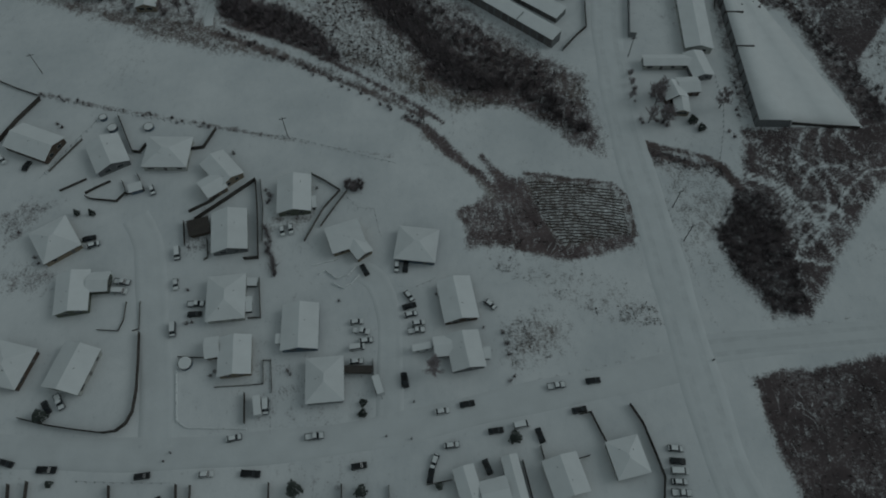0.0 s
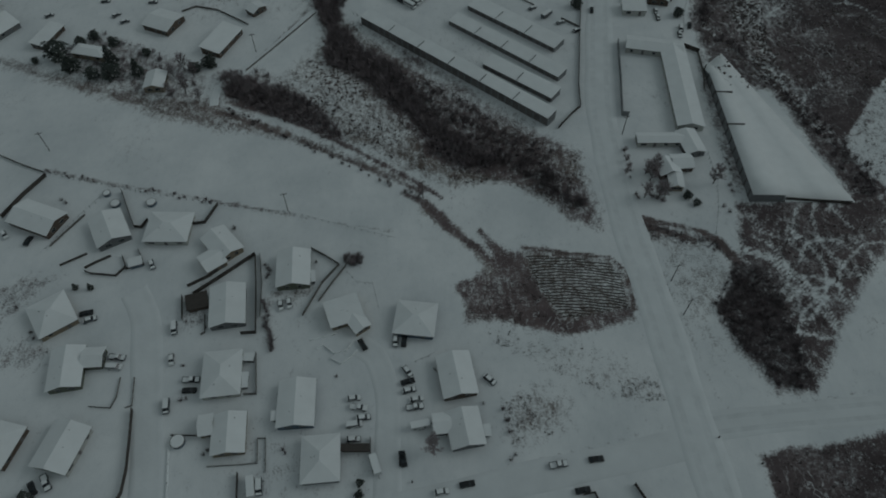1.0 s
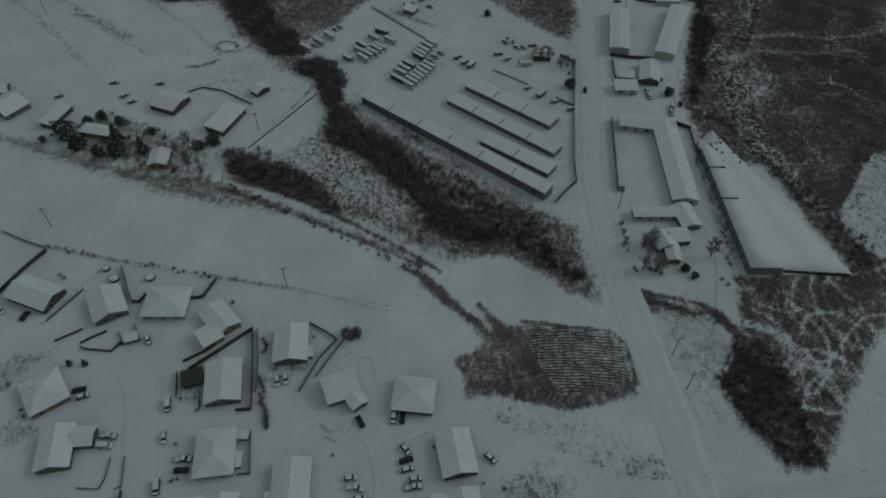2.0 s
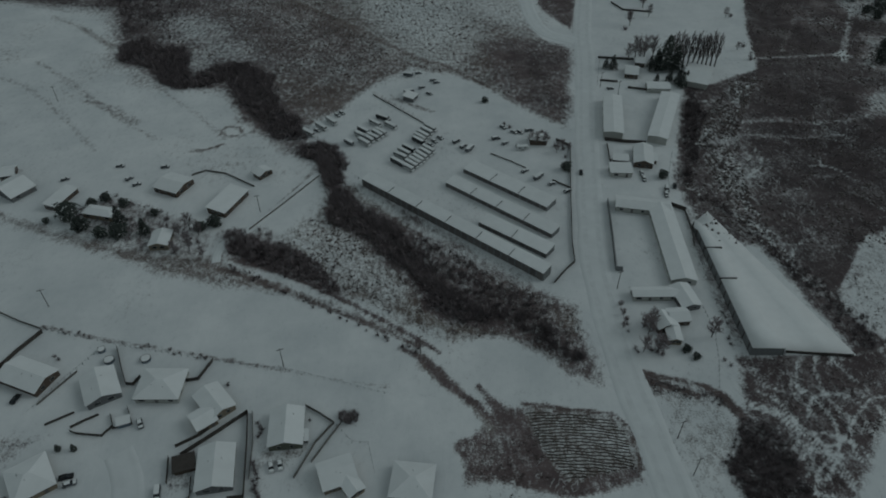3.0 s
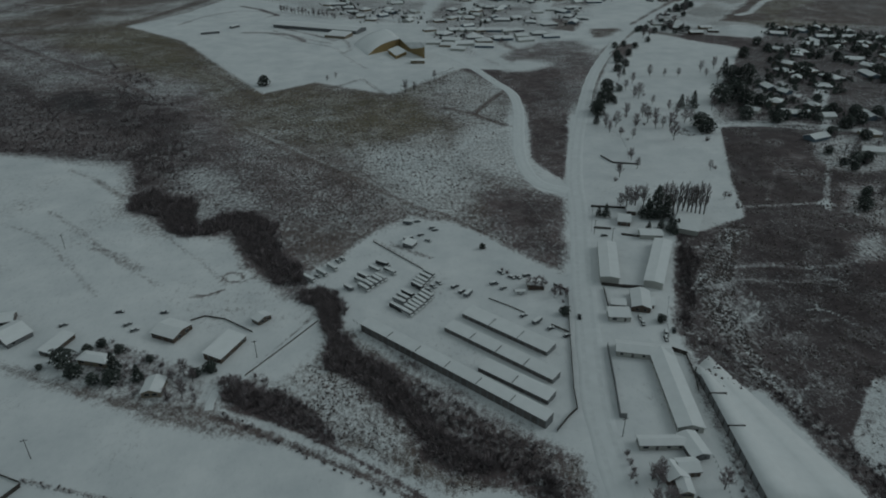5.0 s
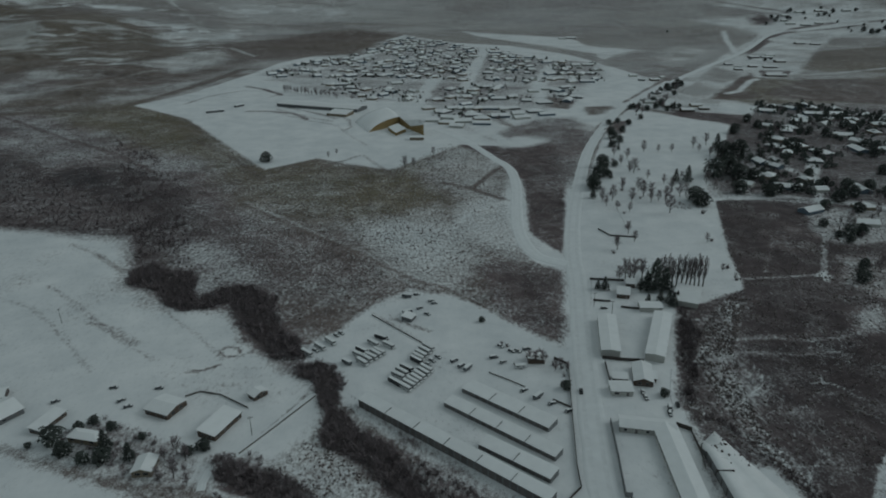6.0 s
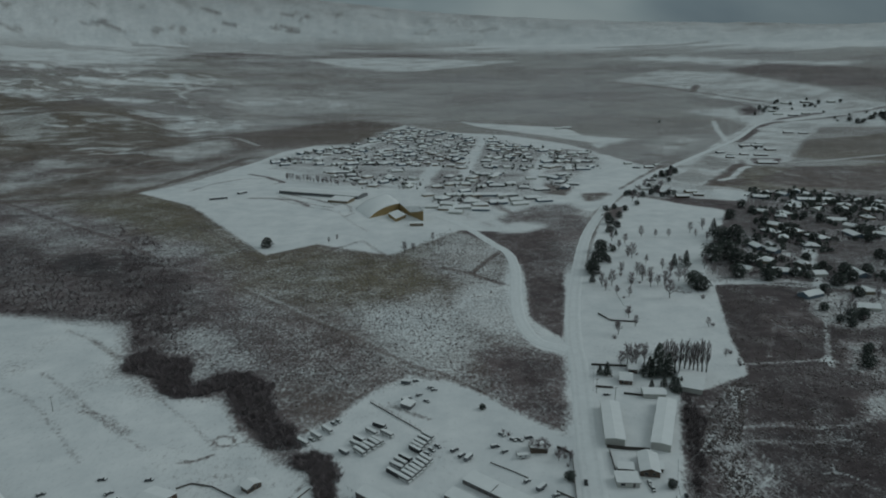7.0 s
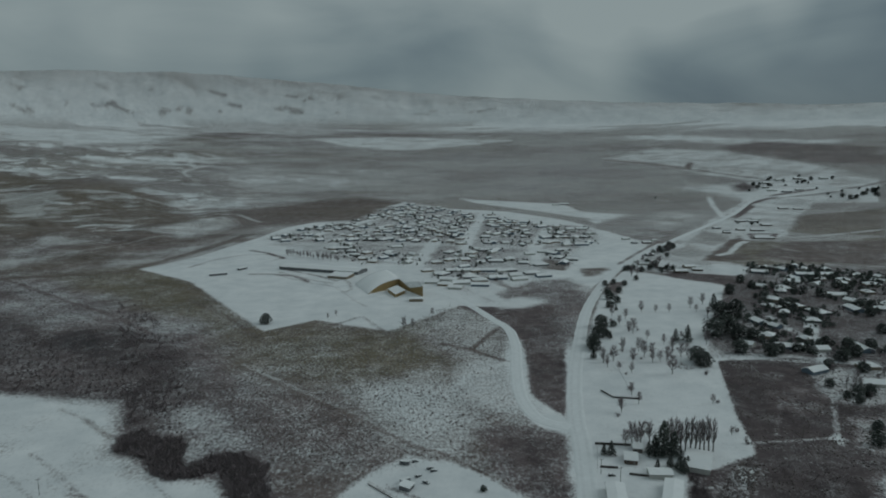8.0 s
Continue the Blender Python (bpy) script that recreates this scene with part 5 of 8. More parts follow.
        part("window", box(bmesh.new(), -2.2, -0.8, -1.18, -1.14, 1.4, 2.0), glass_dark, v, "dark trailer window")
        part("drawbar", box(bmesh.new(), 3.1, 4.3, -0.08, 0.08, 0.5, 0.62), dark_steel, v, "steel drawbar")
        wheels(v, (-0.4, 0.5), 1.1, 0.36)
        caps = [(-3.05, 3.05, 1.1, 2.5, 2.68)]
    if snowy:
        for x0, x1, half, z0, z1 in caps:
            part("snow_layer", box(bmesh.new(), x0, x1, -half, half, z0 - 0.02, z1, 0.06), snow_roof, v, "layer of fresh snow")
    return v


fleet = {}


def park(x, y, turn, kind="car", colour="dark", snowy=True, scale=1.0):
    key = (kind, colour, snowy)
    m = on_ground(x, y, turn, 0.06) @ Matrix.Scale(0.86 if kind == "bus" else 0.92, 4)
    if key not in fleet:
        fleet[key] = vehicle(*key)
        fleet[key].matrix_basis = m
        return fleet[key]
    return repeat(fleet[key], m)


def fence(points, height=1.8, style="board", label="", gap=2.4, closed=False):
    """Posts with boarded panels, or posts with rails, along a line."""
    mat = {"board": dark_wood, "grey": grey_wood, "wire": steel, "low": snow_cap, "wall": dark_steel}[style]
    words = {"board": "dark weathered board fence standing in snow", "grey": "grey wooden fence with snow along its foot", "wire": "thin wire fence on steel posts in snow",
             "low": "low snow-topped garden wall", "wall": "dark boundary wall with a snowy top"}[style]
    f = thing("fence", on_ground(*points[0]), label or words, "fence", "fences")
    ox, oy = points[0]
    post = one_box(-0.07, 0.07, -0.07, 0.07, -0.3, height + 0.08)
    post_mesh = mesh_of(post, mat)
    meshes = {}
    count = 0
    for (ax, ay), (bx, by) in zip(points, points[1:]):
        ln = math.hypot(bx - ax, by - ay)
        n = max(1, round(ln / gap))
        turn = math.degrees(math.atan2(by - ay, bx - ax))
        step = ln / n
        key = round(step, 2)
        if key not in meshes:
            bm = bmesh.new()
            if style == "wire":
                box(bm, 0, step, -0.02, 0.02, height * 0.9 - 0.02, height * 0.9 + 0.02)
            elif style in ("low", "wall"):
                box(bm, 0, step, -0.15, 0.15, -0.2, height, 0.03)
            else:
                k = max(3, int(step / 0.3))
                front, rear = [], []
                for i in range(k):
                    d = 0.03 * (i % 2)
                    front += [(step * i / k, -0.03 + d), (step * (i + 1) / k, -0.03 + d)]
                    rear += [(step * i / k, 0.01 + d), (step * (i + 1) / k, 0.01 + d)]
                prism(bm, front + rear[::-1], 0.03, height)
            meshes[key] = mesh_of(bm, mat)
        for i in range(n):
            px, py = ax + (bx - ax) * i / n - ox, ay + (by - ay) * i / n - oy
            if style not in ("low", "wall"):
                p = new("post", post_mesh)
                p.parent, p.matrix_basis = f, pose(px, py, 0, 0, 0, turn)
            q = new("panel", meshes[key])
            q.parent, q.matrix_basis = f, pose(px, py, 0, 0, 0, turn)
            count += 1
    return f


# ---- kinds of plants ----
def blades(rng, count, spread, height, thick, lean=0.9, base=0.0):
    """Bare twigs as thin three-sided spikes that fan out of a stool; returns points and triangles."""
    pts, tris = [], []
    for _ in range(count):
        az, tilt = rng.uniform(0, 6.2832), rng.uniform(0.05, lean)
        h = height * rng.uniform(0.45, 1.0)
        d = (math.cos(az) * math.sin(tilt), math.sin(az) * math.sin(tilt), math.cos(tilt))
        bx, by = rng.uniform(-spread, spread), rng.uniform(-spread, spread)
        tip = (bx + d[0] * h, by + d[1] * h, base + d[2] * h)
        n = len(pts)
        w = thick * rng.uniform(0.6, 1.3)
        a2 = rng.uniform(0, 6.2832)
        c, s = math.cos(a2) * w, math.sin(a2) * w
        mid = (bx + d[0] * h * 0.5 + c, by + d[1] * h * 0.5 + s, base + d[2] * h * 0.55)
        pts += [(bx - c * 0.4, by - s * 0.4, base - 0.1), (bx + c * 0.4, by + s * 0.4, base - 0.1), mid, tip]
        tris += [(n, n + 1, n + 2), (n + 2, n + 1, n + 3), (n, n + 2, n + 3)]
    return np.array(pts), np.array(tris)


def clumps(rng, count, radius, height):
    """A small leafy or needled crown of loose three-cornered sprays; returns points and triangles."""
    pts, tris = [], []
    for i in range(count):
        u = (i + 0.5) / count
        r = radius * math.sqrt(max(0.05, 1 - (2 * u - 0.8) ** 2 * 0.7)) * rng.uniform(0.4, 1.1)
        az = i * 2.4 + rng.uniform(-0.4, 0.4)
        c = (math.cos(az) * r, math.sin(az) * r, height * (0.1 + 0.85 * u))
        w = radius * rng.uniform(0.35, 0.6)
        for _ in range(2):
            n = len(pts)
            for _ in range(3):
                pts.append(tuple(q + rng.uniform(-w, w) for q in c))
            tris.append((n, n + 1, n + 2))
    return np.array(pts), np.array(tris)


def scatter_mesh(name, spots, kinds, mat, label, category, sizes, seed=1, kind="stuff"):
    """One object that holds a plant at each spot, from a few shapes."""
    r = np.random.RandomState(seed)
    P, T, n = [], [], 0
    for (x, y), s in zip(spots, sizes):
        p, t = kinds[r.randint(len(kinds))]
        a = r.rand() * 6.2832
        c, d = math.cos(a) * s, math.sin(a) * s
        z = ground_z(x, y)
        P.append(np.stack([p[:, 0] * c - p[:, 1] * d + x, p[:, 0] * d + p[:, 1] * c + y, p[:, 2] * s * r.uniform(0.8, 1.25) + z], 1))
        T.append(t + n)
        n += len(p)
    if not P:
        return None
    P, T = np.concatenate(P), np.concatenate(T)
    me = bpy.data.meshes.new(name)
    me.vertices.add(len(P))
    me.vertices.foreach_set("co", P.ravel())
    me.loops.add(T.size)
    me.loops.foreach_set("vertex_index", T.ravel())
    me.polygons.add(len(T))
    me.polygons.foreach_set("loop_start", np.arange(0, T.size, 3))
    me.update(calc_edges=True)
    me.materials.append(mat)
    return tagged(new(name, me), label, category, kind=kind)


def spots_in(outline, count, seed, edge=0.0, thin=None):
    """Random places inside an outline; thin(x, y) gives the chance to keep one."""
    r = np.random.RandomState(seed)
    o = np.array(outline)
    lo, hi = o.min(0), o.max(0)
    got = []
    while len(got) < count:
        q = lo + r.rand(count * 3, 2) * (hi - lo)
        ok = signed_distance(q[:, 0], q[:, 1], outline) > edge
        if thin is not None:
            ok &= r.rand(len(q)) < thin(q[:, 0], q[:, 1])
        if not ok.any():
            break
        got += [tuple(v) for v in q[ok]]
    return got[:count]


def bare_tree(height, seed, slim=1.0):
    """A leafless tree: a tapered trunk, limbs up its whole length and many thin twigs."""
    rng = random.Random(seed)
    t = thing("bare_tree", Matrix(), "leafless tree with spreading dark branches in snow", "tree", "bare trees")
    lean = Vector((0.04, 0.02, 1)) * height
    part("trunk", tube(bmesh.new(), (0, 0, -0.2), lean * 0.85, height * 0.024, height * 0.005, 7), bark, t)
    br, tw = bmesh.new(), []
    for i in range(17):
        u = 0.16 + 0.62 * i / 16
        az = i * 2.4 + rng.uniform(-0.4, 0.4)
        ln = height * (0.40 - 0.22 * u) * rng.uniform(0.75, 1.2) * (0.6 + 0.4 * slim)
        tilt = rng.uniform(0.45, 1.05) * slim
        a = lean * u
        b = a + Vector((math.cos(az) * math.sin(tilt), math.sin(az) * math.sin(tilt), math.cos(tilt))) * ln
        tube(br, a, b, height * 0.009, height * 0.003, 5)
        for j in range(4):
            c = a.lerp(b, rng.uniform(0.25, 1.0))
            az2, tl2 = az + rng.uniform(-1.3, 1.3), rng.uniform(0.2, 1.1) * slim
            e = c + Vector((math.cos(az2) * math.sin(tl2), math.sin(az2) * math.sin(tl2), math.cos(tl2))) * height * rng.uniform(0.10, 0.20)
            tube(br, c, e, height * 0.004, height * 0.002, 3)
            for k in range(15):
                f = c.lerp(e, rng.uniform(0.0, 1.0))
                tw.append((f, f + Vector((rng.uniform(-1, 1), rng.uniform(-1, 1), rng.uniform(-0.3, 1))) * min(height, 11) * 0.11))
    part("crown", br, bark, t)
    bm = bmesh.new()
    for a, b in tw:
        s = Vector((rng.uniform(-1, 1), rng.uniform(-1, 1), 0)) * min(height, 11) * 0.010
        bm.faces.new([bm.verts.new(p) for p in (a - s, a + s, b)])
    part("twig_haze", bm, twig, t)["kind"] = "stuff"
    return t


def evergreen(height, radius, seed, round_top=False):
    """A conifer: trunk and whorls of drooping boughs built of small needle clumps, with an uneven outline."""
    rng = random.Random(seed)
    t = thing("evergreen_tree", Matrix(), "dark bushy evergreen tree with a dusting of snow", "tree", "evergreen trees")
    part("trunk", tube(bmesh.new(), (0, 0, -0.2), (0, 0, height * 0.9), radius * 0.1, radius * 0.02, 7), bark, t)
    cr, sn = bmesh.new(), bmesh.new()
    n = 260
    for i in range(n):
        u = (i + 0.5) / n
        z = height * (0.08 + 0.9 * u)
        prof = math.sqrt(max(0.02, 1 - (2 * u - 0.85) ** 2 * 0.75)) if round_top else (1 - u) ** 0.75
        az = i * 2.399 + rng.uniform(-0.4, 0.4)
        r = radius * prof * rng.uniform(0.4, 1.1) * (1 + 0.24 * math.sin(3 * az + seed) + 0.14 * math.sin(5 * az + 7 * u))
        c = Vector((math.cos(az) * r, math.sin(az) * r, z))
        w = radius * rng.uniform(0.14, 0.28) * (0.5 + prof * 0.6)
        for k in range(3):
            a2 = az + (k - 1) * 0.8 + rng.uniform(-0.3, 0.3)
            d = Vector((math.cos(a2), math.sin(a2), -0.25 + rng.uniform(-0.2, 0.35)))
            s = Vector((-math.sin(a2), math.cos(a2), 0.1)) * w * 0.55
            target = sn if (k == 1 and rng.random() < 0.16) else cr
            target.faces.new([target.verts.new(p) for p in (c - s, c + s, c + d * w * 1.5)])
            target.faces.new([target.verts.new(p) for p in (c - s * 0.6, c + Vector((0, 0, w * 0.9)), c + s * 0.6)])
    part("crown", cr, needle, t)
    part("snow_dusting", sn, snow_roof, t, "light dusting of snow")["kind"] = "stuff"
    return t


def plant(base, x, y, turn, scale=1.0):
    return repeat(base, on_ground(x, y, turn) @ Matrix.Diagonal((scale, scale, scale, 1)))


def storage_row(x, y, turn, length, depth, bays, height):
    """A long shed of lock-up bays: dark roller doors along the front, a single snowy roof with seams."""
    s = thing("storage_shed", on_ground(x, y, turn), "long low storage shed with dark doors and a snowy roof", "shed", "storage sheds")
    a, b = length / 2, depth / 2
    back = height + 0.7
    bm = bmesh.new()
    solid(bm, [[(px, -b, -0.3), (px, b, -0.3), (px, b, back - 0.2), (px, -b, height - 0.2)] for px in (-a, a)])
    bmesh.ops.recalc_face_normals(bm, faces=bm.faces)
    part("wall", bm, dark_steel, s)
    step = length / bays
    for i in range(bays):
        x0, x1 = -a + step * i, -a + step * (i + 1)
        bm = bmesh.new()
        slab(bm, [(x0 - 0.02, -b - 0.5, height), (x1 + 0.02, -b - 0.5, height), (x1 + 0.02, b + 0.4, back), (x0 - 0.02, b + 0.4, back)], 0.22)
        part("roof_panel", bm, snow_roof, s, "snow-covered roof panel")
        if i:
            seam = bmesh.new()
            solid(seam, [[(x0 - 0.12, py, pz), (x0 + 0.12, py, pz), (x0 + 0.12, py, pz + 0.32), (x0 - 0.12, py, pz + 0.32)] for py, pz in ((-b - 0.5, height - 0.1), (b * 0.45, height + 0.5))])
            part("roof_seam", seam, dark_steel, s, "dark raised fire wall")
    n = max(4, int(length / 3.4))
    door = mesh_of(one_box(-1.3, 1.3, -0.06, 0.05, 0.0, height - 0.75), door_paint)
    post = mesh_of(one_box(-0.09, 0.09, -0.08, 0.06, -0.2, height - 0.25), dark_steel)
    for i in range(n):
        px = -a + length * (i + 0.5) / n
        d = new("roller_door", door)
        d.parent, d.matrix_basis = s, pose(px, -b - 0.04, 0.02)
        q = new("pillar", post)
        q.parent, q.matrix_basis = s, pose(px - length / n / 2, -b - 0.05, 0)
    return s


def wedge_hall(tip, south, east, north):
    """A long narrow hall with a high dark west wall; its snow runs on over the wedge-shaped lot behind it."""
    h = thing("storage_hall", on_ground(*south), "wedge-shaped storage hall with dark walls and a sloping snowy roof", "building")
    ox, oy = south
    loc = lambda q, z: (q[0] - ox, q[1] - oy, z)
    mix_at = lambda p, q, u: (p[0] + (q[0] - p[0]) * u, p[1] + (q[1] - p[1]) * u)
    profile = ((0.0, 4.2), (0.16, 4.1), (0.31, 3.9), (0.34, 0.22), (0.70, 0.18), (1.02, 0.10))
    d, e = Vector((tip[0] - south[0], tip[1] - south[1], 0)), Vector((east[0] - south[0], east[1] - south[1], 0))
    side = Vector((d.y, -d.x, 0)).normalized() * 0.4
    bm = bmesh.new()
    solid(bm, [[tuple(q + Vector((0, 0, z))) for q, z in ((o, -0.3), (o + side, -0.3), (o + side, top), (o, top))] for o, top in ((Vector((0, 0, 0)), 3.75), (d * 0.875, 3.75), (d, 0.4))])
    bmesh.ops.recalc_face_normals(bm, faces=bm.faces)
    part("wall", bm, dark_steel, h, "long dark west wall")
    bm = bmesh.new()
    into = d.normalized() * 0.5
    solid(bm, [[tuple(e * u + into * k + Vector((0, 0, z))) for k, z in ((0.2, -0.3), (1, -0.3), (1, top), (0.2, top))] for u, top in ((0.0, 3.75), (0.15, 3.7), (0.30, 3.5), (0.32, -0.15))])
    bmesh.ops.recalc_face_normals(bm, faces=bm.faces)
    part("wall", bm, dark_steel, h, "dark south end wall")
    bm = bmesh.new()
    n = 8
    rows = []
    for i in range(n + 1):
        w, f = mix_at(tip, south, i / n), mix_at(north, east, i / n)
        low = 0.8 + 0.2 * i / n
        fall = 0.12 if i == 0 else 1.0
        rows.append([(*mix_at(w, f, u), z * fall if u < 0.4 else 0.05 + (z - 0.05) * (low if u > 0.4 else 1)) for u, z in profile])
    grid = [[bm.verts.new((x - ox, y - oy, z)) for x, y, z in r] for r in rows]
    under = [[bm.verts.new((x - ox, y - oy, z - 0.35)) for x, y, z in r] for r in rows]
    for g, k in ((grid, 1), (under, -1)):
        for a, b in zip(g, g[1:]):
            for i in range(len(profile) - 1):
                bm.faces.new([a[i], b[i], b[i + 1], a[i + 1]][::k]).smooth = True
    edge = [r[0] for r in grid] + grid[-1][1:] + [r[-1] for r in grid[::-1]][1:] + grid[0][::-1][1:-1]
    edge2 = [r[0] for r in under] + under[-1][1:] + [r[-1] for r in under[::-1]][1:] + under[0][::-1][1:-1]
    for i in range(len(edge)):
        j = (i + 1) % len(edge)
        bm.faces.new((edge[i], edge2[i], edge2[j], edge[j]))
    bmesh.ops.recalc_face_normals(bm, faces=bm.faces)
    part("roof", bm, snow_roof, h, "smooth snow-covered roof")
    for u in (0.27, 0.52):
        w = mix_at(tip, south, u)
        part("roof_beam", box(bmesh.new(), w[0] - ox - 0.5, w[0] - ox + 6.2, w[1] - oy - 0.22, w[1] - oy + 0.22, 3.6, 4.45), dark_wood, h, "dark beam across the roof")
    for i in range(14):
        q = d * ((i + 0.5) / 14)
        turn = math.atan2(d.y, d.x)
        part("pillar", box(bmesh.new(), -0.12, 0.12, -0.1, 0.25, -0.3, 3.8, m=Matrix.Translation(q) @ Matrix.Rotation(turn, 4, "Z")), dark_wood, h)
    return h


def pool(x, y, r):
    """A round above-ground pool with a snowy cover."""
    p = thing("garden_pool", on_ground(x, y), "round garden pool under a snowy cover", "pool", "garden pools")
    part("wall", tube(bmesh.new(), (0, 0, -0.1), (0, 0, 1.1), r, r, 24), wall_paints[3], p)
    part("rim", tube(bmesh.new(), (0, 0, 1.05), (0, 0, 1.18), r + 0.1, r + 0.1, 24), grey_wood, p)
    part("cover", tube(bmesh.new(), (0, 0, 1.16), (0, 0, 1.3), r - 0.05, r * 0.8, 24), snow_roof, p, "snow-covered pool cover")
    return p


def utility_pole(x, y):
    p = thing("utility_pole", on_ground(x, y, 20), "weathered wooden utility pole with a crossarm", "pole", "utility poles")
    part("shaft", tube(bmesh.new(), (0, 0, -0.3), (0, 0, 9.5), 0.17, 0.11, 8), bark, p)
    part("crossarm", box(bmesh.new(), -1.2, 1.2, -0.07, 0.07, 8.7, 8.9), bark, p)
    for i in (-1.05, -0.45, 0.45, 1.05):
        part("insulator", tube(bmesh.new(), (i, 0, 8.9), (i, 0, 9.1), 0.05, 0.04, 6), glass_dark, p)
    return p



# houses of the near village
house(-140.0, 146.5, -21.3, 16.7, 10.2, "gable", 2)
house(-113.6, 141.7, -59.6, 12.9, 10.6, "gable", 0)
house(-93.4, 142.3, 0.0, 14.3, 12.1, "hip", 4)
house(-73.9, 135.3, -48.1, 12.0, 8.5, "gable", 1, wings=[(3.5, -5.9, 87, 6.6, 7.2, "gable")])
house(-67.5, 111.1, -80.9, 14.3, 10.5, "gable", 0)
house(-48.6, 125.2, -84.2, 13.5, 10.3, "gable", 5)
house(-30.8, 109.2, 20.6, 10.1, 9.1, "gable", 1, wings=[(3.0, -5.4, -74, 6.2, 5.0, "gable")])
house(-8.2, 106.3, -6.3, 12.1, 11.2, "hip", 3)
house(4.3, 87.3, -79.3, 13.2, 9.6, "gable", 2)
house(6.5, 71.0, -79.2, 10.5, 9.0, "gable", 0, wings=[(-2.6, -6.1, 86, 4.5, 5.4, "gable")])
house(-64.8, 87.8, -83.3, 14.0, 10.7, "hip", 4)
house(-59.4, 69.4, -83.2, 11.2, 8.7, "gable", 1, wings=[(-3.3, -6.6, 93, 3.4, 5.6, "gable")])
house(-41.7, 78.4, -86.2, 13.7, 10.0, "gable", 3)
house(-33.1, 62.4, -84.9, 12.4, 9.9, "hip", 0)
house(-121.7, 107.8, 36.6, 11.2, 12.8, "hip", 1)
house(-111.2, 89.3, -79.3, 13.0, 9.2, "gable", 5, wings=[(-2.3, 7.4, 83, 5.7, 5.9, "gable")])
house(-104.9, 65.7, 77.3, 13.1, 10.3, "gable", 4)
house(-123.5, 66.6, 77.0, 11.7, 11.5, "hip", 2)
house(7.1, 32.4, -73.4, 12.2, 5.1, "gable", 2, wings=[(1.5, 12.1, -4, 14.0, 3.7, "gable"), (2.0, 6.2, 87, 6.7, 6.2, "gable")])
house(32.2, 36.3, -73.8, 9.7, 9.0, "gable", 1)
house(49.0, 41.2, -76.4, 9.4, 8.3, "hip", 5)
house(-69.5, 21.2, -79.2, 9.8, 10.0, "gable", 1)
house(-31.5, 21.9, -85.6, 9.6, 10.2, "gable", 3)
house(-93.0, 22.2, -89.9, 9.6, 11.6, "gable", 0)
house(-8.0, 21.4, -80.3, 9.8, 10.4, "hip", 4)

# garden sheds of the near village
house(-57.9, 93.2, 0.0, 2.3, 1.7, "mono", 0, eave=2.2, name="shed", category="shed", vents=0, detail=False, label="small garden shed with a flat snow-covered roof", group="sheds")
house(-58.0, 85.7, 5.3, 1.6, 3.9, "mono", 0, eave=2.2, name="shed", category="shed", vents=0, detail=False, label="small garden shed with a flat snow-covered roof", group="sheds")
house(-47.7, 74.7, 4.7, 0.7, 2.1, "mono", 0, eave=2.2, name="shed", category="shed", vents=0, detail=False, label="small garden shed with a flat snow-covered roof", group="sheds")
house(-77.6, 112.8, 16.8, 6.0, 4.7, "mono", 2, eave=2.2, roof=dark_wood, name="shed", category="shed", vents=0, detail=False, label="dark open lean-to beside the house", group="sheds")
house(-101.3, 128.0, 20.0, 3.6, 2.4, "mono", 3, eave=2.2, name="shed", category="shed", vents=0, detail=False, label="small garden shed with a flat snow-covered roof", group="sheds")
house(-15.9, 342.4, 65.0, 6.3, 6.1, "mono", 0, eave=2.6, name="shed", category="shed", vents=0, detail=False, label="small pale hut beside parked cars with a snowy roof", group="sheds")
house(50.4, 297.0, 89.5, 6.3, 8.3, "mono", 2, eave=2.8, name="shed", category="shed", vents=0, detail=False, label="low brown shed among bare trees with a snowy roof", group="sheds")
# no shed here: a thin dark bar drawn for a shadowed gap
house(-23.9, 65.5, -0.0, 7.0, 1.2, "mono", 2, eave=2.3, roof=dark_wood, name="shed", category="shed", vents=0, detail=False, label="thin dark bar in place of a shadowed gap beside the house", group="sheds")
house(-42.0, 122.3, 6.3, 0.9, 3.4, "mono", 0, eave=2.2, name="shed", category="shed", vents=0, detail=False, label="small garden shed with a flat snow-covered roof", group="sheds")
house(12.7, 70.5, 3.8, 1.2, 2.6, "mono", 0, eave=2.2, name="shed", category="shed", vents=0, detail=False, label="small garden shed with a flat snow-covered roof", group="sheds")



def marker_post(x, y):
    """A short dark post with a domed cap."""
    p = thing("marker_post", on_ground(x, y), "short dark marker post beside the street", "post", "marker posts")
    part("shaft", tube(bmesh.new(), (0, 0, -0.2), (0, 0, 0.95), 0.22, 0.2, 8), dark_wood, p)
    part("cap", tube(bmesh.new(), (0, 0, 0.95), (0, 0, 1.1), 0.27, 0.12, 8), dark_steel, p)


for spot in [(-74.5, 40.4), (-73.1, 42.6), (-15.3, 47.1), (-8.4, 46.5), (-8.0, 56.7), (77.9, 69.1), (88.1, 61.7)]:
    marker_post(*spot)

# round pools and tanks under snow
pool(-115.7, 154.1, 1.7)
pool(-103.1, 154.6, 1.7)
pool(-120.1, 158.8, 1.3)
pool(-73.8, 67.7, 2.0)

# fences and garden walls
fence([(-89.0, 77.2), (-87.3, 68.2), (-85.9, 59.8), (-85.6, 53.7), (-86.7, 50.3), (-89.0, 48.3), (-92.5, 47.8), (-100.4, 48.7), (-108.5, 49.9), (-116.8, 51.8)], 1.9, "board")
fence([(-95.3, 87.2), (-94.8, 81.3), (-95.6, 77.8), (-102.1, 78.2)], 0.7, "grey")
fence([(-91.2, 87.4), (-89.6, 78.5), (-91.4, 77.8)], 0.7, "grey")
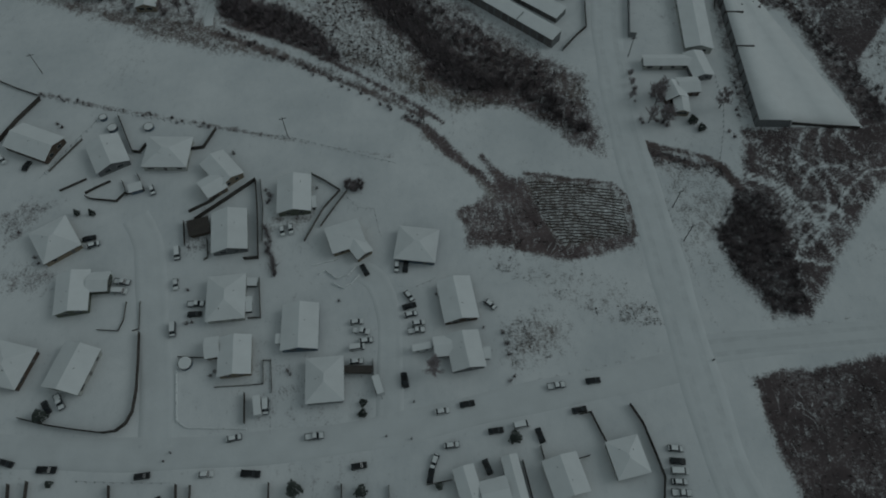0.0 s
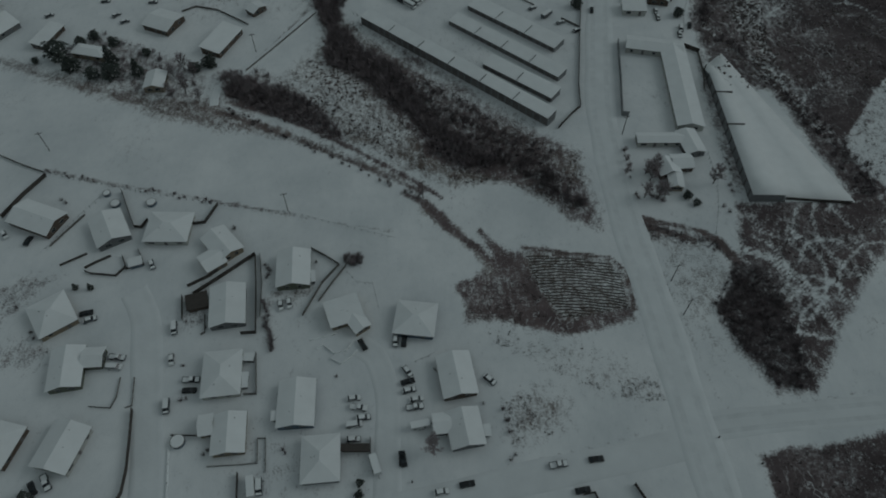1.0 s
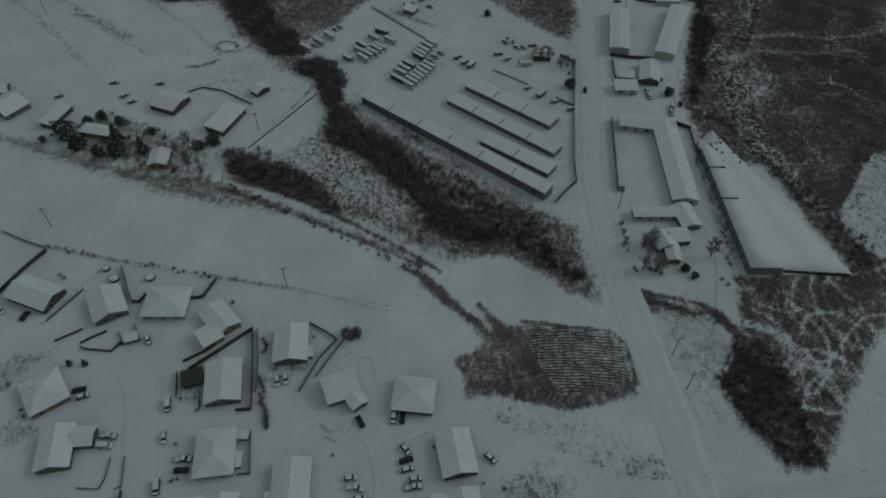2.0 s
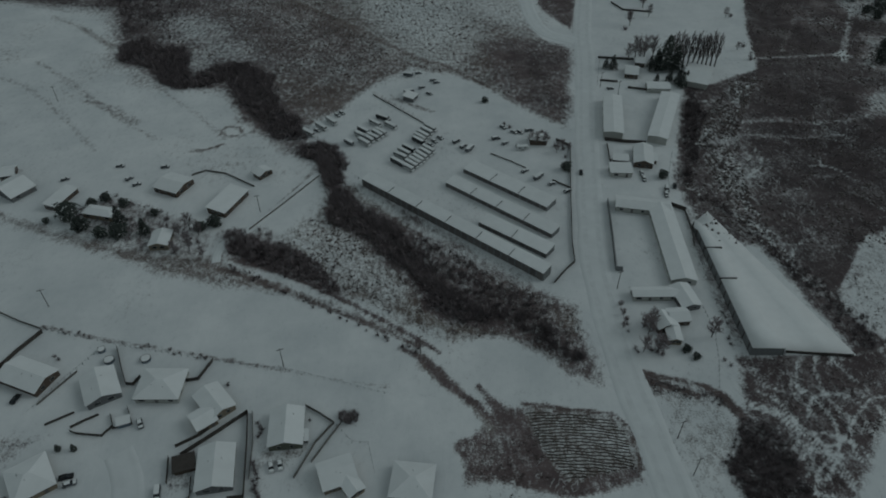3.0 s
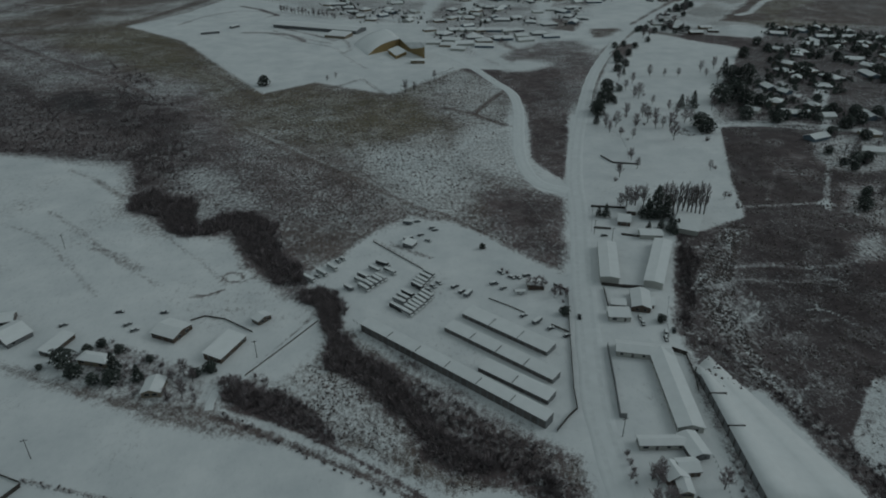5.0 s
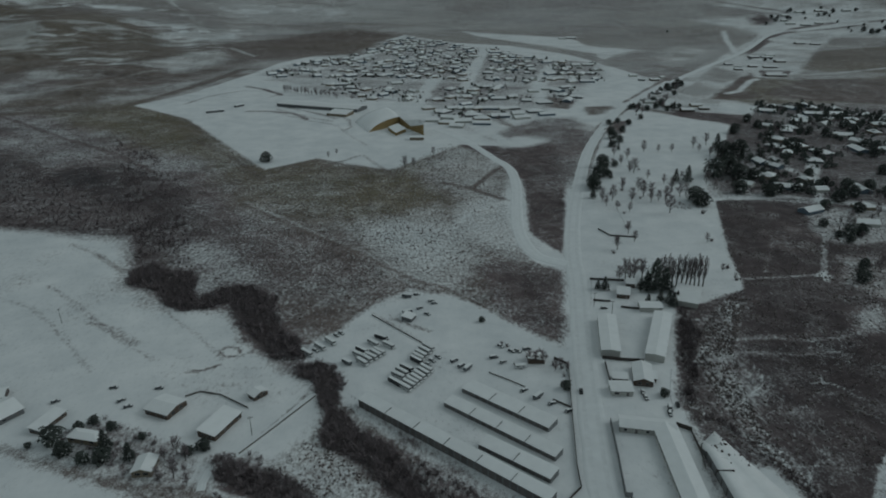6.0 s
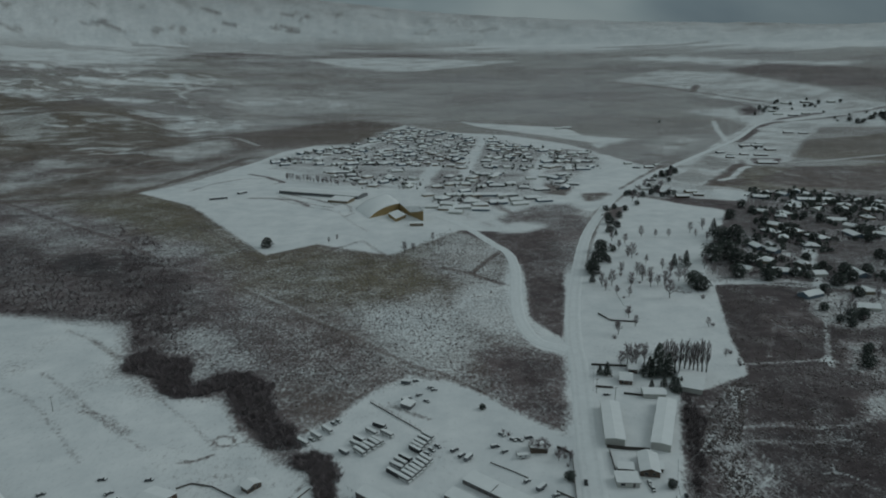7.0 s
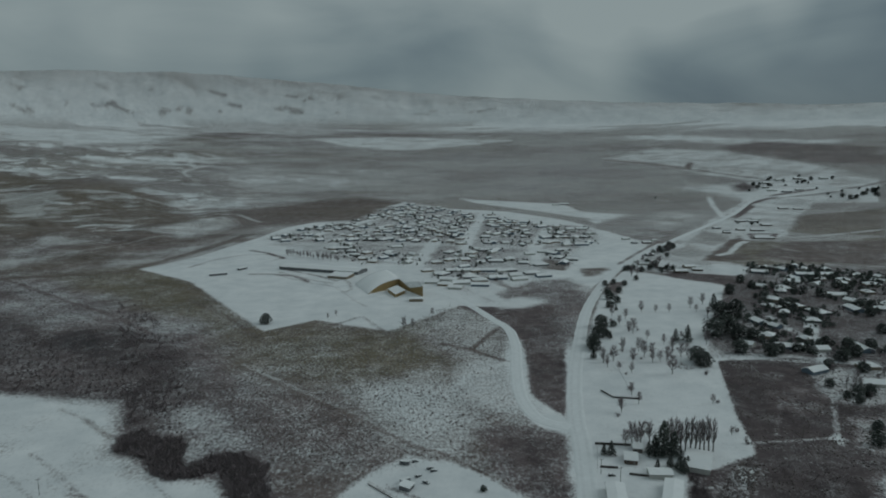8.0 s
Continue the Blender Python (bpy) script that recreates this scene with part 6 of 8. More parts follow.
fence([(-146.3, 169.3), (-139.0, 167.3), (-123.4, 163.5), (-108.1, 159.7), (-91.1, 156.3), (-79.6, 154.2)], 1.0, "wire")
fence([(-79.6, 154.1), (-62.1, 151.3), (-52.9, 149.8)], 1.1, "wire")
fence([(-145.0, 167.5), (-149.8, 158.0), (-153.6, 147.9)], 1.9, "board")
fence([(-165.7, 177.8), (-155.5, 172.9), (-146.3, 169.3)], 1.0, "grey")
fence([(-120.8, 159.1), (-128.0, 146.2), (-134.5, 132.1)], 1.2, "wire")
fence([(-125.1, 149.3), (-128.9, 142.5), (-132.7, 135.5)], 0.9, "grey")
fence([(-115.1, 160.0), (-110.4, 151.1), (-106.3, 143.8), (-103.7, 143.5), (-102.3, 147.0)], 1.6, "board")
fence([(-79.4, 153.9), (-82.3, 145.7), (-87.6, 144.7)], 1.7, "board")
fence([(-118.0, 126.6), (-115.0, 128.9), (-110.8, 131.5)], 1.2, "board")
fence([(-117.6, 125.3), (-115.5, 124.4), (-106.9, 123.5), (-104.7, 127.1), (-107.1, 131.7)], 1.2, "board")
fence([(-104.5, 126.2), (-98.8, 128.0), (-102.6, 134.5)], 1.2, "board")
fence([(-126.6, 127.6), (-119.1, 132.4)], 1.1, "board")
fence([(-79.8, 116.3), (-71.6, 123.7), (-62.6, 132.1), (-60.4, 120.6), (-57.6, 102.3), (-62.2, 101.9)], 2.0, "board")
fence([(-82.4, 119.4), (-75.9, 123.6), (-71.9, 127.9)], 1.6, "board")
fence([(-83.4, 115.6), (-81.4, 106.8)], 1.5, "board")
fence([(-74.8, 109.0), (-73.5, 102.5), (-74.6, 101.7)], 1.0, "grey")
fence([(-61.1, 132.2), (-58.7, 120.9), (-57.3, 108.2)], 1.0, "grey")
fence([(-44.0, 134.5), (-39.2, 131.6), (-34.1, 128.0), (-39.0, 120.8), (-43.9, 108.5)], 1.4, "grey")
fence([(-31.9, 127.6), (-35.7, 120.9), (-39.4, 113.8)], 1.2, "grey")
fence([(-33.1, 127.0), (-27.6, 120.9), (-22.5, 120.5), (-19.7, 109.8)], 1.0, "wire")
fence([(-40.7, 99.9), (-32.7, 102.1)], 0.5, "low")
fence([(-38.3, 96.8), (-36.3, 98.1), (-32.6, 95.2), (-29.3, 96.4), (-27.1, 99.5)], 0.7, "low")
fence([(-33.8, 93.7), (-30.3, 92.0), (-27.7, 93.9), (-25.7, 96.6)], 0.7, "low")
fence([(-56.4, 95.3), (-54.2, 82.1), (-58.0, 81.9)], 1.2, "grey")
fence([(-64.3, 60.8), (-56.0, 61.3), (-50.7, 61.8), (-51.7, 68.8), (-49.5, 68.8), (-48.0, 59.3)], 0.7, "grey")
fence([(-76.2, 69.7), (-66.2, 69.4)], 1.0, "grey")
fence([(-76.1, 65.9), (-73.2, 51.3), (-70.0, 49.3), (-53.6, 49.1)], 0.5, "low")
fence([(-48.4, 59.4), (-46.8, 47.4)], 0.8, "wire")
fence([(-20.1, 68.8), (-19.6, 63.5), (-18.7, 58.8)], 1.6, "board")
fence([(37.9, 53.2), (40.9, 53.8), (42.4, 49.9), (44.2, 45.6)], 1.6, "board")
fence([(52.0, 56.0), (54.8, 50.8), (57.0, 42.9), (58.6, 36.4), (57.2, 29.3)], 1.8, "board")
fence([(-96.2, 35.1), (-86.5, 34.8), (-71.3, 34.7)], 1.0, "wire")
fence([(-113.7, 34.3), (-110.9, 23.0)], 1.7, "board")
fence([(-109.0, 35.0), (-106.9, 23.0)], 1.7, "board")
fence([(-87.3, 34.0), (-85.2, 24.4)], 1.7, "board")
fence([(-69.8, 34.3), (-67.8, 23.0)], 1.9, "board")
fence([(-66.1, 34.1), (-64.6, 23.1)], 1.5, "board")
fence([(-45.6, 34.8), (-44.5, 23.1)], 1.7, "board")
fence([(-26.5, 34.5), (-25.6, 23.1)], 1.9, "board")
fence([(-14.1, 34.2), (-13.4, 24.5)], 1.3, "grey")
fence([(21.3, 40.7), (23.6, 30.0)], 1.8, "board")
fence([(26.4, 44.4), (27.1, 41.1)], 1.6, "board")
fence([(36.4, 41.2), (39.5, 42.1)], 1.4, "board")
fence([(-4.2, 34.4), (2.5, 35.6)], 1.4, "grey")
fence([(-55.5, 58.9), (-54.3, 50.4)], 1.8, "board")
fence([(-132.2, 90.6), (-124.8, 93.5), (-117.4, 96.7)], 0.9, "wire")
fence([(-141.0, 113.4), (-134.3, 119.8), (-125.7, 121.6)], 0.9, "wire")
fence([(-8.0, 92.5), (-2.1, 95.4)], 0.8, "wire")
fence([(-55.9, 151.1), (-16.1, 139.0)], 0.9, "wire")

# vehicles of the near village
park(-104.7, 38.0, 0, "pickup", "dark", False)
park(-116.1, 39.7, -15, "car", "dark", False)
park(-79.2, 36.5, 9, "car", "dark", False)
park(-50.6, 37.1, -3, "pickup", "dark", False)
park(-22.2, 39.2, 10, "car", "dark", False)
park(6.8, 56.0, 11, "car", "dark", False)
park(14.5, 48.6, 8, "car", "dark", False)
park(37.8, 54.4, 11, "car", "dark", False)
park(26.5, 47.3, -72, "car", "dark", False)
park(-11.0, 63.0, -84, "car", "dark", False)
park(-34.7, 47.0, 7, "pickup", "grey", True)
park(-0.1, 54.0, 10, "car", "white", True)
park(2.4, 44.7, 8, "car", "grey", True)
park(21.7, 50.3, 12, "van", "white", True)
park(32.0, 61.3, 10, "pickup", "grey", True)
park(42.5, 62.8, 7, "car", "dark", False)
park(-56.5, 46.5, 13, "car", "grey", True)
park(-62.5, 37.0, 6, "car", "white", True)
park(-2.2, 40.4, -110, "car", "grey", True)
park(-3.1, 36.8, -100, "car", "dark", False)
park(62.6, 43.9, -5, "car", "grey", True)
park(62.6, 40.6, -4, "car", "dark", False)
park(62.7, 38.0, -2, "van", "white", True)
park(62.2, 35.3, -2, "car", "grey", True)
park(62.3, 32.5, -2, "pickup", "grey", True)
park(-18.2, 61.1, -70, "trailer", "white", True)
park(-73.2, 29.4, -60, "car", "dark", False)
park(11.9, 39.0, -67, "car", "dark", False)
park(-51.2, 55.1, -78, "trailer", "white", True)
park(-49.1, 55.1, -82, "van", "grey", True)
park(-83.1, 103.7, -77, "van", "grey", True)
park(-81.5, 93.1, -77, "car", "white", True)
park(-73.9, 83.1, 3, "car", "dark", False)
park(-74.0, 86.4, 2, "pickup", "grey", True)
park(-79.4, 78.0, -80, "van", "grey", True)
park(-112.1, 109.2, 17, "car", "dark", False)
park(-110.2, 106.9, 22, "car", "grey", True)
park(-97.9, 93.8, -6, "pickup", "grey", True)
park(-97.9, 90.6, -2, "van", "white", True)
park(-96.2, 127.9, -62, "car", "grey", True)
park(-149.8, 140.3, -47, "car", "white", True)
park(-140.7, 137.7, 79, "car", "dark", False)
park(-51.3, 112.2, -75, "car", "white", True)
park(-48.7, 113.0, -76, "car", "white", True)
park(-24.2, 98.1, -60, "car", "dark", False)
park(-14.3, 99.4, -90, "car", "grey", True)
park(-11.6, 99.4, -94, "car", "dark", False)
park(-10.3, 89.3, -54, "car", "grey", True)
park(-10.1, 85.9, 17, "car", "dark", False)
park(-9.6, 83.2, 14, "car", "grey", True)
park(-7.3, 80.4, 10, "car", "white", True)
park(-7.7, 78.0, 8, "pickup", "grey", True)
park(-6.1, 72.3, 12, "trailer", "white", True)
park(14.2, 86.5, -42, "car", "grey", True)
park(-10.6, 62.7, -79, "car", "dark", False)
park(-25.6, 80.7, 8, "car", "white", True)
park(-23.9, 77.8, -8, "pickup", "white", True)
park(-22.4, 74.8, 8, "car", "grey", True)
park(-24.8, 72.7, 9, "van", "white", True)
park(-24.8, 68.4, 5, "car", "grey", True)
park(-109.8, 54.8, -53, "car", "dark", False)
park(-106.6, 56.3, -54, "pickup", "grey", True)

# storage yard beside the creek: long sheds with roof seams
storage_row(32.3, 257.2, -40.2, 47.5, 7.3, 3, 2.7)
storage_row(27.4, 241.6, -40.5, 58.7, 5.8, 4, 2.7)
storage_row(32.5, 220.7, -38.6, 34.2, 6.3, 2, 2.7)
storage_row(4.4, 228.4, -40.2, 100.4, 5.3, 6, 4.5)
wedge_hall((109.5, 229.1), (109.7, 155.6), (146.8, 155.4), (119.6, 238.5))

# motel-like courtyard and workshops beside the main road
house(92.8, 319.3, 80.1, 39.6, 9.5, "gable", 4, eave=4.2, name="workshop", category="building", vents=0, label="long pale workshop with a snow-covered low roof", group="workshops beside the road", pitch=0.12, detail=False)
house(120.0, 318.0, 68.0, 49.5, 9.4, "gable", 4, eave=4.2, name="workshop", category="building", vents=0, label="long pale storage hall with a snow-covered low roof", group="workshops beside the road", pitch=0.12, detail=False)
house(90.9, 240.7, -11.3, 23.3, 8.1, "gable", 4, eave=3.0, name="workshop", category="building", vents=0, label="north wing of a courtyard motel with a snowy roof", group="workshops beside the road", pitch=0.3)
house(97.0, 215.6, 87.3, 48.4, 9.9, "gable", 4, eave=3.0, name="workshop", category="building", vents=0, label="long courtyard wing with a snow-covered gabled roof", group="workshops beside the road", pitch=0.3)
house(82.7, 185.1, 0.4, 17.1, 4.7, "gable", 4, eave=2.8, name="workshop", category="building", vents=0, label="narrow low wing with a snow-covered gabled roof", group="workshops beside the road", pitch=0.3)
house(93.9, 183.2, -79.9, 11.6, 7.3, "gable", 0, eave=2.8, name="workshop", category="building", vents=0, label="short wing with a snow-covered gabled roof", group="workshops beside the road", pitch=0.3)
house(88.5, 173.0, 4.4, 7.1, 6.5, "gable", 2, eave=2.8, name="workshop", category="building", vents=0, label="dark house with snow-covered gabled roofs", group="workshops beside the road", pitch=0.4)
house(82.6, 170.2, -77.1, 7.1, 7.6, "gable", 2, eave=2.8, name="workshop", category="building", vents=0, label="dark house wing with a steep snowy roof", group="workshops beside the road", pitch=0.45)
house(84.5, 163.8, 86.6, 6.3, 4.8, "gable", 1, eave=2.6, name="workshop", category="building", vents=0, label="small tan house wing with a snowy roof", group="workshops beside the road", pitch=0.4)
house(100.4, 281.1, 78.6, 16.2, 8.9, "gable", 2, eave=3.0, name="workshop", category="building", vents=0, label="dark cottage with a snow-covered gabled roof", group="workshops beside the road", pitch=0.35)
house(86.8, 268.9, -3.1, 10.1, 7.2, "mono", 4, eave=3.0, name="workshop", category="building", vents=0, label="pale flat-roofed shop under snow", group="workshops beside the road")
house(88.9, 279.0, -8.1, 7.0, 4.5, "mono", 2, eave=2.4, name="workshop", category="building", vents=0, label="low dark shed with a snowy roof", group="workshops beside the road", detail=False)
house(104.6, 279.4, -12.9, 4.0, 5.7, "mono", 2, eave=2.4, name="workshop", category="building", vents=0, label="small dark shed beside a cottage", group="workshops beside the road", detail=False)
house(125.3, 352.9, -4.2, 12.6, 8.1, "gable", 4, eave=3.0, name="workshop", category="building", vents=0, label="pale outbuilding with a snowy roof", group="workshops beside the road", pitch=0.25, detail=False)
house(114.5, 372.0, -13.6, 7.3, 11.2, "gable", 2, eave=3.0, name="workshop", category="building", vents=0, label="brown house among trees with a snowy roof", group="workshops beside the road", pitch=0.35)
house(122.6, 385.4, -14.9, 5.3, 8.2, "gable", 2, eave=3.0, name="workshop", category="building", vents=0, label="brown house behind trees with a snowy roof", group="workshops beside the road", pitch=0.35)
house(152.2, 366.5, -25.0, 14.2, 24.6, "gable", 4, eave=3.4, name="workshop", category="building", vents=0, label="wide low barn with a snow-covered roof", group="workshops beside the road", pitch=0.15, detail=False)

# farm beside the creek
house(-123.3, 258.0, -22.7, 12.7, 12.4, "gable", 2, eave=3.0, name="farm_building", category="building", vents=0, label="long dark farm shed with a snow-covered roof", group="farm buildings", pitch=0.2)
house(-95.1, 245.1, 68.5, 18.2, 9.0, "mono", 2, eave=3.0, name="farm_building", category="building", vents=0, label="dark open barn with a flat snowy roof", group="farm buildings")
house(-84.1, 268.0, -40.0, 5.0, 7.4, "gable", 2, eave=2.6, name="farm_building", category="building", vents=0, label="small dark farm hut with a snowy roof", group="farm buildings", pitch=0.3)
house(-196.3, 255.6, 57.4, 11.7, 15.7, "gable", 0, eave=2.8, name="farm_building", category="building", vents=0, label="farm house with a snow-covered roof", group="farm buildings", pitch=0.35)
house(-171.4, 248.2, 74.1, 14.9, 5.9, "mono", 2, eave=2.6, name="farm_building", category="building", vents=0, label="long narrow dark barn with a snowy roof", group="farm buildings")
house(-149.2, 236.9, -13.1, 13.9, 5.9, "hip", 1, eave=2.8, name="farm_building", category="building", vents=0, label="low farm house among evergreens with a snowy roof", group="farm buildings", pitch=0.3)
house(-117.0, 218.2, -86.5, 9.5, 7.6, "gable", 1, eave=2.8, name="farm_building", category="building", vents=0, label="tan farm house with a snow-covered roof", group="farm buildings", pitch=0.35)
house(-204.9, 268.4, 17.1, 6.1, 8.5, "gable", 2, eave=2.6, name="farm_building", category="building", vents=0, label="dark farm hut with a snowy roof", group="farm buildings", pitch=0.3)

# farmsteads along the far road
house(712, 1553, 0, 23, 11, "gable", 2, eave=3.0, vents=0, detail=False, name="farmhouse", label="far farm building with a snow-covered roof", group="far farm buildings")
house(740, 1551, -6, 23, 11, "gable", 0, eave=3.0, vents=0, detail=False, name="farmhouse", label="far farm building with a snow-covered roof", group="far farm buildings")
house(674, 1391, -10, 26, 11, "gable", 2, eave=3.0, vents=0, detail=False, name="farmhouse", label="far farm building with a snow-covered roof", group="far farm buildings")
house(644, 1402, 0, 16, 11, "gable", 2, eave=3.0, vents=0, detail=False, name="farmhouse", label="far farm building with a snow-covered roof", group="far farm buildings")
house(597, 1360, -8, 15, 11, "gable", 2, eave=3.0, vents=0, detail=False, name="farmhouse", label="far farm building with a snow-covered roof", group="far farm buildings")
house(1086, 2160, -8, 28, 11, "gable", 4, eave=3.0, vents=0, detail=False, name="farmhouse", label="far farm building with a snow-covered roof", group="far farm buildings")
house(1117, 2127, -6, 28, 11, "gable", 0, eave=3.0, vents=0, detail=False, name="farmhouse", label="far farm building with a snow-covered roof", group="far farm buildings")
house(1165, 2144, 8, 25, 11, "gable", 4, eave=3.0, vents=0, detail=False, name="farmhouse", label="far farm building with a snow-covered roof", group="far farm buildings")
house(1092, 2214, -5, 21, 11, "gable", 5, eave=3.0, vents=0, detail=False, name="farmhouse", label="far farm building with a snow-covered roof", group="far farm buildings")
house(632, 1275, -6, 36, 11, "gable", 2, eave=3.0, vents=0, detail=False, name="farmhouse", label="far farm building with a snow-covered roof", group="far farm buildings")
house(995, 1830, -6, 24, 11, "gable", 2, eave=3.0, vents=0, detail=False, name="farmhouse", label="far farm building with a snow-covered roof", group="far farm buildings")
house(318, 1010, -4, 16, 11, "gable", 4, eave=3.0, vents=0, detail=False, name="farmhouse", label="far farm building with a snow-covered roof", group="far farm buildings")
house(337, 980, -6, 12, 9, "gable", 2, eave=3.0, vents=0, detail=False, name="farmhouse", label="far farm building with a snow-covered roof", group="far farm buildings")
house(290, 987, 1, 12, 9, "gable", 3, eave=3.0, vents=0, detail=False, name="farmhouse", label="far farm building with a snow-covered roof", group="far farm buildings")
house(378, 983, 3, 16, 11, "gable", 1, eave=3.0, vents=0, detail=False, name="farmhouse", label="far farm building with a snow-covered roof", group="far farm buildings")

# yard fences
fence([(60.0, 298.3), (66.3, 292.2), (61.0, 255.2), (56.0, 217.1), (55.3, 204.9), (51.1, 200.3), (45.2, 192.5)], 1.6, "board")
fence([(-34.5, 260.6), (-41.9, 267.7)], 1.6, "wire")
fence([(-37.4, 347.2), (-7.4, 314.6)], 0.8, "grey")
fence([(25.7, 285.9), (35.0, 279.1), (42.2, 273.1)], 0.7, "grey")
fence([(53.6, 262.4), (60.9, 256.4)], 1.2, "grey")
fence([(76.3, 245.8), (73.8, 221.9), (71.1, 200.0)], 2.4, "wall", label="long pale boundary wall beside the road")
fence([(71.1, 200.0), (73.7, 199.7)], 2.4, "wall")
fence([(84.9, 298.3), (95.0, 296.0), (105.2, 294.8)], 2.0, "board")
fence([(85.3, 294.6), (83.5, 275.2)], 1.8, "board")
fence([(94.5, 363.6), (104.4, 362.0)], 1.4, "board")
fence([(108.8, 354.7), (124.3, 350.2)], 1.4, "board")
fence([(98.7, 393.8), (120.2, 391.1)], 1.5, "board")
fence([(116.3, 285.7), (109.4, 266.7), (105.8, 250.7)], 1.2, "wire")
fence([(109.7, 239.8), (108.8, 224.0), (107.0, 214.9)], 1.5, "grey")
fence([(104.4, 242.7), (110.1, 238.9)], 2.2, "board")
fence([(100.0, 178.6), (100.3, 165.1), (97.8, 152.8), (93.7, 139.5)], 1.2, "wire")
fence([(122.6, 156.5), (133.0, 155.5), (145.7, 154.6)], 1.6, "board")
fence([(71.2, 145.6), (76.3, 143.2), (86.7, 140.1), (93.6, 138.3)], 1.0, "wire")
fence([(-57.1, 267.1), (-70.6, 244.8), (-82.0, 226.6)], 0.8, "grey")
fence([(-117.9, 267.6), (-112.2, 271.4), (-102.1, 268.9), (-86.2, 258.1)], 1.0, "grey")
fence([(208.5, 827.7), (237.6, 878.8)], 1.2, "grey")
fence([(92.0, 359.4), (100.9, 398.3)], 1.2, "wire")
fence([(142.1, 550.7), (150.4, 530.2), (148.1, 497.4), (143.7, 476.1)], 0.9, "wire")
fence([(124.3, 484.3), (130.0, 470.3), (148.4, 466.5)], 1.3, "board")

# buses, trucks and cars in the yard
park(-29.9, 319.9, -33, "bus", "dark", True)
park(-33.6, 313.9, -43, "bus", "white", True)
park(-25.3, 311.7, -41, "bus", "white", True)
park(-39.0, 306.6, -42, "bus", "dark", True)
park(-40.0, 302.0, -38, "bus", "white", True)
park(-37.8, 295.3, -45, "bus", "white", True)
park(-35.9, 298.6, -46, "bus", "white", True)
park(-33.7, 300.5, -39, "bus", "white", True)
park(-31.6, 303.4, -45, "bus", "white", True)
park(-29.9, 305.3, -42, "bus", "white", True)
park(-4.4, 309.2, -44, "bus", "white", True)
park(-6.1, 306.0, -44, "bus", "white", True)
park(-7.9, 302.3, -44, "bus", "white", True)
park(-9.4, 299.5, -45, "bus", "white", True)
park(-10.2, 296.4, -44, "bus", "dark", True)
park(-14.9, 289.1, -41, "bus", "dark", True)
park(-17.0, 286.0, -42, "bus", "white", True)
park(-18.8, 282.6, -38, "bus", "white", True)
park(-20.2, 277.1, -43, "bus", "dark", True)
park(-15.1, 272.6, -43, "bus", "white", True)
park(-13.2, 275.3, -43, "bus", "white", True)
park(-11.6, 277.7, -44, "bus", "white", True)
park(-9.9, 280.0, -47, "bus", "white", True)
park(-8.4, 282.8, -47, "bus", "white", True)
park(-6.6, 285.7, -46, "bus", "white", True)
park(-5.1, 288.5, -45, "bus", "white", True)
park(-56.9, 316.2, -47, "bus", "white", True)
park(-61.6, 310.6, -44, "bus", "white", True)
park(-67.3, 304.5, -40, "bus", "white", True)
park(-45.7, 295.4, -42, "trailer", "grey", True)
park(-54.8, 323.6, -49, "car", "grey", True)
park(-52.6, 326.1, -50, "car", "grey", True)
park(-63.6, 307.9, -41, "car", "grey", True)
park(0.6, 300.5, -50, "car", "grey", True)
park(-2.4, 297.2, -50, "car", "grey", True)
park(-4.4, 293.6, -41, "car", "grey", True)
park(8.9, 296.8, 43, "van", "grey", True)
park(12.3, 292.1, 52, "van", "grey", True)
park(15.3, 289.2, 55, "trailer", "grey", True)
park(-17.1, 349.1, 25, "trailer", "grey", True)
park(-5.5, 347.6, -40, "car", "grey", True)
park(-3.4, 364.3, 36, "car", "grey", True)
park(-10.0, 355.1, 39, "car", "grey", True)
park(-18.2, 370.1, -13, "trailer", "grey", True)
park(-12.3, 373.1, 17, "car", "grey", True)
park(33.7, 310.9, -54, "car", "grey", True)
park(39.0, 305.9, -40, "car", "grey", True)
park(42.3, 305.9, -47, "car", "grey", True)
park(47.2, 307.6, 17, "van", "grey", True)
park(29.3, 299.7, 17, "van", "grey", True)
park(33.6, 295.2, 41, "car", "grey", True)
park(41.3, 270.3, 39, "car", "grey", True)
park(47.0, 264.6, 45, "trailer", "grey", True)
park(52.9, 259.6, 30, "car", "grey", True)
park(59.4, 253.9, 36, "car", "grey", True)
park(41.8, 290.0, 6, "trailer", "white", True)
park(-1.4, 361.3, 20, "car", "grey", True)
park(97.0, 267.9, -95, "car", "dark", True)
park(97.1, 263.4, -93, "car", "dark", True)
park(105.7, 254.9, -102, "van", "dark", True)
park(110.1, 257.5, -102, "car", "dark", False)
park(68.0, 268.7, -98, "car", "dark", False)
park(98.5, 353.5, 7, "car", "dark", True)
park(104.4, 250.9, -94, "car", "dark", True)
park(-154.6, 275.2, 6, "car", "grey", True)
park(-132.7, 274.5, 7, "car", "grey", True)
park(-146.7, 264.6, 50, "car", "grey", True)
park(-176.8, 264.2, 38, "car", "grey", True)
park(-141.6, 259.9, 32, "car", "grey", True)


# ---- plants ----
cedar = evergreen(8.5, 3.9, 5, True)
spruce = evergreen(10.0, 2.9, 8)
oak = bare_tree(9.5, 3)
poplar = bare_tree(19.0, 6, 0.40)
for base, spot in ((cedar, (-163.0, 235.0)), (spruce, (-139.0, 231.0)), (oak, (-104.0, 213.0)), (poplar, (139.0, 383.0))):
    base.matrix_basis = on_ground(*spot)

# utility poles
utility_pole(-148.4, 180.7)
utility_pole(75.0, 121.8)
utility_pole(76.4, 109.0)
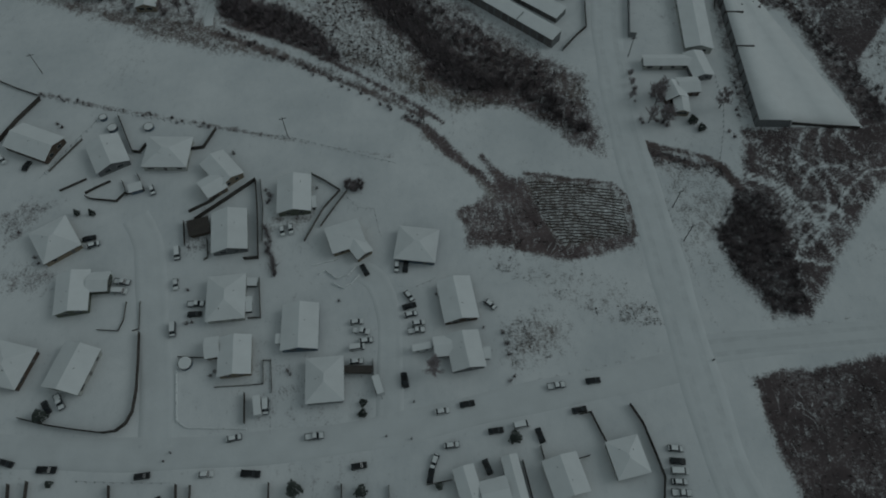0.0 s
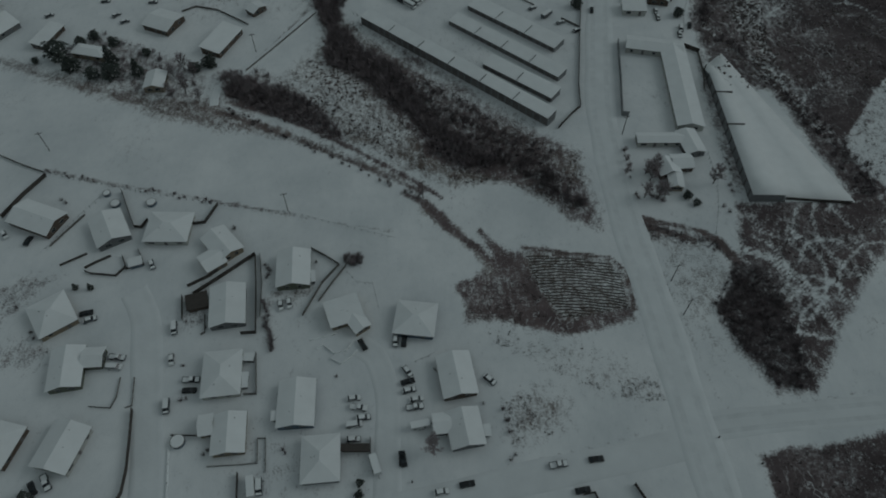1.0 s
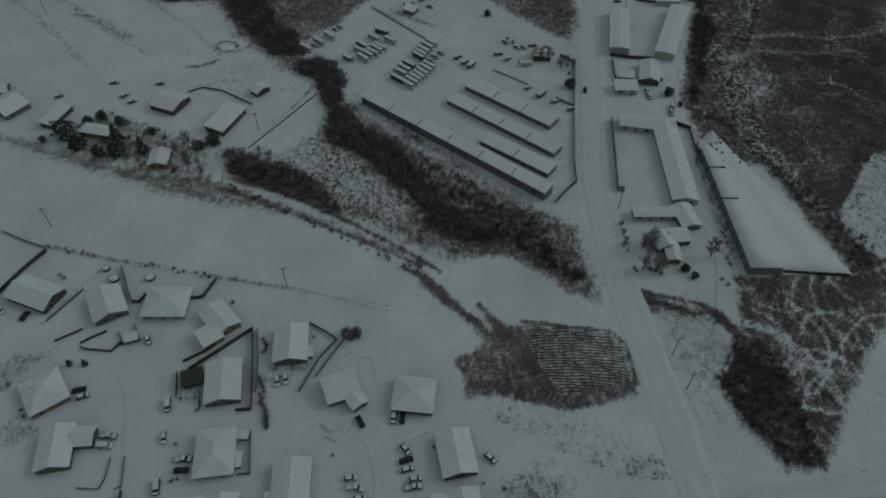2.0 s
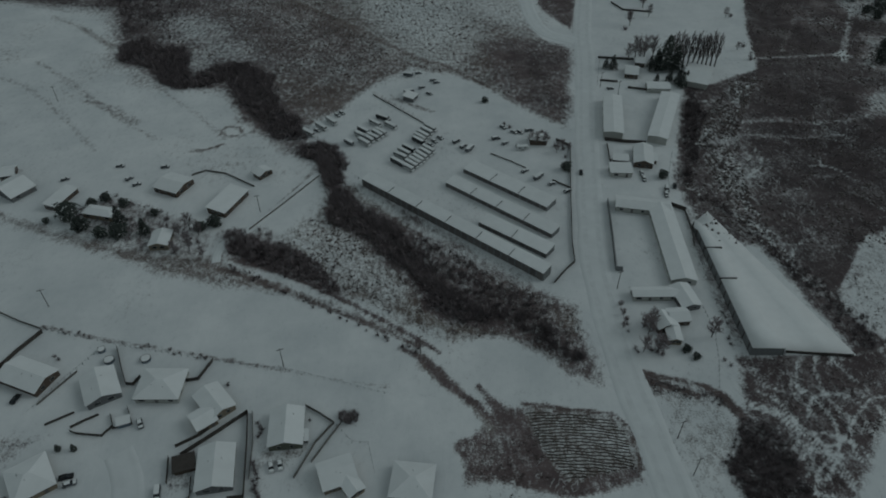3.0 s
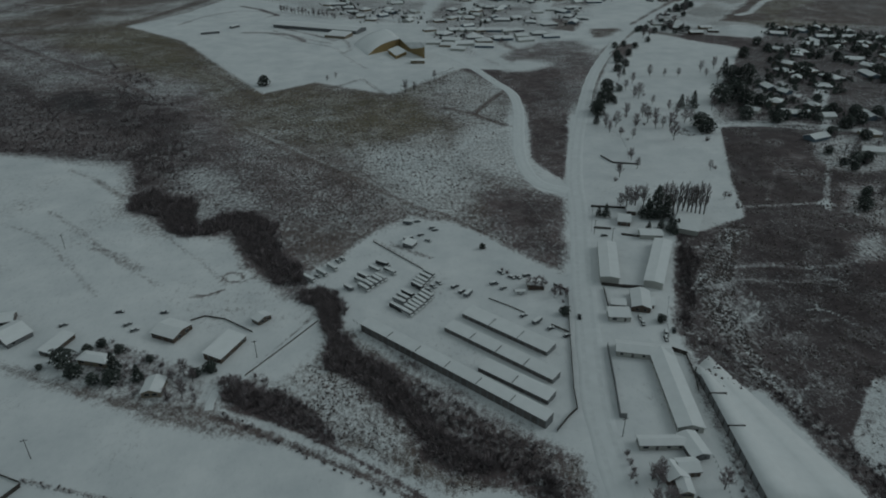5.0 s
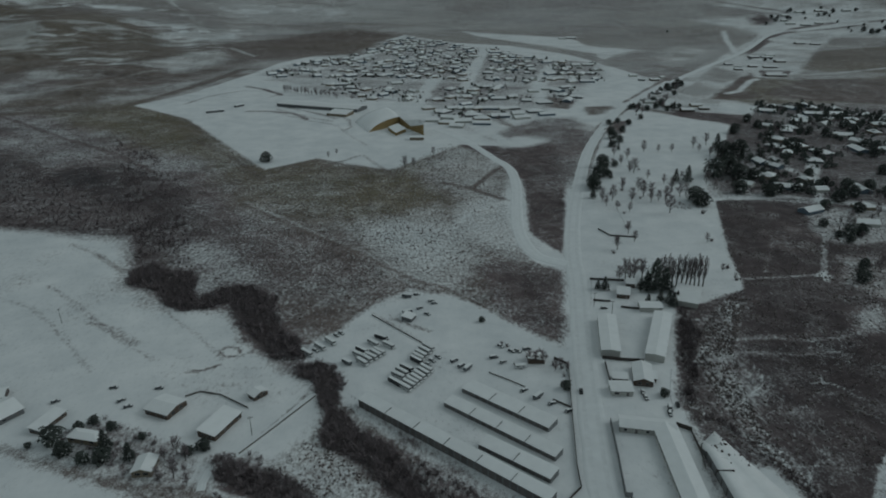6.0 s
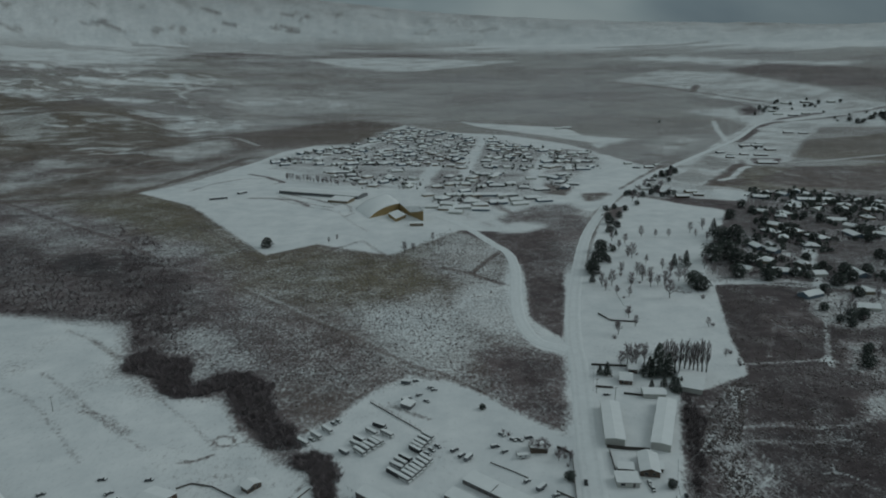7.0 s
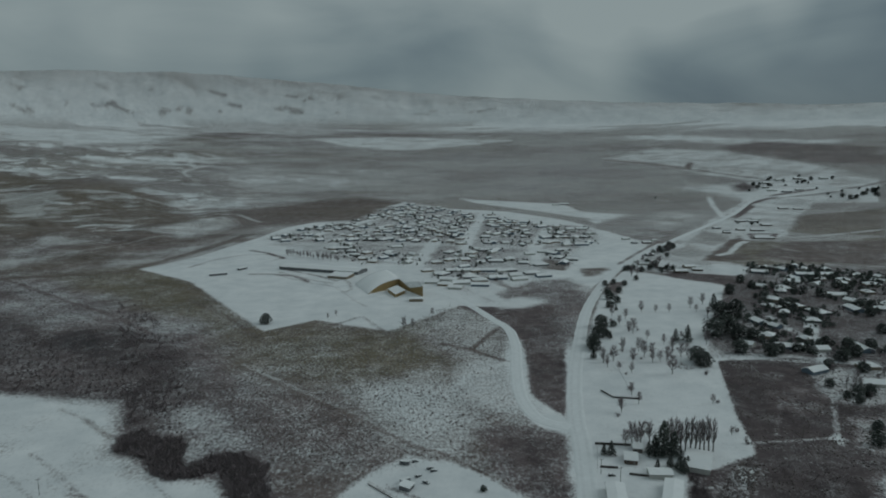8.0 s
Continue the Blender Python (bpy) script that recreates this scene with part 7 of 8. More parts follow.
utility_pole(-212.4, 340.3)
utility_pole(-79.8, 239.2)
utility_pole(-54.3, 151.4)
utility_pole(-6.8, 157.1)
utility_pole(69.6, 189.7)
utility_pole(101.1, 345.4)
utility_pole(93.1, 356.1)

# evergreens: near village, farm, roadside, park
plant(spruce, -118.5, 118.6, 187, 0.32)
plant(spruce, -113.6, 118.6, 106, 0.34)
plant(cedar, -38.7, 33.1, 62, 0.42)
plant(cedar, -110.5, 52.1, 78, 0.40)
plant(cedar, 19.7, 46.7, 160, 0.36)
plant(cedar, -22.1, 56.3, 325, 0.22)
plant(cedar, -22.1, 53.2, 148, 0.25)
plant(cedar, -21.2, 32.6, 152, 0.33)
plant(cedar, -103.2, 34.4, 94, 0.20)
plant(cedar, -0.8, 34.0, 108, 0.20)
plant(cedar, -154.1, 227.3, 186, 0.75)
plant(cedar, -144.4, 222.7, 62, 0.60)
plant(cedar, -136.6, 222.6, 203, 0.80)
plant(cedar, -156.0, 243.9, 178, 0.50)
plant(cedar, -151.4, 248.1, 273, 0.50)
plant(cedar, -141.8, 243.8, 90, 0.50)
plant(cedar, -125.8, 237.1, 104, 0.40)
plant(cedar, -171.6, 232.0, 243, 0.32)
plant(cedar, -97.4, 229.8, 264, 0.65)
plant(cedar, -102.8, 226.8, 110, 0.50)
plant(cedar, 87.8, 157.7, 155, 0.36)
plant(cedar, 90.4, 154.4, 292, 0.30)
plant(cedar, 25.4, 338.6, 57, 0.40)
plant(cedar, 61.4, 271.8, 218, 0.55)
plant(cedar, 106.3, 265.2, 171, 0.50)
plant(spruce, -125.9, 224.0, 98, 0.90)
plant(spruce, -156.4, 228.0, 228, 0.80)
plant(spruce, 135.6, 378.6, 0, 2.20)
plant(spruce, 130.2, 377.1, 224, 1.40)
plant(spruce, 141.4, 377.0, 328, 1.60)
plant(spruce, 104.7, 378.9, 344, 0.95)
plant(spruce, 100.8, 380.5, 238, 0.70)
plant(spruce, 127.6, 380.3, 170, 0.80)
plant(spruce, 140.0, 355.7, 74, 1.00)
plant(spruce, 126.2, 359.5, 191, 0.70)
plant(spruce, 134.7, 363.2, 230, 0.80)
plant(spruce, 144.9, 363.1, 260, 0.70)
plant(spruce, 138.7, 359.4, 120, 0.90)
for x, y, turn, size in ((222, 860, 10, 0.9), (236, 871, 80, 0.8), (213, 811, 200, 1.0), (229, 820, 140, 0.9), (199, 744, 300, 0.9), (168, 663, 60, 1.5), (155, 623, 20, 1.4), (146, 600, 250, 1.3), (181, 663, 130, 0.8), (166, 628, 45, 0.8), (212, 766, 15, 1.0), (212, 789, 330, 0.8), (247, 859, 75, 0.9), (273, 895, 100, 0.8)):
    plant(cedar, x, y, turn, size)
plant(spruce, 225.0, 609.1, 110, 1.30)
plant(spruce, 235.4, 606.9, 178, 1.70)
plant(spruce, 308.2, 724.9, 184, 2.00)
plant(spruce, 162.8, 629.9, 341, 0.90)
plant(spruce, 166.8, 620.3, 120, 0.70)
plant(spruce, 195.2, 742.2, 50, 1.00)
plant(spruce, 201.3, 728.9, 300, 0.80)
plant(spruce, 161.9, 639.8, 64, 1.20)
plant(spruce, 136.9, 561.4, 115, 1.00)
plant(spruce, 141.9, 594.0, 70, 1.10)
plant(spruce, 174.1, 670.7, 195, 1.00)
plant(cedar, 267.0, 624.5, 330, 2.20)
plant(cedar, 284.3, 635.6, 35, 2.30)
plant(cedar, 321.0, 699.7, 260, 2.20)
plant(cedar, 286.7, 616.3, 165, 1.80)
plant(cedar, 306.0, 700.3, 55, 2.00)
plant(cedar, 362.0, 808.2, 170, 1.50)
plant(cedar, 222.3, 551.1, 64, 1.60)
plant(cedar, 223.9, 539.2, 273, 1.50)
plant(cedar, 163.6, 639.7, 175, 1.20)
plant(cedar, 143.5, 585.5, 24, 1.30)
plant(cedar, -176.5, 687.4, 293, 1.30)
plant(oak, -31.1, 660.7, 108, 1.30)
plant(oak, -22.7, 666.8, 270, 1.00)
plant(oak, -2.7, 711.4, 265, 1.00)
plant(oak, -106.9, 715.2, 95, 0.70)
plant(oak, -114.3, 703.5, 315, 0.70)
plant(cedar, 207.8, 783.7, 356, 1.20)
plant(cedar, 300.0, 615.8, 10, 1.30)
plant(cedar, 271.0, 573.1, 339, 1.40)
plant(cedar, 293.3, 564.3, 195, 1.40)

# bare trees
plant(oak, -2.2, 65.0, 136, 1.00)
plant(oak, 98.8, 164.3, 229, 1.05)
plant(oak, 76.0, 165.7, 350, 0.90)
plant(oak, 77.6, 157.6, 155, 0.90)
plant(oak, 72.5, 157.6, 310, 0.85)
plant(oak, 74.9, 169.0, 282, 0.80)
plant(oak, 77.8, 169.9, 10, 0.90)
plant(oak, -29.5, 128.0, 215, 0.50)
plant(oak, 79.6, 157.6, 165, 0.80)
plant(oak, 127.4, 395.2, 285, 1.50)
plant(oak, 122.0, 395.2, 90, 1.40)
plant(oak, 146.3, 385.0, 117, 1.30)
plant(oak, 132.9, 395.1, 120, 1.40)
plant(oak, 116.7, 391.0, 61, 1.10)
plant(oak, 123.6, 390.1, 92, 1.30)
plant(oak, 53.8, 293.6, 150, 0.80)
plant(oak, 49.6, 294.7, 293, 0.80)
plant(oak, 58.7, 287.1, 302, 0.70)
plant(oak, -107.7, 226.9, 90, 0.90)
plant(oak, -102.9, 223.1, 35, 0.80)
plant(oak, -111.3, 223.1, 180, 0.70)
plant(oak, -110.1, 212.4, 140, 0.60)
plant(oak, -97.5, 208.8, 300, 0.60)
plant(oak, -83.2, 215.7, 150, 0.70)
plant(oak, -77.7, 212.1, 280, 0.70)
plant(oak, -88.8, 219.3, 20, 0.60)
plant(oak, -70.7, 212.0, 310, 0.70)
plant(oak, 67.3, 168.6, 330, 0.40)
plant(oak, 69.2, 171.2, 82, 0.35)
plant(oak, 68.9, 179.5, 65, 0.35)
plant(oak, 68.9, 175.3, 55, 0.35)
plant(oak, 46.9, 296.4, 250, 0.70)
plant(oak, 62.1, 290.8, 235, 0.60)
plant(oak, 64.4, 287.0, 322, 0.60)
plant(poplar, 147.9, 382.3, 105, 1.00)
plant(poplar, 150.6, 382.2, 41, 1.05)
plant(poplar, 153.4, 382.2, 337, 1.10)
plant(poplar, 156.4, 382.1, 310, 1.00)
plant(poplar, 159.4, 382.8, 235, 1.05)
plant(poplar, 162.1, 382.7, 171, 1.00)
plant(poplar, 164.9, 382.6, 107, 1.10)
plant(poplar, 167.6, 382.6, 43, 1.00)
plant(poplar, 145.9, 386.2, 40, 1.00)
plant(poplar, 144.5, 390.1, 49, 0.90)
plant(oak, 227.8, 722.8, 187, 1.30)
plant(oak, 242.5, 719.8, 43, 0.91)
plant(oak, 257.2, 719.2, 211, 1.04)
plant(oak, 287.6, 738.7, 52, 1.30)
plant(oak, 306.8, 751.5, 91, 1.43)
plant(oak, 287.7, 720.6, 176, 0.91)
plant(oak, 193.8, 638.7, 50, 1.56)
plant(oak, 190.6, 642.8, 92, 1.17)
plant(oak, 201.1, 692.3, 337, 1.17)
plant(oak, 190.5, 704.5, 151, 1.17)
plant(oak, 189.1, 670.2, 77, 1.04)
plant(oak, 143.0, 550.6, 138, 1.30)
plant(oak, 151.9, 553.3, 25, 1.43)
plant(oak, 167.9, 581.3, 96, 1.30)
plant(oak, 182.1, 564.7, 172, 1.56)
plant(oak, 184.5, 549.3, 117, 1.17)
plant(oak, 168.7, 552.8, 240, 1.30)
plant(oak, 182.0, 580.9, 52, 1.30)
plant(oak, 197.4, 551.9, 300, 1.43)
plant(oak, 191.3, 520.6, 192, 1.69)
plant(oak, 213.8, 563.7, 57, 1.30)
plant(oak, 212.1, 579.9, 112, 1.30)
plant(oak, 219.9, 566.7, 45, 1.17)
plant(oak, 159.0, 524.3, 349, 0.91)
plant(oak, 191.7, 552.1, 216, 1.04)
plant(oak, 188.9, 405.2, 225, 0.60)
plant(oak, 198.2, 457.0, 199, 0.78)
plant(oak, 145.1, 475.0, 106, 1.04)
plant(oak, 128.9, 443.6, 130, 1.04)
plant(oak, 145.2, 458.5, 355, 0.91)
plant(oak, 150.8, 531.5, 200, 0.78)
plant(oak, 201.6, 619.1, 5, 0.91)
plant(oak, 211.5, 600.5, 145, 1.04)
plant(oak, 250.3, 599.2, 40, 1.30)
plant(oak, 251.0, 582.0, 345, 1.17)
plant(oak, 273.4, 918.8, 279, 1.56)
plant(oak, 283.6, 926.5, 267, 1.30)
plant(oak, 233.6, 618.0, 65, 0.78)
plant(oak, 189.4, 567.6, 271, 1.30)
plant(oak, 143.4, 538.8, 125, 1.04)
plant(oak, 192.2, 392.8, 235, 0.50)
plant(oak, 292.2, 700.8, 284, 1.17)
plant(cedar, 690.8, 1520.8, 81, 0.80)
plant(cedar, 712.4, 1497.8, 308, 0.90)
plant(cedar, 315.0, 967.9, 288, 1.00)
plant(cedar, 329.0, 985.4, 254, 0.90)
plant(cedar, 290.4, 968.9, 258, 1.00)
plant(cedar, 297.4, 951.1, 137, 1.00)
plant(cedar, 325.6, 949.9, 352, 0.90)
plant(cedar, 347.7, 966.4, 328, 0.90)
plant(cedar, 275.7, 960.8, 85, 0.80)
plant(cedar, 1122.6, 2238.7, 135, 0.90)
plant(cedar, 1162.6, 2224.6, 340, 0.90)
plant(cedar, 1246.2, 2240.6, 336, 1.00)
plant(cedar, 1221.9, 2145.6, 270, 0.90)
plant(cedar, 378.0, 1079.1, 65, 0.90)
plant(cedar, 384.0, 1118.9, 52, 0.90)
plant(cedar, 695.1, 2110.4, 352, 0.80)
plant(cedar, 1200.2, 2044.2, 40, 0.90)
plant(cedar, 1261.8, 2075.3, 190, 0.90)
plant(cedar, 1331.4, 2102.9, 165, 0.90)
plant(cedar, 1366.5, 2088.4, 10, 0.90)
plant(cedar, 1182.3, 1998.1, 280, 0.80)
plant(cedar, 712.4, 1497.8, 308, 0.80)
plant(cedar, 734.8, 1518.0, 296, 0.70)
plant(cedar, 406.0, 874.7, 330, 1.30)
plant(cedar, 404.5, 839.3, 100, 1.20)
plant(cedar, 388.7, 776.7, 340, 1.30)
plant(cedar, 393.5, 721.8, 250, 1.20)
plant(cedar, 390.8, 734.9, 0, 1.10)
plant(cedar, 404.6, 696.7, 40, 1.20)
plant(cedar, 463.0, 788.7, 25, 1.30)
plant(cedar, 511.0, 835.0, 250, 1.40)
plant(cedar, 505.6, 802.5, 20, 1.30)
plant(cedar, 475.2, 731.7, 315, 1.20)
plant(cedar, 464.1, 694.6, 140, 1.20)
plant(cedar, 451.1, 804.7, 300, 1.20)
plant(cedar, 447.2, 837.6, 160, 1.20)
plant(cedar, 368.8, 578.2, 40, 1.40)
plant(cedar, 345.1, 547.2, 250, 1.40)
plant(cedar, 388.8, 577.5, 80, 1.30)
plant(cedar, 358.6, 595.7, 250, 1.00)
plant(cedar, 304.6, 572.0, 335, 1.10)
plant(cedar, 322.1, 576.4, 332, 1.00)
plant(cedar, 434.0, 630.5, 130, 1.20)
plant(cedar, 366.4, 562.0, 345, 1.20)
plant(cedar, 344.9, 698.9, 300, 1.10)
plant(cedar, 358.1, 623.4, 55, 1.00)
plant(cedar, 473.6, 952.0, 150, 1.00)
plant(cedar, 518.2, 958.8, 178, 1.00)
plant(cedar, 553.6, 906.8, 30, 1.00)

# low shrubs in gardens
HEDGE = [(-32.2, 130.8, 1.6), (-31.2, 132.1, 1.5), (-29.8, 131.4, 1.6), (-28.1, 132.1, 1.5), (-26.9, 130.8, 1.5), (-27.6, 129.8, 1.7), (-30.5, 128.4, 1.6), (-28.7, 129.1, 1.8), (-31.7, 128.9, 1.5), (-29.5, 130.3, 1.8), (-57.7, 126.8, 1.3), (-56.9, 124.1, 1.3), (-57.2, 114.1, 1.4), (-56.1, 111.4, 1.6), (-54.9, 108.5, 1.5), (-54.9, 106.0, 1.6), (-54.2, 104.0, 1.6), (-53.0, 101.6, 1.7), (-52.3, 99.3, 1.6), (-51.8, 97.3, 1.5), (-58.6, 128.0, 1.2), (-56.8, 125.7, 1.4), (-57.5, 123.0, 1.2), (-56.6, 112.6, 1.5), (-55.5, 110.1, 1.5), (-55.8, 107.5, 1.4), (-55.1, 104.8, 1.5), (-53.4, 102.8, 1.5), (-52.7, 100.4, 1.5), (-52.6, 98.1, 1.6), (-52.0, 96.2, 1.3), (-44.4, 131.4, 1.0), (-41.9, 129.1, 1.0)]
SHRUBS = [(-31.7, 131.4, 1.5), (-30.2, 129.8, 1.7), (-28.4, 130.8, 1.6), (-27.1, 128.9, 1.4), (-32.5, 129.8, 1.4), (-29.0, 128.0, 1.5), (-31.4, 87.7, 0.9), (-77.6, 91.2, 1.0), (-75.9, 80.1, 1.2), (-74.4, 80.6, 1.0), (-44.3, 65.5, 1.2), (-43.4, 64.7, 1.0), (-66.0, 64.2, 1.0), (-65.0, 65.4, 1.0), (-119.0, 111.6, 1.0), (-116.9, 109.5, 1.2), (-127.4, 102.4, 1.0), (-125.8, 100.4, 1.0), (-135.1, 111.6, 1.0), (-125.6, 104.8, 1.0), (-80.1, 106.4, 0.8), (-73.5, 104.4, 0.8), (14.8, 87.2, 0.8), (-2.0, 89.9, 0.8), (17.6, 77.5, 1.4), (18.7, 74.0, 1.4), (19.3, 70.7, 1.3), (19.2, 62.7, 1.2), (20.4, 64.2, 1.0), (12.0, 79.2, 0.8), (-135.5, 156.1, 1.2), (-133.7, 154.8, 1.2), (-71.7, 143.4, 1.4)]
BACK_FENCE = [(-145.7, 168.6, 0.9), (-145.6, 170.3, 1.0), (-144.2, 169.2, 0.8), (-138.7, 168.9, 1.0), (-137.3, 167.5, 1.0), (-136.3, 166.7, 0.6), (-135.3, 167.8, 0.5), (-132.0, 167.5, 0.4), (-131.5, 166.9, 0.8), (-131.7, 167.8, 0.8), (-129.3, 166.4, 0.6), (-126.7, 164.7, 0.7), (-114.3, 162.8, 0.7), (-113.9, 162.0, 0.4), (-108.6, 160.1, 0.4), (-106.7, 160.1, 0.9), (-104.3, 161.2, 0.9), (-103.7, 160.4, 0.7), (-102.2, 160.9, 0.4), (-96.0, 159.1, 1.0), (-95.9, 159.1, 0.9), (-93.9, 157.0, 1.0), (-92.2, 157.7, 0.6), (-92.1, 157.5, 0.9), (-87.4, 157.2, 0.8), (-85.1, 155.1, 0.9), (-84.4, 156.7, 1.0), (-84.0, 156.4, 0.6), (-82.4, 154.9, 1.0), (-82.5, 155.6, 1.0)]
TRACKSIDE = [(-84.7, 203.4, 1.6), (-82.6, 200.4, 1.6), (-82.6, 202.1, 1.0), (-80.2, 199.7, 1.0), (-78.0, 200.0, 0.9), (-76.1, 199.3, 0.9), (-73.7, 194.8, 1.6), (-74.1, 196.4, 1.0), (-73.1, 197.0, 0.6), (-71.8, 196.4, 1.4), (-66.1, 190.9, 0.9), (-61.2, 188.4, 1.4), (-59.8, 187.7, 1.2), (-59.5, 187.4, 0.9), (-52.1, 183.1, 0.8), (-50.8, 183.4, 1.3), (-49.8, 181.9, 0.8), (-48.0, 179.8, 1.2), (-45.1, 179.5, 0.5), (-42.0, 178.0, 0.8), (-41.0, 176.9, 1.0), (-37.1, 174.0, 1.2), (-34.4, 172.5, 0.9), (-29.8, 170.6, 1.3), (-26.7, 168.1, 0.9), (-22.5, 165.6, 1.5), (-19.7, 164.5, 1.6), (-18.8, 162.9, 1.1), (-18.5, 164.2, 0.7), (-13.3, 160.0, 1.5), (-10.9, 160.0, 1.3), (-8.4, 157.6, 1.3), (-7.6, 159.2, 1.4)]
ROADSIDE = [(68.8, 180.9, 1.2), (68.8, 178.0, 1.0), (69.3, 176.1, 1.1), (69.5, 173.3, 1.3), (69.6, 170.7, 1.3), (69.0, 167.2, 1.0), (69.8, 158.9, 1.4), (70.4, 157.2, 1.2), (77.1, 157.1, 1.8), (78.7, 155.9, 1.7), (75.4, 157.9, 1.7), (78.6, 158.8, 1.6), (75.7, 169.8, 1.4), (80.1, 171.1, 2.0), (78.4, 168.5, 1.8), (106.6, 176.3, 1.0), (106.6, 170.9, 1.2), (106.8, 173.6, 1.0), (104.6, 163.1, 1.3), (104.7, 160.6, 1.2), (100.0, 153.3, 1.3), (101.4, 151.0, 1.3)]
YARD_SHRUBS = [(47.7, 302.6, 2.0), (51.5, 299.9, 2.4), (55.8, 299.8, 2.0), (58.7, 292.1, 2.2), (62.4, 289.6, 2.0), (39.3, 292.5, 1.6), (37.1, 310.8, 1.8), (34.5, 313.7, 1.6), (62.4, 282.4, 1.6), (53.8, 305.1, 2.2)]
PARK_SHRUBS = [(217.8, 833.4, 2.9), (211.4, 789.5, 3.1), (200.9, 742.0, 2.7), (164.7, 656.0, 3.0), (152.0, 617.0, 3.2), (144.5, 594.0, 3.0), (184.5, 685.9, 3.2), (144.8, 559.6, 2.0), (154.4, 570.3, 2.3), (167.4, 581.3, 2.7), (193.4, 648.8, 3.0), (201.2, 648.6, 2.4), (170.9, 558.8, 3.1), (189.1, 585.7, 3.0), (177.7, 558.6, 2.1), (192.5, 580.5, 2.8), (211.6, 579.9, 2.4), (202.6, 564.0, 2.1), (218.4, 584.7, 2.2), (230.9, 733.0, 2.5), (211.8, 725.9, 2.3), (154.5, 539.9, 2.3), (153.7, 520.4, 2.1), (147.1, 487.7, 2.7), (124.7, 436.8, 2.6), (132.9, 461.0, 3.0), (194.0, 410.2, 2.9), (202.3, 459.0, 2.4), (217.5, 518.5, 3.4), (192.5, 391.2, 2.0), (158.2, 636.0, 2.6), (148.0, 604.4, 2.4), (212.4, 820.5, 2.7)]

twig_rng = random.Random(4)
stools = [blades(twig_rng, 34, 0.7, 3.4, 0.10, 0.85) for _ in range(5)]


def mound(rng):
    """A low rounded sagebrush of uneven outline; returns points and triangles."""
    n = 6
    turn = rng.uniform(0, 6.28)
    ring = lambda r0, r1, z0, z1: [(math.cos(turn + 6.2832 * i / n) * rng.uniform(r0, r1), math.sin(turn + 6.2832 * i / n) * rng.uniform(r0, r1), rng.uniform(z0, z1)) for i in range(n)]
    pts = ring(0.55, 1.0, -0.1, 0.05) + ring(0.5, 0.85, 0.3, 0.6) + [(rng.uniform(-0.2, 0.2), rng.uniform(-0.2, 0.2), rng.uniform(0.6, 0.95))]
    tris = []
    for i in range(n):
        k = (i + 1) % n
        tris += [(i, k, n + i), (k, n + k, n + i), (n + i, n + k, 2 * n)]
    return np.array(pts), np.array(tris)


mounds = [mound(twig_rng) for _ in range(7)]
tufts = [blades(twig_rng, 10, 0.3, 0.85, 0.10, 1.1) for _ in range(5)]
garden = HEDGE + SHRUBS + ROADSIDE + BACK_FENCE + TRACKSIDE + YARD_SHRUBS + PARK_SHRUBS
scatter_mesh("garden_shrubs", [(x, y) for x, y, _ in garden for _ in range(2)], stools, twig, "bare dark garden shrubs poking through snow", "shrubs", [s * 0.42 for *_, s in garden for _ in range(2)], 3)


def thicket(name, outline, count, low, high, label, seed, shapes=stools, mat=twig, edge=0.5, thin=None):
    s = spots_in(outline, count, seed, edge, thin)
    r = np.random.RandomState(seed + 100)
    scatter_mesh(name, s, shapes, mat, label, "brush", list(low + (high - low) * r.rand(len(s)) ** 1.8), seed)


patchy = lambda cell, cut, seed: (lambda x, y: np.clip((layered(x, y, cell, seed, 3) - cut) * 6, 0.02, 1))
thicket("creek_thicket", CREEK_CORE, 1100, 0.5, 1.5, "dense leafless thicket along the creek", 21)
thicket("creek_bend_thicket", BEND_DARK, 1300, 0.5, 1.5, "dense leafless thicket round the creek's bends", 61)
thicket("creek_shrubs", CREEK_SHRUB, 190, 0.4, 1.0, "leafless shrubs beside the creek", 62)
thicket("lane_thicket", TRACK_DARK, 300, 0.5, 1.2, "dark leafless thicket beside the farm lane", 63)
thicket("hill_foot_thicket", THICKET_W_MID, 700, 0.4, 1.2, "dark leafless brush at the foot of the hill", 64, thin=patchy(22, 0.45, 65))
thicket("hall_thicket", HALL_EAST, 230, 0.3, 0.9, "dark leafless thicket behind the storage hall", 66, edge=2.5)
thicket("bank_brush", BANK, 1500, 0.5, 1.5, "dry brush on the snowy creek bank", 22, tufts, sage, 0.5, patchy(14, 0.45, 7))
thicket("bank_shrubs", BANK, 90, 0.3, 0.8, "leafless shrubs on the snowy creek bank", 42)
thicket("upper_creek_brush", CREEK_W, 1000, 0.3, 0.9, "dark leafless brush along the upper creek", 23)
thicket("track_brush", W_TRACK_BRUSH, 90, 0.4, 1.1, "dark leafless brush beside the farm track", 24)
thicket("farm_brush", FARM_BRUSH, 130, 0.3, 0.9, "leafless shrubs around the farm houses", 25)
thicket("field_thicket", E_THICKET, 420, 0.25, 0.8, "dense dark thicket beside a snowy field", 26)
thicket("field_brush", E_FIELD, 1100, 0.4, 1.1, "low dead weeds flecked with snow", 27, tufts, sage, thin=patchy(9, 0.45, 9))
thicket("lot_brush", SE_LOT, 1000, 0.5, 1.2, "dark dead weeds on a vacant lot", 28, tufts, sage)
thicket("plot_weeds", PLOT, 500, 0.4, 1.0, "dead weeds on an abandoned plot", 29, tufts, sage, thin=patchy(7, 0.5, 4))
thicket("ditch_brush", DITCH, 120, 0.15, 0.45, "bare brush along a ditch", 30)
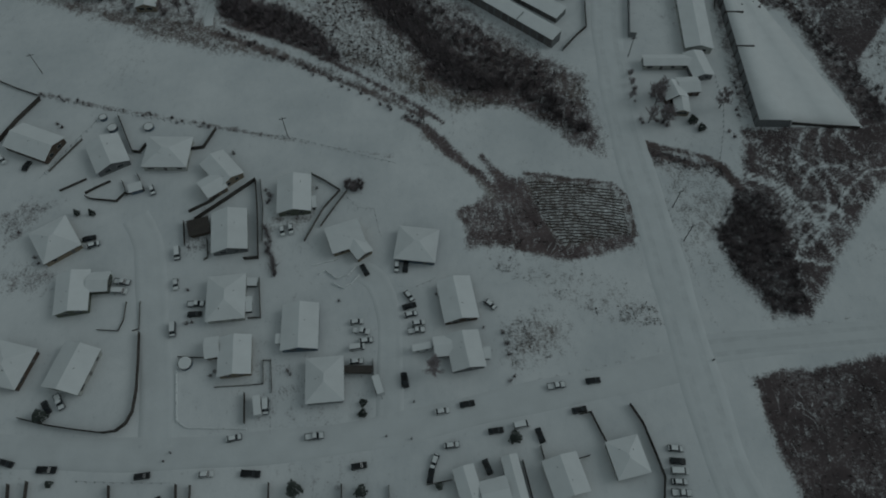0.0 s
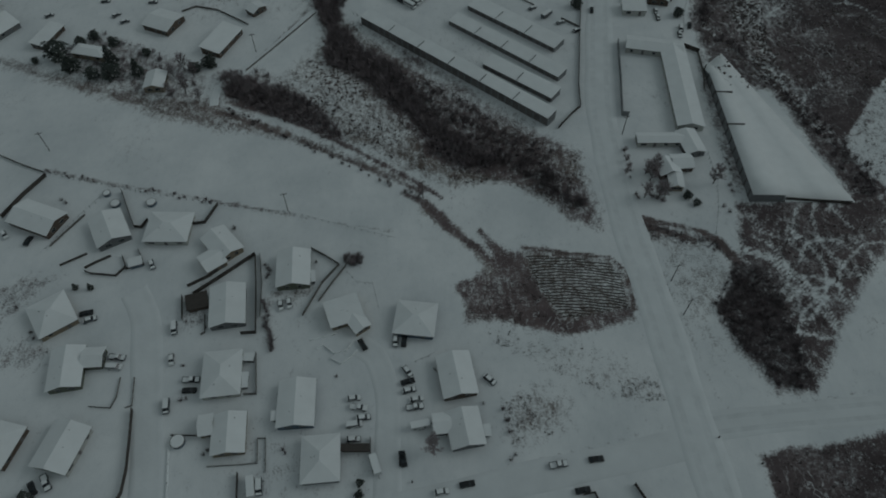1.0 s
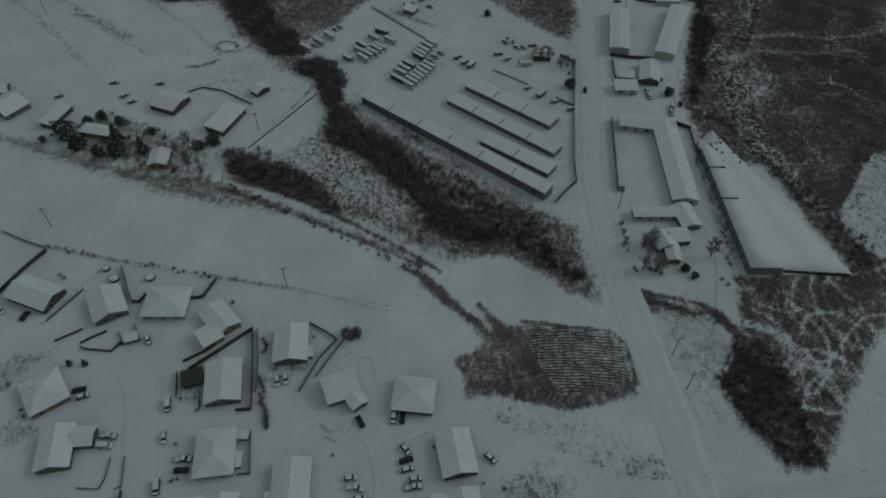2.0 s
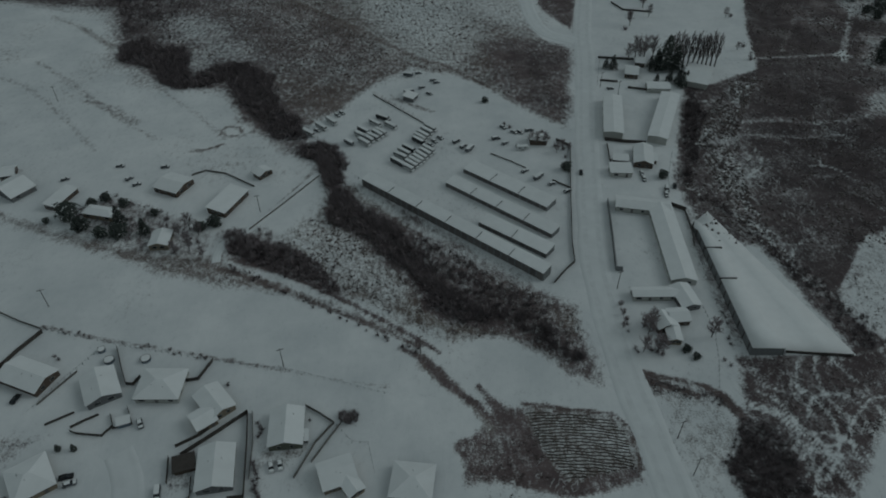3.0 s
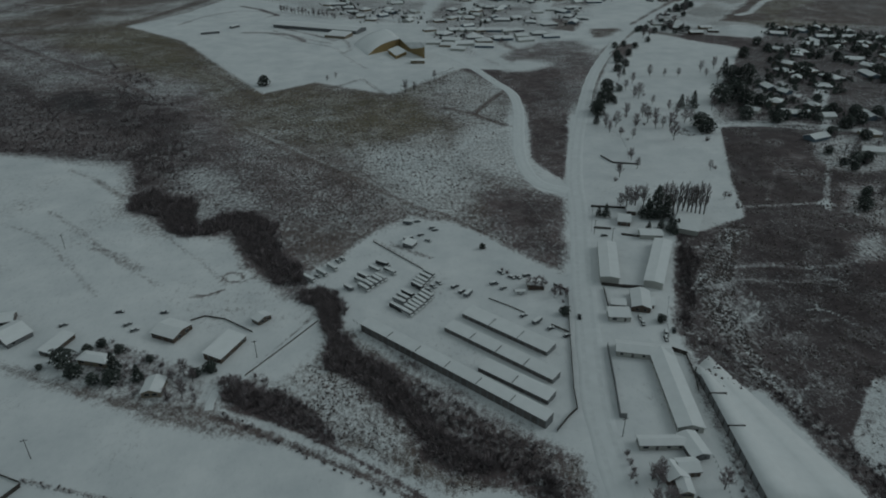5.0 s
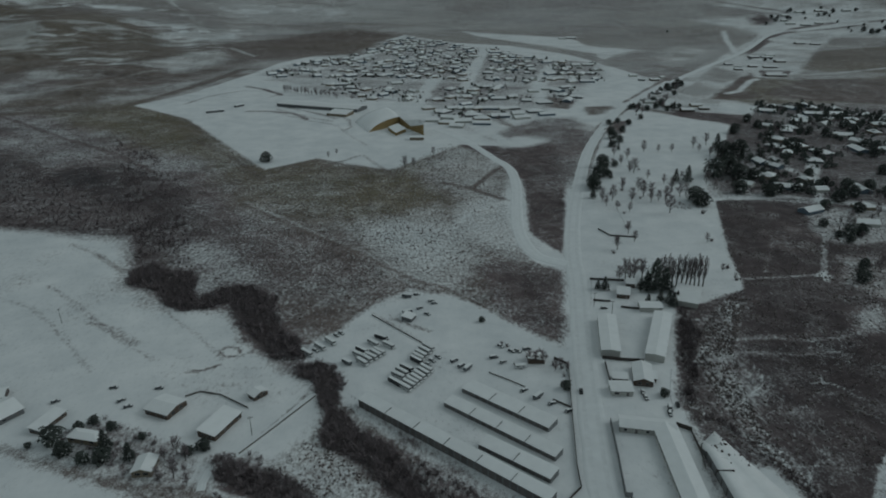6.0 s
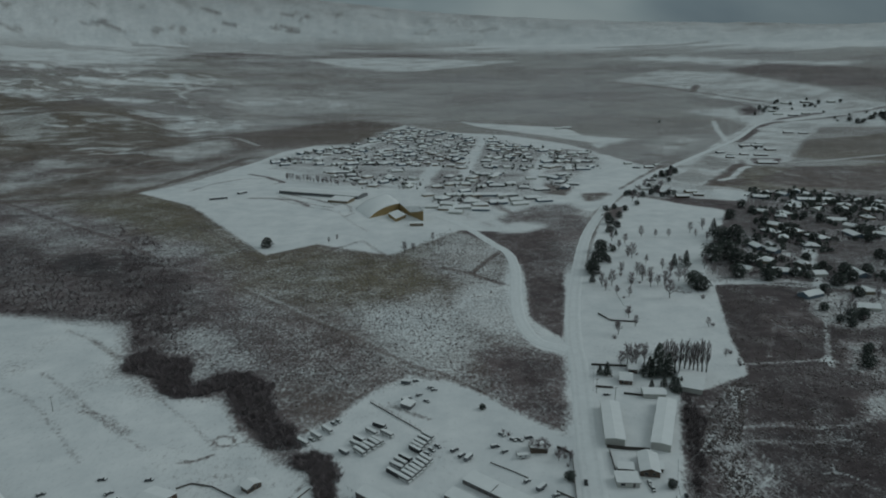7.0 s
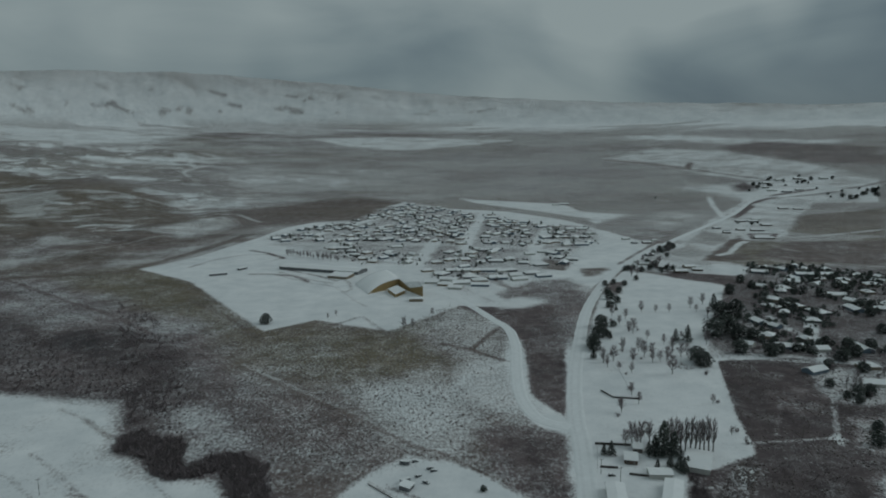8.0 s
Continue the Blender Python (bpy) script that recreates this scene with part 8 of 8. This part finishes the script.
thicket("hill_sage", HILL, 3500, 0.5, 1.3, "scattered sagebrush on the snowy hillside", 31, tufts, sage, 2, patchy(40, 0.42, 12))
thicket("east_sage", E_BRUSH2, 2200, 0.5, 1.4, "scattered sagebrush on the snowy flat", 32, tufts, sage, 1, patchy(22, 0.42, 14))
thicket("hill_bushes", HILL, 6000, 0.4, 1.1, "rounded sagebrush dotted over the snowy hillside", 67, mounds, sage, 2, patchy(30, 0.36, 68))
thicket("tan_slope_bushes", TAN_MID, 2200, 0.4, 0.95, "rounded sagebrush on the tan upper slope", 69, mounds, sage, 2)
thicket("pale_slope_bushes", PALE_SLOPE, 500, 0.35, 0.8, "rounded sagebrush standing in deeper snow", 70, mounds, sage, 2)
thicket("grey_slope_bushes", GREY_SLOPE, 1500, 0.35, 0.85, "rounded sagebrush on the grey lower slope", 71, mounds, sage, 2)
thicket("flat_bushes", E_BRUSH, 4500, 0.35, 1.0, "rounded sagebrush on the snowy flat", 72, mounds, sage, 1, patchy(18, 0.40, 73))
thicket("strip_bushes", E_SNOW_STRIP, 700, 0.4, 1.0, "dark sagebrush in a strip of snow", 74, mounds, sage, 1, patchy(9, 0.40, 75))
thicket("bank_bushes", BANK, 700, 0.3, 0.8, "rounded sagebrush on the creek bank", 76, mounds, sage, 1, patchy(12, 0.45, 77))
thicket("dark_thicket", HILL_DARK, 800, 0.3, 0.8, "dense dark thicket on the lower hillside", 47, edge=8)
thicket("hill_shrubs", HILL_CLUMPS, 420, 0.4, 1.2, "dark leafless shrubs on the snowy hillside", 43, edge=8, thin=patchy(30, 0.45, 19))
for k, (outline, count) in enumerate([(CREEK_CLUMP_A, 160), (CREEK_CLUMP_B, 120), (CREEK_CLUMP_C, 110), (CREEK_CLUMP_D, 60), (CREEK_CLUMP_E, 50)]):
    thicket("creek_bushes", outline, count, 0.7, 1.5, "tall dark leafless bushes crowding the creek", 50 + k)
thicket("flat_shrubs", E_BRUSH2, 420, 0.15, 0.5, "dark leafless shrubs on the snowy flat", 48, thin=patchy(25, 0.45, 29))
thicket("strip_brush", E_SNOW_STRIP, 1500, 0.6, 1.8, "dark dead brush standing in patchy snow", 46, tufts, sage, 1, patchy(9, 0.40, 23))
thicket("nook_brush", NOOK, 500, 0.5, 1.2, "dead brush between two roads", 33, tufts, sage, 1)
thicket("vacant_weeds", VACANT, 160, 0.4, 0.9, "dry weed stalks standing in snow", 34, tufts, sage, 0, patchy(5, 0.48, 3))
thicket("lot_weeds", VACANT_E, 300, 0.3, 0.8, "dry weed stalks scattered over a snowy lot", 49, tufts, sage, 1, patchy(9, 0.5, 31))
thicket("strip_weeds", SHED_STRIP, 160, 0.5, 1.2, "dry weeds along the shed wall", 35, tufts, sage, 0)
thicket("park_hedge", PARK_HEDGE, 120, 0.25, 0.6, "dark leafless hedge in the park", 37, edge=0)
thicket("roadside_thicket", ROADSIDE_THICKET, 260, 0.4, 1.3, "dark leafless thicket behind the workshops", 36)


# ---- school ----
def school():
    """A hall of two roof shells that meet over a notch, where a low foyer stands."""
    s = thing("school", on_ground(-50, 822), "ochre school hall with a curved snow-covered roof", "school")
    west, middle, east, back = Vector((-33, 0, 0)), Vector((4, 40, 0)), Vector((36, -16, 0)), Vector((-0.35, 0.94, 0))
    us = [k / 10 for k in range(11)]
    curve = [(west.lerp(middle, u), 0.3 + 11.5 * (1 - (1 - u) ** 3.0)) for u in us]
    ridge = [(middle.lerp(east, u), z) for u, z in ((0.0, 11.8), (0.22, 8.6), (0.45, 5.2), (0.72, 9.0), (1.0, 13.8))]

    def shell(name, front, length, drop, label):
        """A roof 0.8 m thick that runs back from a front edge."""
        bm = bmesh.new()
        grid = []
        for v, k in ((0.0, 1.0), (0.25, 1.14), (0.5, 1.2), (0.75, 1.12), (1.0, drop)):
            grid.append([(p + back * (v * length(i)), z * k) for i, (p, z) in enumerate(front)])
        top = [[bm.verts.new((p.x, p.y, z)) for p, z in r] for r in grid]
        low = [[bm.verts.new((p.x, p.y, z - 0.8)) for p, z in r] for r in grid]
        for g in (top, low):
            for a, b in zip(g, g[1:]):
                for i in range(len(a) - 1):
                    bm.faces.new((a[i], a[i + 1], b[i + 1], b[i])).smooth = True
        loop = lambda g: g[0] + [r[-1] for r in g[1:]] + g[-1][-2::-1] + [r[0] for r in g[-2:0:-1]]
        e, f = loop(top), loop(low)
        for i in range(len(e)):
            bm.faces.new((e[i], f[i], f[(i + 1) % len(e)], e[(i + 1) % len(e)]))
        bmesh.ops.recalc_face_normals(bm, faces=bm.faces)
        part(name, bm, snow_roof, s, label)

    def wall(front, label, mat=None):
        bm = bmesh.new()
        inner = [(p + back * 1.0, z - 0.75) for p, z in front]
        solid(bm, [[(p.x, p.y, -0.5), (p.x, p.y + 2.0, -0.5), (p.x, p.y + 2.0, max(z, -0.3)), (p.x, p.y, max(z, -0.3))] for p, z in inner])
        bmesh.ops.recalc_face_normals(bm, faces=bm.faces)
        part("hall_wall", bm, mat or ochre, s, label)

    shell("hall_roof", curve, lambda i: 66 + 8 * i / 10, 0.8, "domed snow-covered roof shell")
    shell("hall_roof", ridge, lambda i: 74 - 11 * i, 0.8, "sloping snow-covered roof shell")
    wall(curve, "ochre arched end wall")
    wall(ridge, "ochre wedge-shaped wall")
    wall([(p + back * (74 - 11 * i - 3), z * 0.8) for i, (p, z) in enumerate(ridge)], "grey rear wall", wall_paints[4])
    side = [east + back * (30 * k / 4) for k in range(5)]
    bm = bmesh.new()
    solid(bm, [[(p.x - 1.6, p.y + 1, -0.5), (p.x - 0.4, p.y + 1, -0.5), (p.x - 0.4, p.y + 1, 10.4), (p.x - 1.6, p.y + 1, 10.4)] for p in side])
    bmesh.ops.recalc_face_normals(bm, faces=bm.faces)
    part("hall_wall", bm, ochre, s, "ochre side wall")
    # low foyer in the notch
    plan = [(-9.0, 12.0), (1.8, 33.0), (14.0, 4.0), (2.5, -20.0)]
    part("foyer_wall", prism(bmesh.new(), [(x * 0.97, y * 0.97) for x, y in plan[::-1]], -0.5, 3.9), ochre, s)
    part("foyer_roof", prism(bmesh.new(), plan[::-1], 3.9, 4.5), snow_roof, s, "white snowy foyer roof")
    for k in range(4):
        p = Vector((2.6, -19.2, 0)).lerp(Vector((13.3, 3.2, 0)), 0.15 + 0.2 * k)
        part("window", box(bmesh.new(), p.x, p.x + 0.3, p.y - 1.6, p.y + 1.6, 1.0, 2.6), glass_dark, s, "dark window")
    part("porch", box(bmesh.new(), 20, 36, -42, -34, -0.5, 3.4), wall_paints[1], s)
    part("porch_roof", box(bmesh.new(), 19.5, 36.5, -42.5, -33.5, 3.4, 3.8), snow_roof, s, "snowy porch roof")
    return s


school()
wing = house(-165, 986, -21.9, 132, 30, "gable", 0, eave=4.6, pitch=0.15, vents=0, name="classroom_wing", category="school", detail=False, label="long low classroom wing with a snowy roof", group="")
for i in range(24):
    part("window", box(bmesh.new(), -62 + i * 5.2, -60 + i * 5.2, -15.12, -14.9, 1.6, 2.8), glass_dark, wing, "dark classroom window")
house(-309, 954, 26, 24, 5, "mono", 0, eave=3.2, vents=0, name="dugout", category="shed", detail=False, label="long grey players' shelter beside the sports field", group="")
house(-287, 997, 60, 15, 5, "mono", 0, eave=3.0, vents=0, name="dugout", category="shed", detail=False, label="small grey shelter beside the sports field", group="")


house(-131, 932, -21.9, 30, 22, "mono", 1, eave=3.6, vents=0, name="classroom_annex", category="school", detail=False, label="low tan classroom annex with a flat snowy roof", group="")
# a row of bare trees behind the classrooms, trees along the road to the north
row_rng = random.Random(77)
for k in range(22):
    x, y = -248 + 97 * k / 21, 1126 - 63 * k / 21
    plant(oak, x + row_rng.uniform(-2, 2), y + row_rng.uniform(-4, 4), row_rng.uniform(0, 360), row_rng.uniform(0.8, 1.2))
for x, y in spots_in(ROAD_TREES, 34, 78):
    plant(row_rng.choice((oak, oak, cedar)), x, y, row_rng.uniform(0, 360), row_rng.uniform(0.7, 1.3))
for x, y in spots_in(NORTH_TREES, 16, 79) + spots_in(FARM_NORTH, 14, 80):
    plant(cedar, x, y, row_rng.uniform(0, 360), row_rng.uniform(1.0, 1.7))
for x, y, turn, size in ((367, 1279, 10, 14), (369, 1229, -30, 12), (392, 1229, 5, 16), (413, 1256, 40, 12), (318, 1030, -10, 15), (353, 1090, 20, 14), (353, 947, 0, 18), (381, 959, -8, 14), (607, 1435, 12, 16), (612, 1395, -20, 14), (735, 1478, 5, 22), (765, 1590, -8, 20), (964, 1850, 0, 24), (391, 2022, -5, 26), (363, 2005, 8, 20), (1133, 2297, 0, 26), (1195, 2340, 8, 24), (1264, 2340, -6, 28), (1341, 2320, 0, 26)):
    house(x, y, turn, size, size * 0.6, "gable", row_rng.choice((0, 2, 4)), eave=3.0, vents=0, detail=False, name="farmhouse", label="far roadside house with a snow-covered roof", group="far farm buildings")


# ---- a ploughed plot ----
def ploughland():
    """Curved soil ridges with snow between them."""
    f = thing("ploughed_plot", on_ground(0, 0), "ploughed plot with dark soil ridges between snow", "field")
    o = np.array(FURROWED)
    y0, y1 = o[:, 1].min(), o[:, 1].max()
    n = int((y1 - y0) / 1.08)
    for k in range(n):
        xs = np.arange(o[:, 0].min() - 2, o[:, 0].max() + 2, 1.0)
        bow = y0 + (k + 0.5) * (y1 - y0) / n - 0.0050 * (xs - o[:, 0].mean() + 4) ** 2 + 0.16 * np.sin(xs * 0.6 + k) + 0.12 * np.sin(xs * 1.7 + 2.3 * k)
        keep = signed_distance(xs, bow, FURROWED) > 0.3
        line = [(x, y) for x, y, q in zip(xs, bow, keep) if q]
        if len(line) < 5:
            continue
        bm = bmesh.new()
        solid(bm, [[(x, y - 0.25, -0.05), (x, y + 0.25, -0.05), (x, y + 0.07, 0.20), (x, y - 0.07, 0.20)] for x, y in line])
        bmesh.ops.recalc_face_normals(bm, faces=bm.faces)
        part("soil_ridge", bm, soil, f)


ploughland()


# ---- the far town and the eastern suburb ----
def far_home(length, width, kind, paint):
    words = ("grey", "tan", "brown", "blue-grey", "pale", "olive")[paint]
    h = thing("house", Matrix(), f"far {words} house with a snow-covered {'hipped' if kind == 'hip' else 'gabled'} roof", "house", "houses of the far town")
    body_parts(h, Matrix(), length, width, 3.1, kind, wall_paints[paint], 0.36, 2.0)
    roof_parts(h, Matrix(), length, width, 3.1, kind, snow_roof, gutters=False)
    return h


homes = [far_home(23, 14, "gable", 4), far_home(20, 15, "hip", 1), far_home(25, 14, "gable", 3), far_home(17, 14, "gable", 4), far_home(22, 15, "hip", 0)]
for i, h in enumerate(homes):
    h.matrix_basis = on_ground(35 + 26 * i, 880 + 16 * i, 8)


def settle(outline, gap_x, gap_y, turn, seed, keep, trees, name, label, streets, tall, bushes):
    """Houses in loose, bending rows inside an outline, with trees between them."""
    rng = random.Random(seed)
    c, a = np.array(outline, float).mean(0), radians(turn)
    spots = []
    for j in range(-40, 40):
        bend = rng.uniform(-0.12, 0.12)
        for i in range(-30, 30):
            u, v = i * gap_x + (j % 2) * gap_x * 0.4 + rng.uniform(-7, 7), j * gap_y + rng.uniform(-8, 8)
            v += bend * u
            spots.append((c[0] + u * math.cos(a) - v * math.sin(a), c[1] + u * math.sin(a) + v * math.cos(a), rng.random()))
    xy = np.array(spots)
    clump = layered(xy[:, 0], xy[:, 1], 110, seed, 2)
    ok = (signed_distance(xy[:, 0], xy[:, 1], outline) > 4) & (xy[:, 2] < keep * np.clip(clump * 3 - 0.45, 0.15, 1))
    for st in streets:
        way = np.interp(xy[:, 1], [p[1] for p in st], [p[0] for p in st])
        ok &= ~((np.abs(xy[:, 0] - way) < 12) & (xy[:, 1] > st[0][1]) & (xy[:, 1] < st[-1][1]))
    green = []
    for x, y, _ in xy[ok]:
        size = rng.uniform(0.62, 0.98)
        repeat(rng.choice(homes), on_ground(x, y, turn + rng.choice((0, 35, 60, 90, 120, 150)) + rng.uniform(-20, 20)) @ Matrix.Diagonal((size * rng.uniform(0.8, 1.15), size, 0.9, 1)))
        green += [(x + rng.uniform(-19, 19), y + rng.uniform(-22, 22)) for _ in range(trees)]
    bare = [(x + rng.uniform(-17, 17), y + rng.uniform(-20, 20)) for x, y, _ in xy[ok] for _ in range(bushes)]
    scatter_mesh(name.replace("trees", "shrubs"), bare, stools, twig, "bare grey shrubs and small trees between the far houses", "shrubs", [rng.uniform(0.4, 1.5) for _ in bare], seed + 5)
    scatter_mesh(name, green, crowns, needle, label, "trees", [rng.uniform(*tall) for _ in green], seed)


crowns = [clumps(twig_rng, 46, 2.6, 6.0) for _ in range(4)]
settle(TOWN_HOMES, 34, 33, -4, 11, 0.86, 3, "town_trees", "small dark trees between the far houses", (TOWN_STREETS_A, TOWN_STREETS_B, TOWN_STREETS_C), (0.35, 0.95), 9)
settle(SUBURB_HOMES, 31, 34, -14, 12, 0.95, 15, "suburb_trees", "dark mixed trees crowding the suburb", (), (0.25, 1.15), 26)

# houses along the lower streets of the far town
lower = random.Random(91)
for x, y in [(-10, 970), (7, 945), (-4, 887), (15, 872), (27, 851), (25, 969), (43, 969), (51, 919), (60, 867), (97, 1046), (120, 1060), (162, 1010), (152, 924), (115, 902), (218, 1057), (185, 1135), (268, 1213), (224, 1248), (159, 1113), (110, 967), (82, 968), (87, 1156), (221, 1151)]:
    size = lower.uniform(0.75, 1.0)
    repeat(lower.choice(homes), on_ground(x, y, lower.uniform(-25, 25)) @ Matrix.Diagonal((size * 1.1, size * 0.9, 0.9, 1)))

for i, (x, y, turn) in enumerate([(335, 491, -12), (356, 530, 0), (308, 522, 25)]):
    repeat(homes[i % 5], on_ground(x, y, turn) @ Matrix.Diagonal((0.75, 0.75, 0.9, 1)))
for x, y in spots_in(SUBURB_S, 16, 92) + spots_in(SUBURB_SB, 9, 93) + spots_in(E_FLECKS_B, 5, 94):
    plant(lower.choice((oak, oak, cedar)), x, y, lower.uniform(0, 360), lower.uniform(0.5, 1.1))
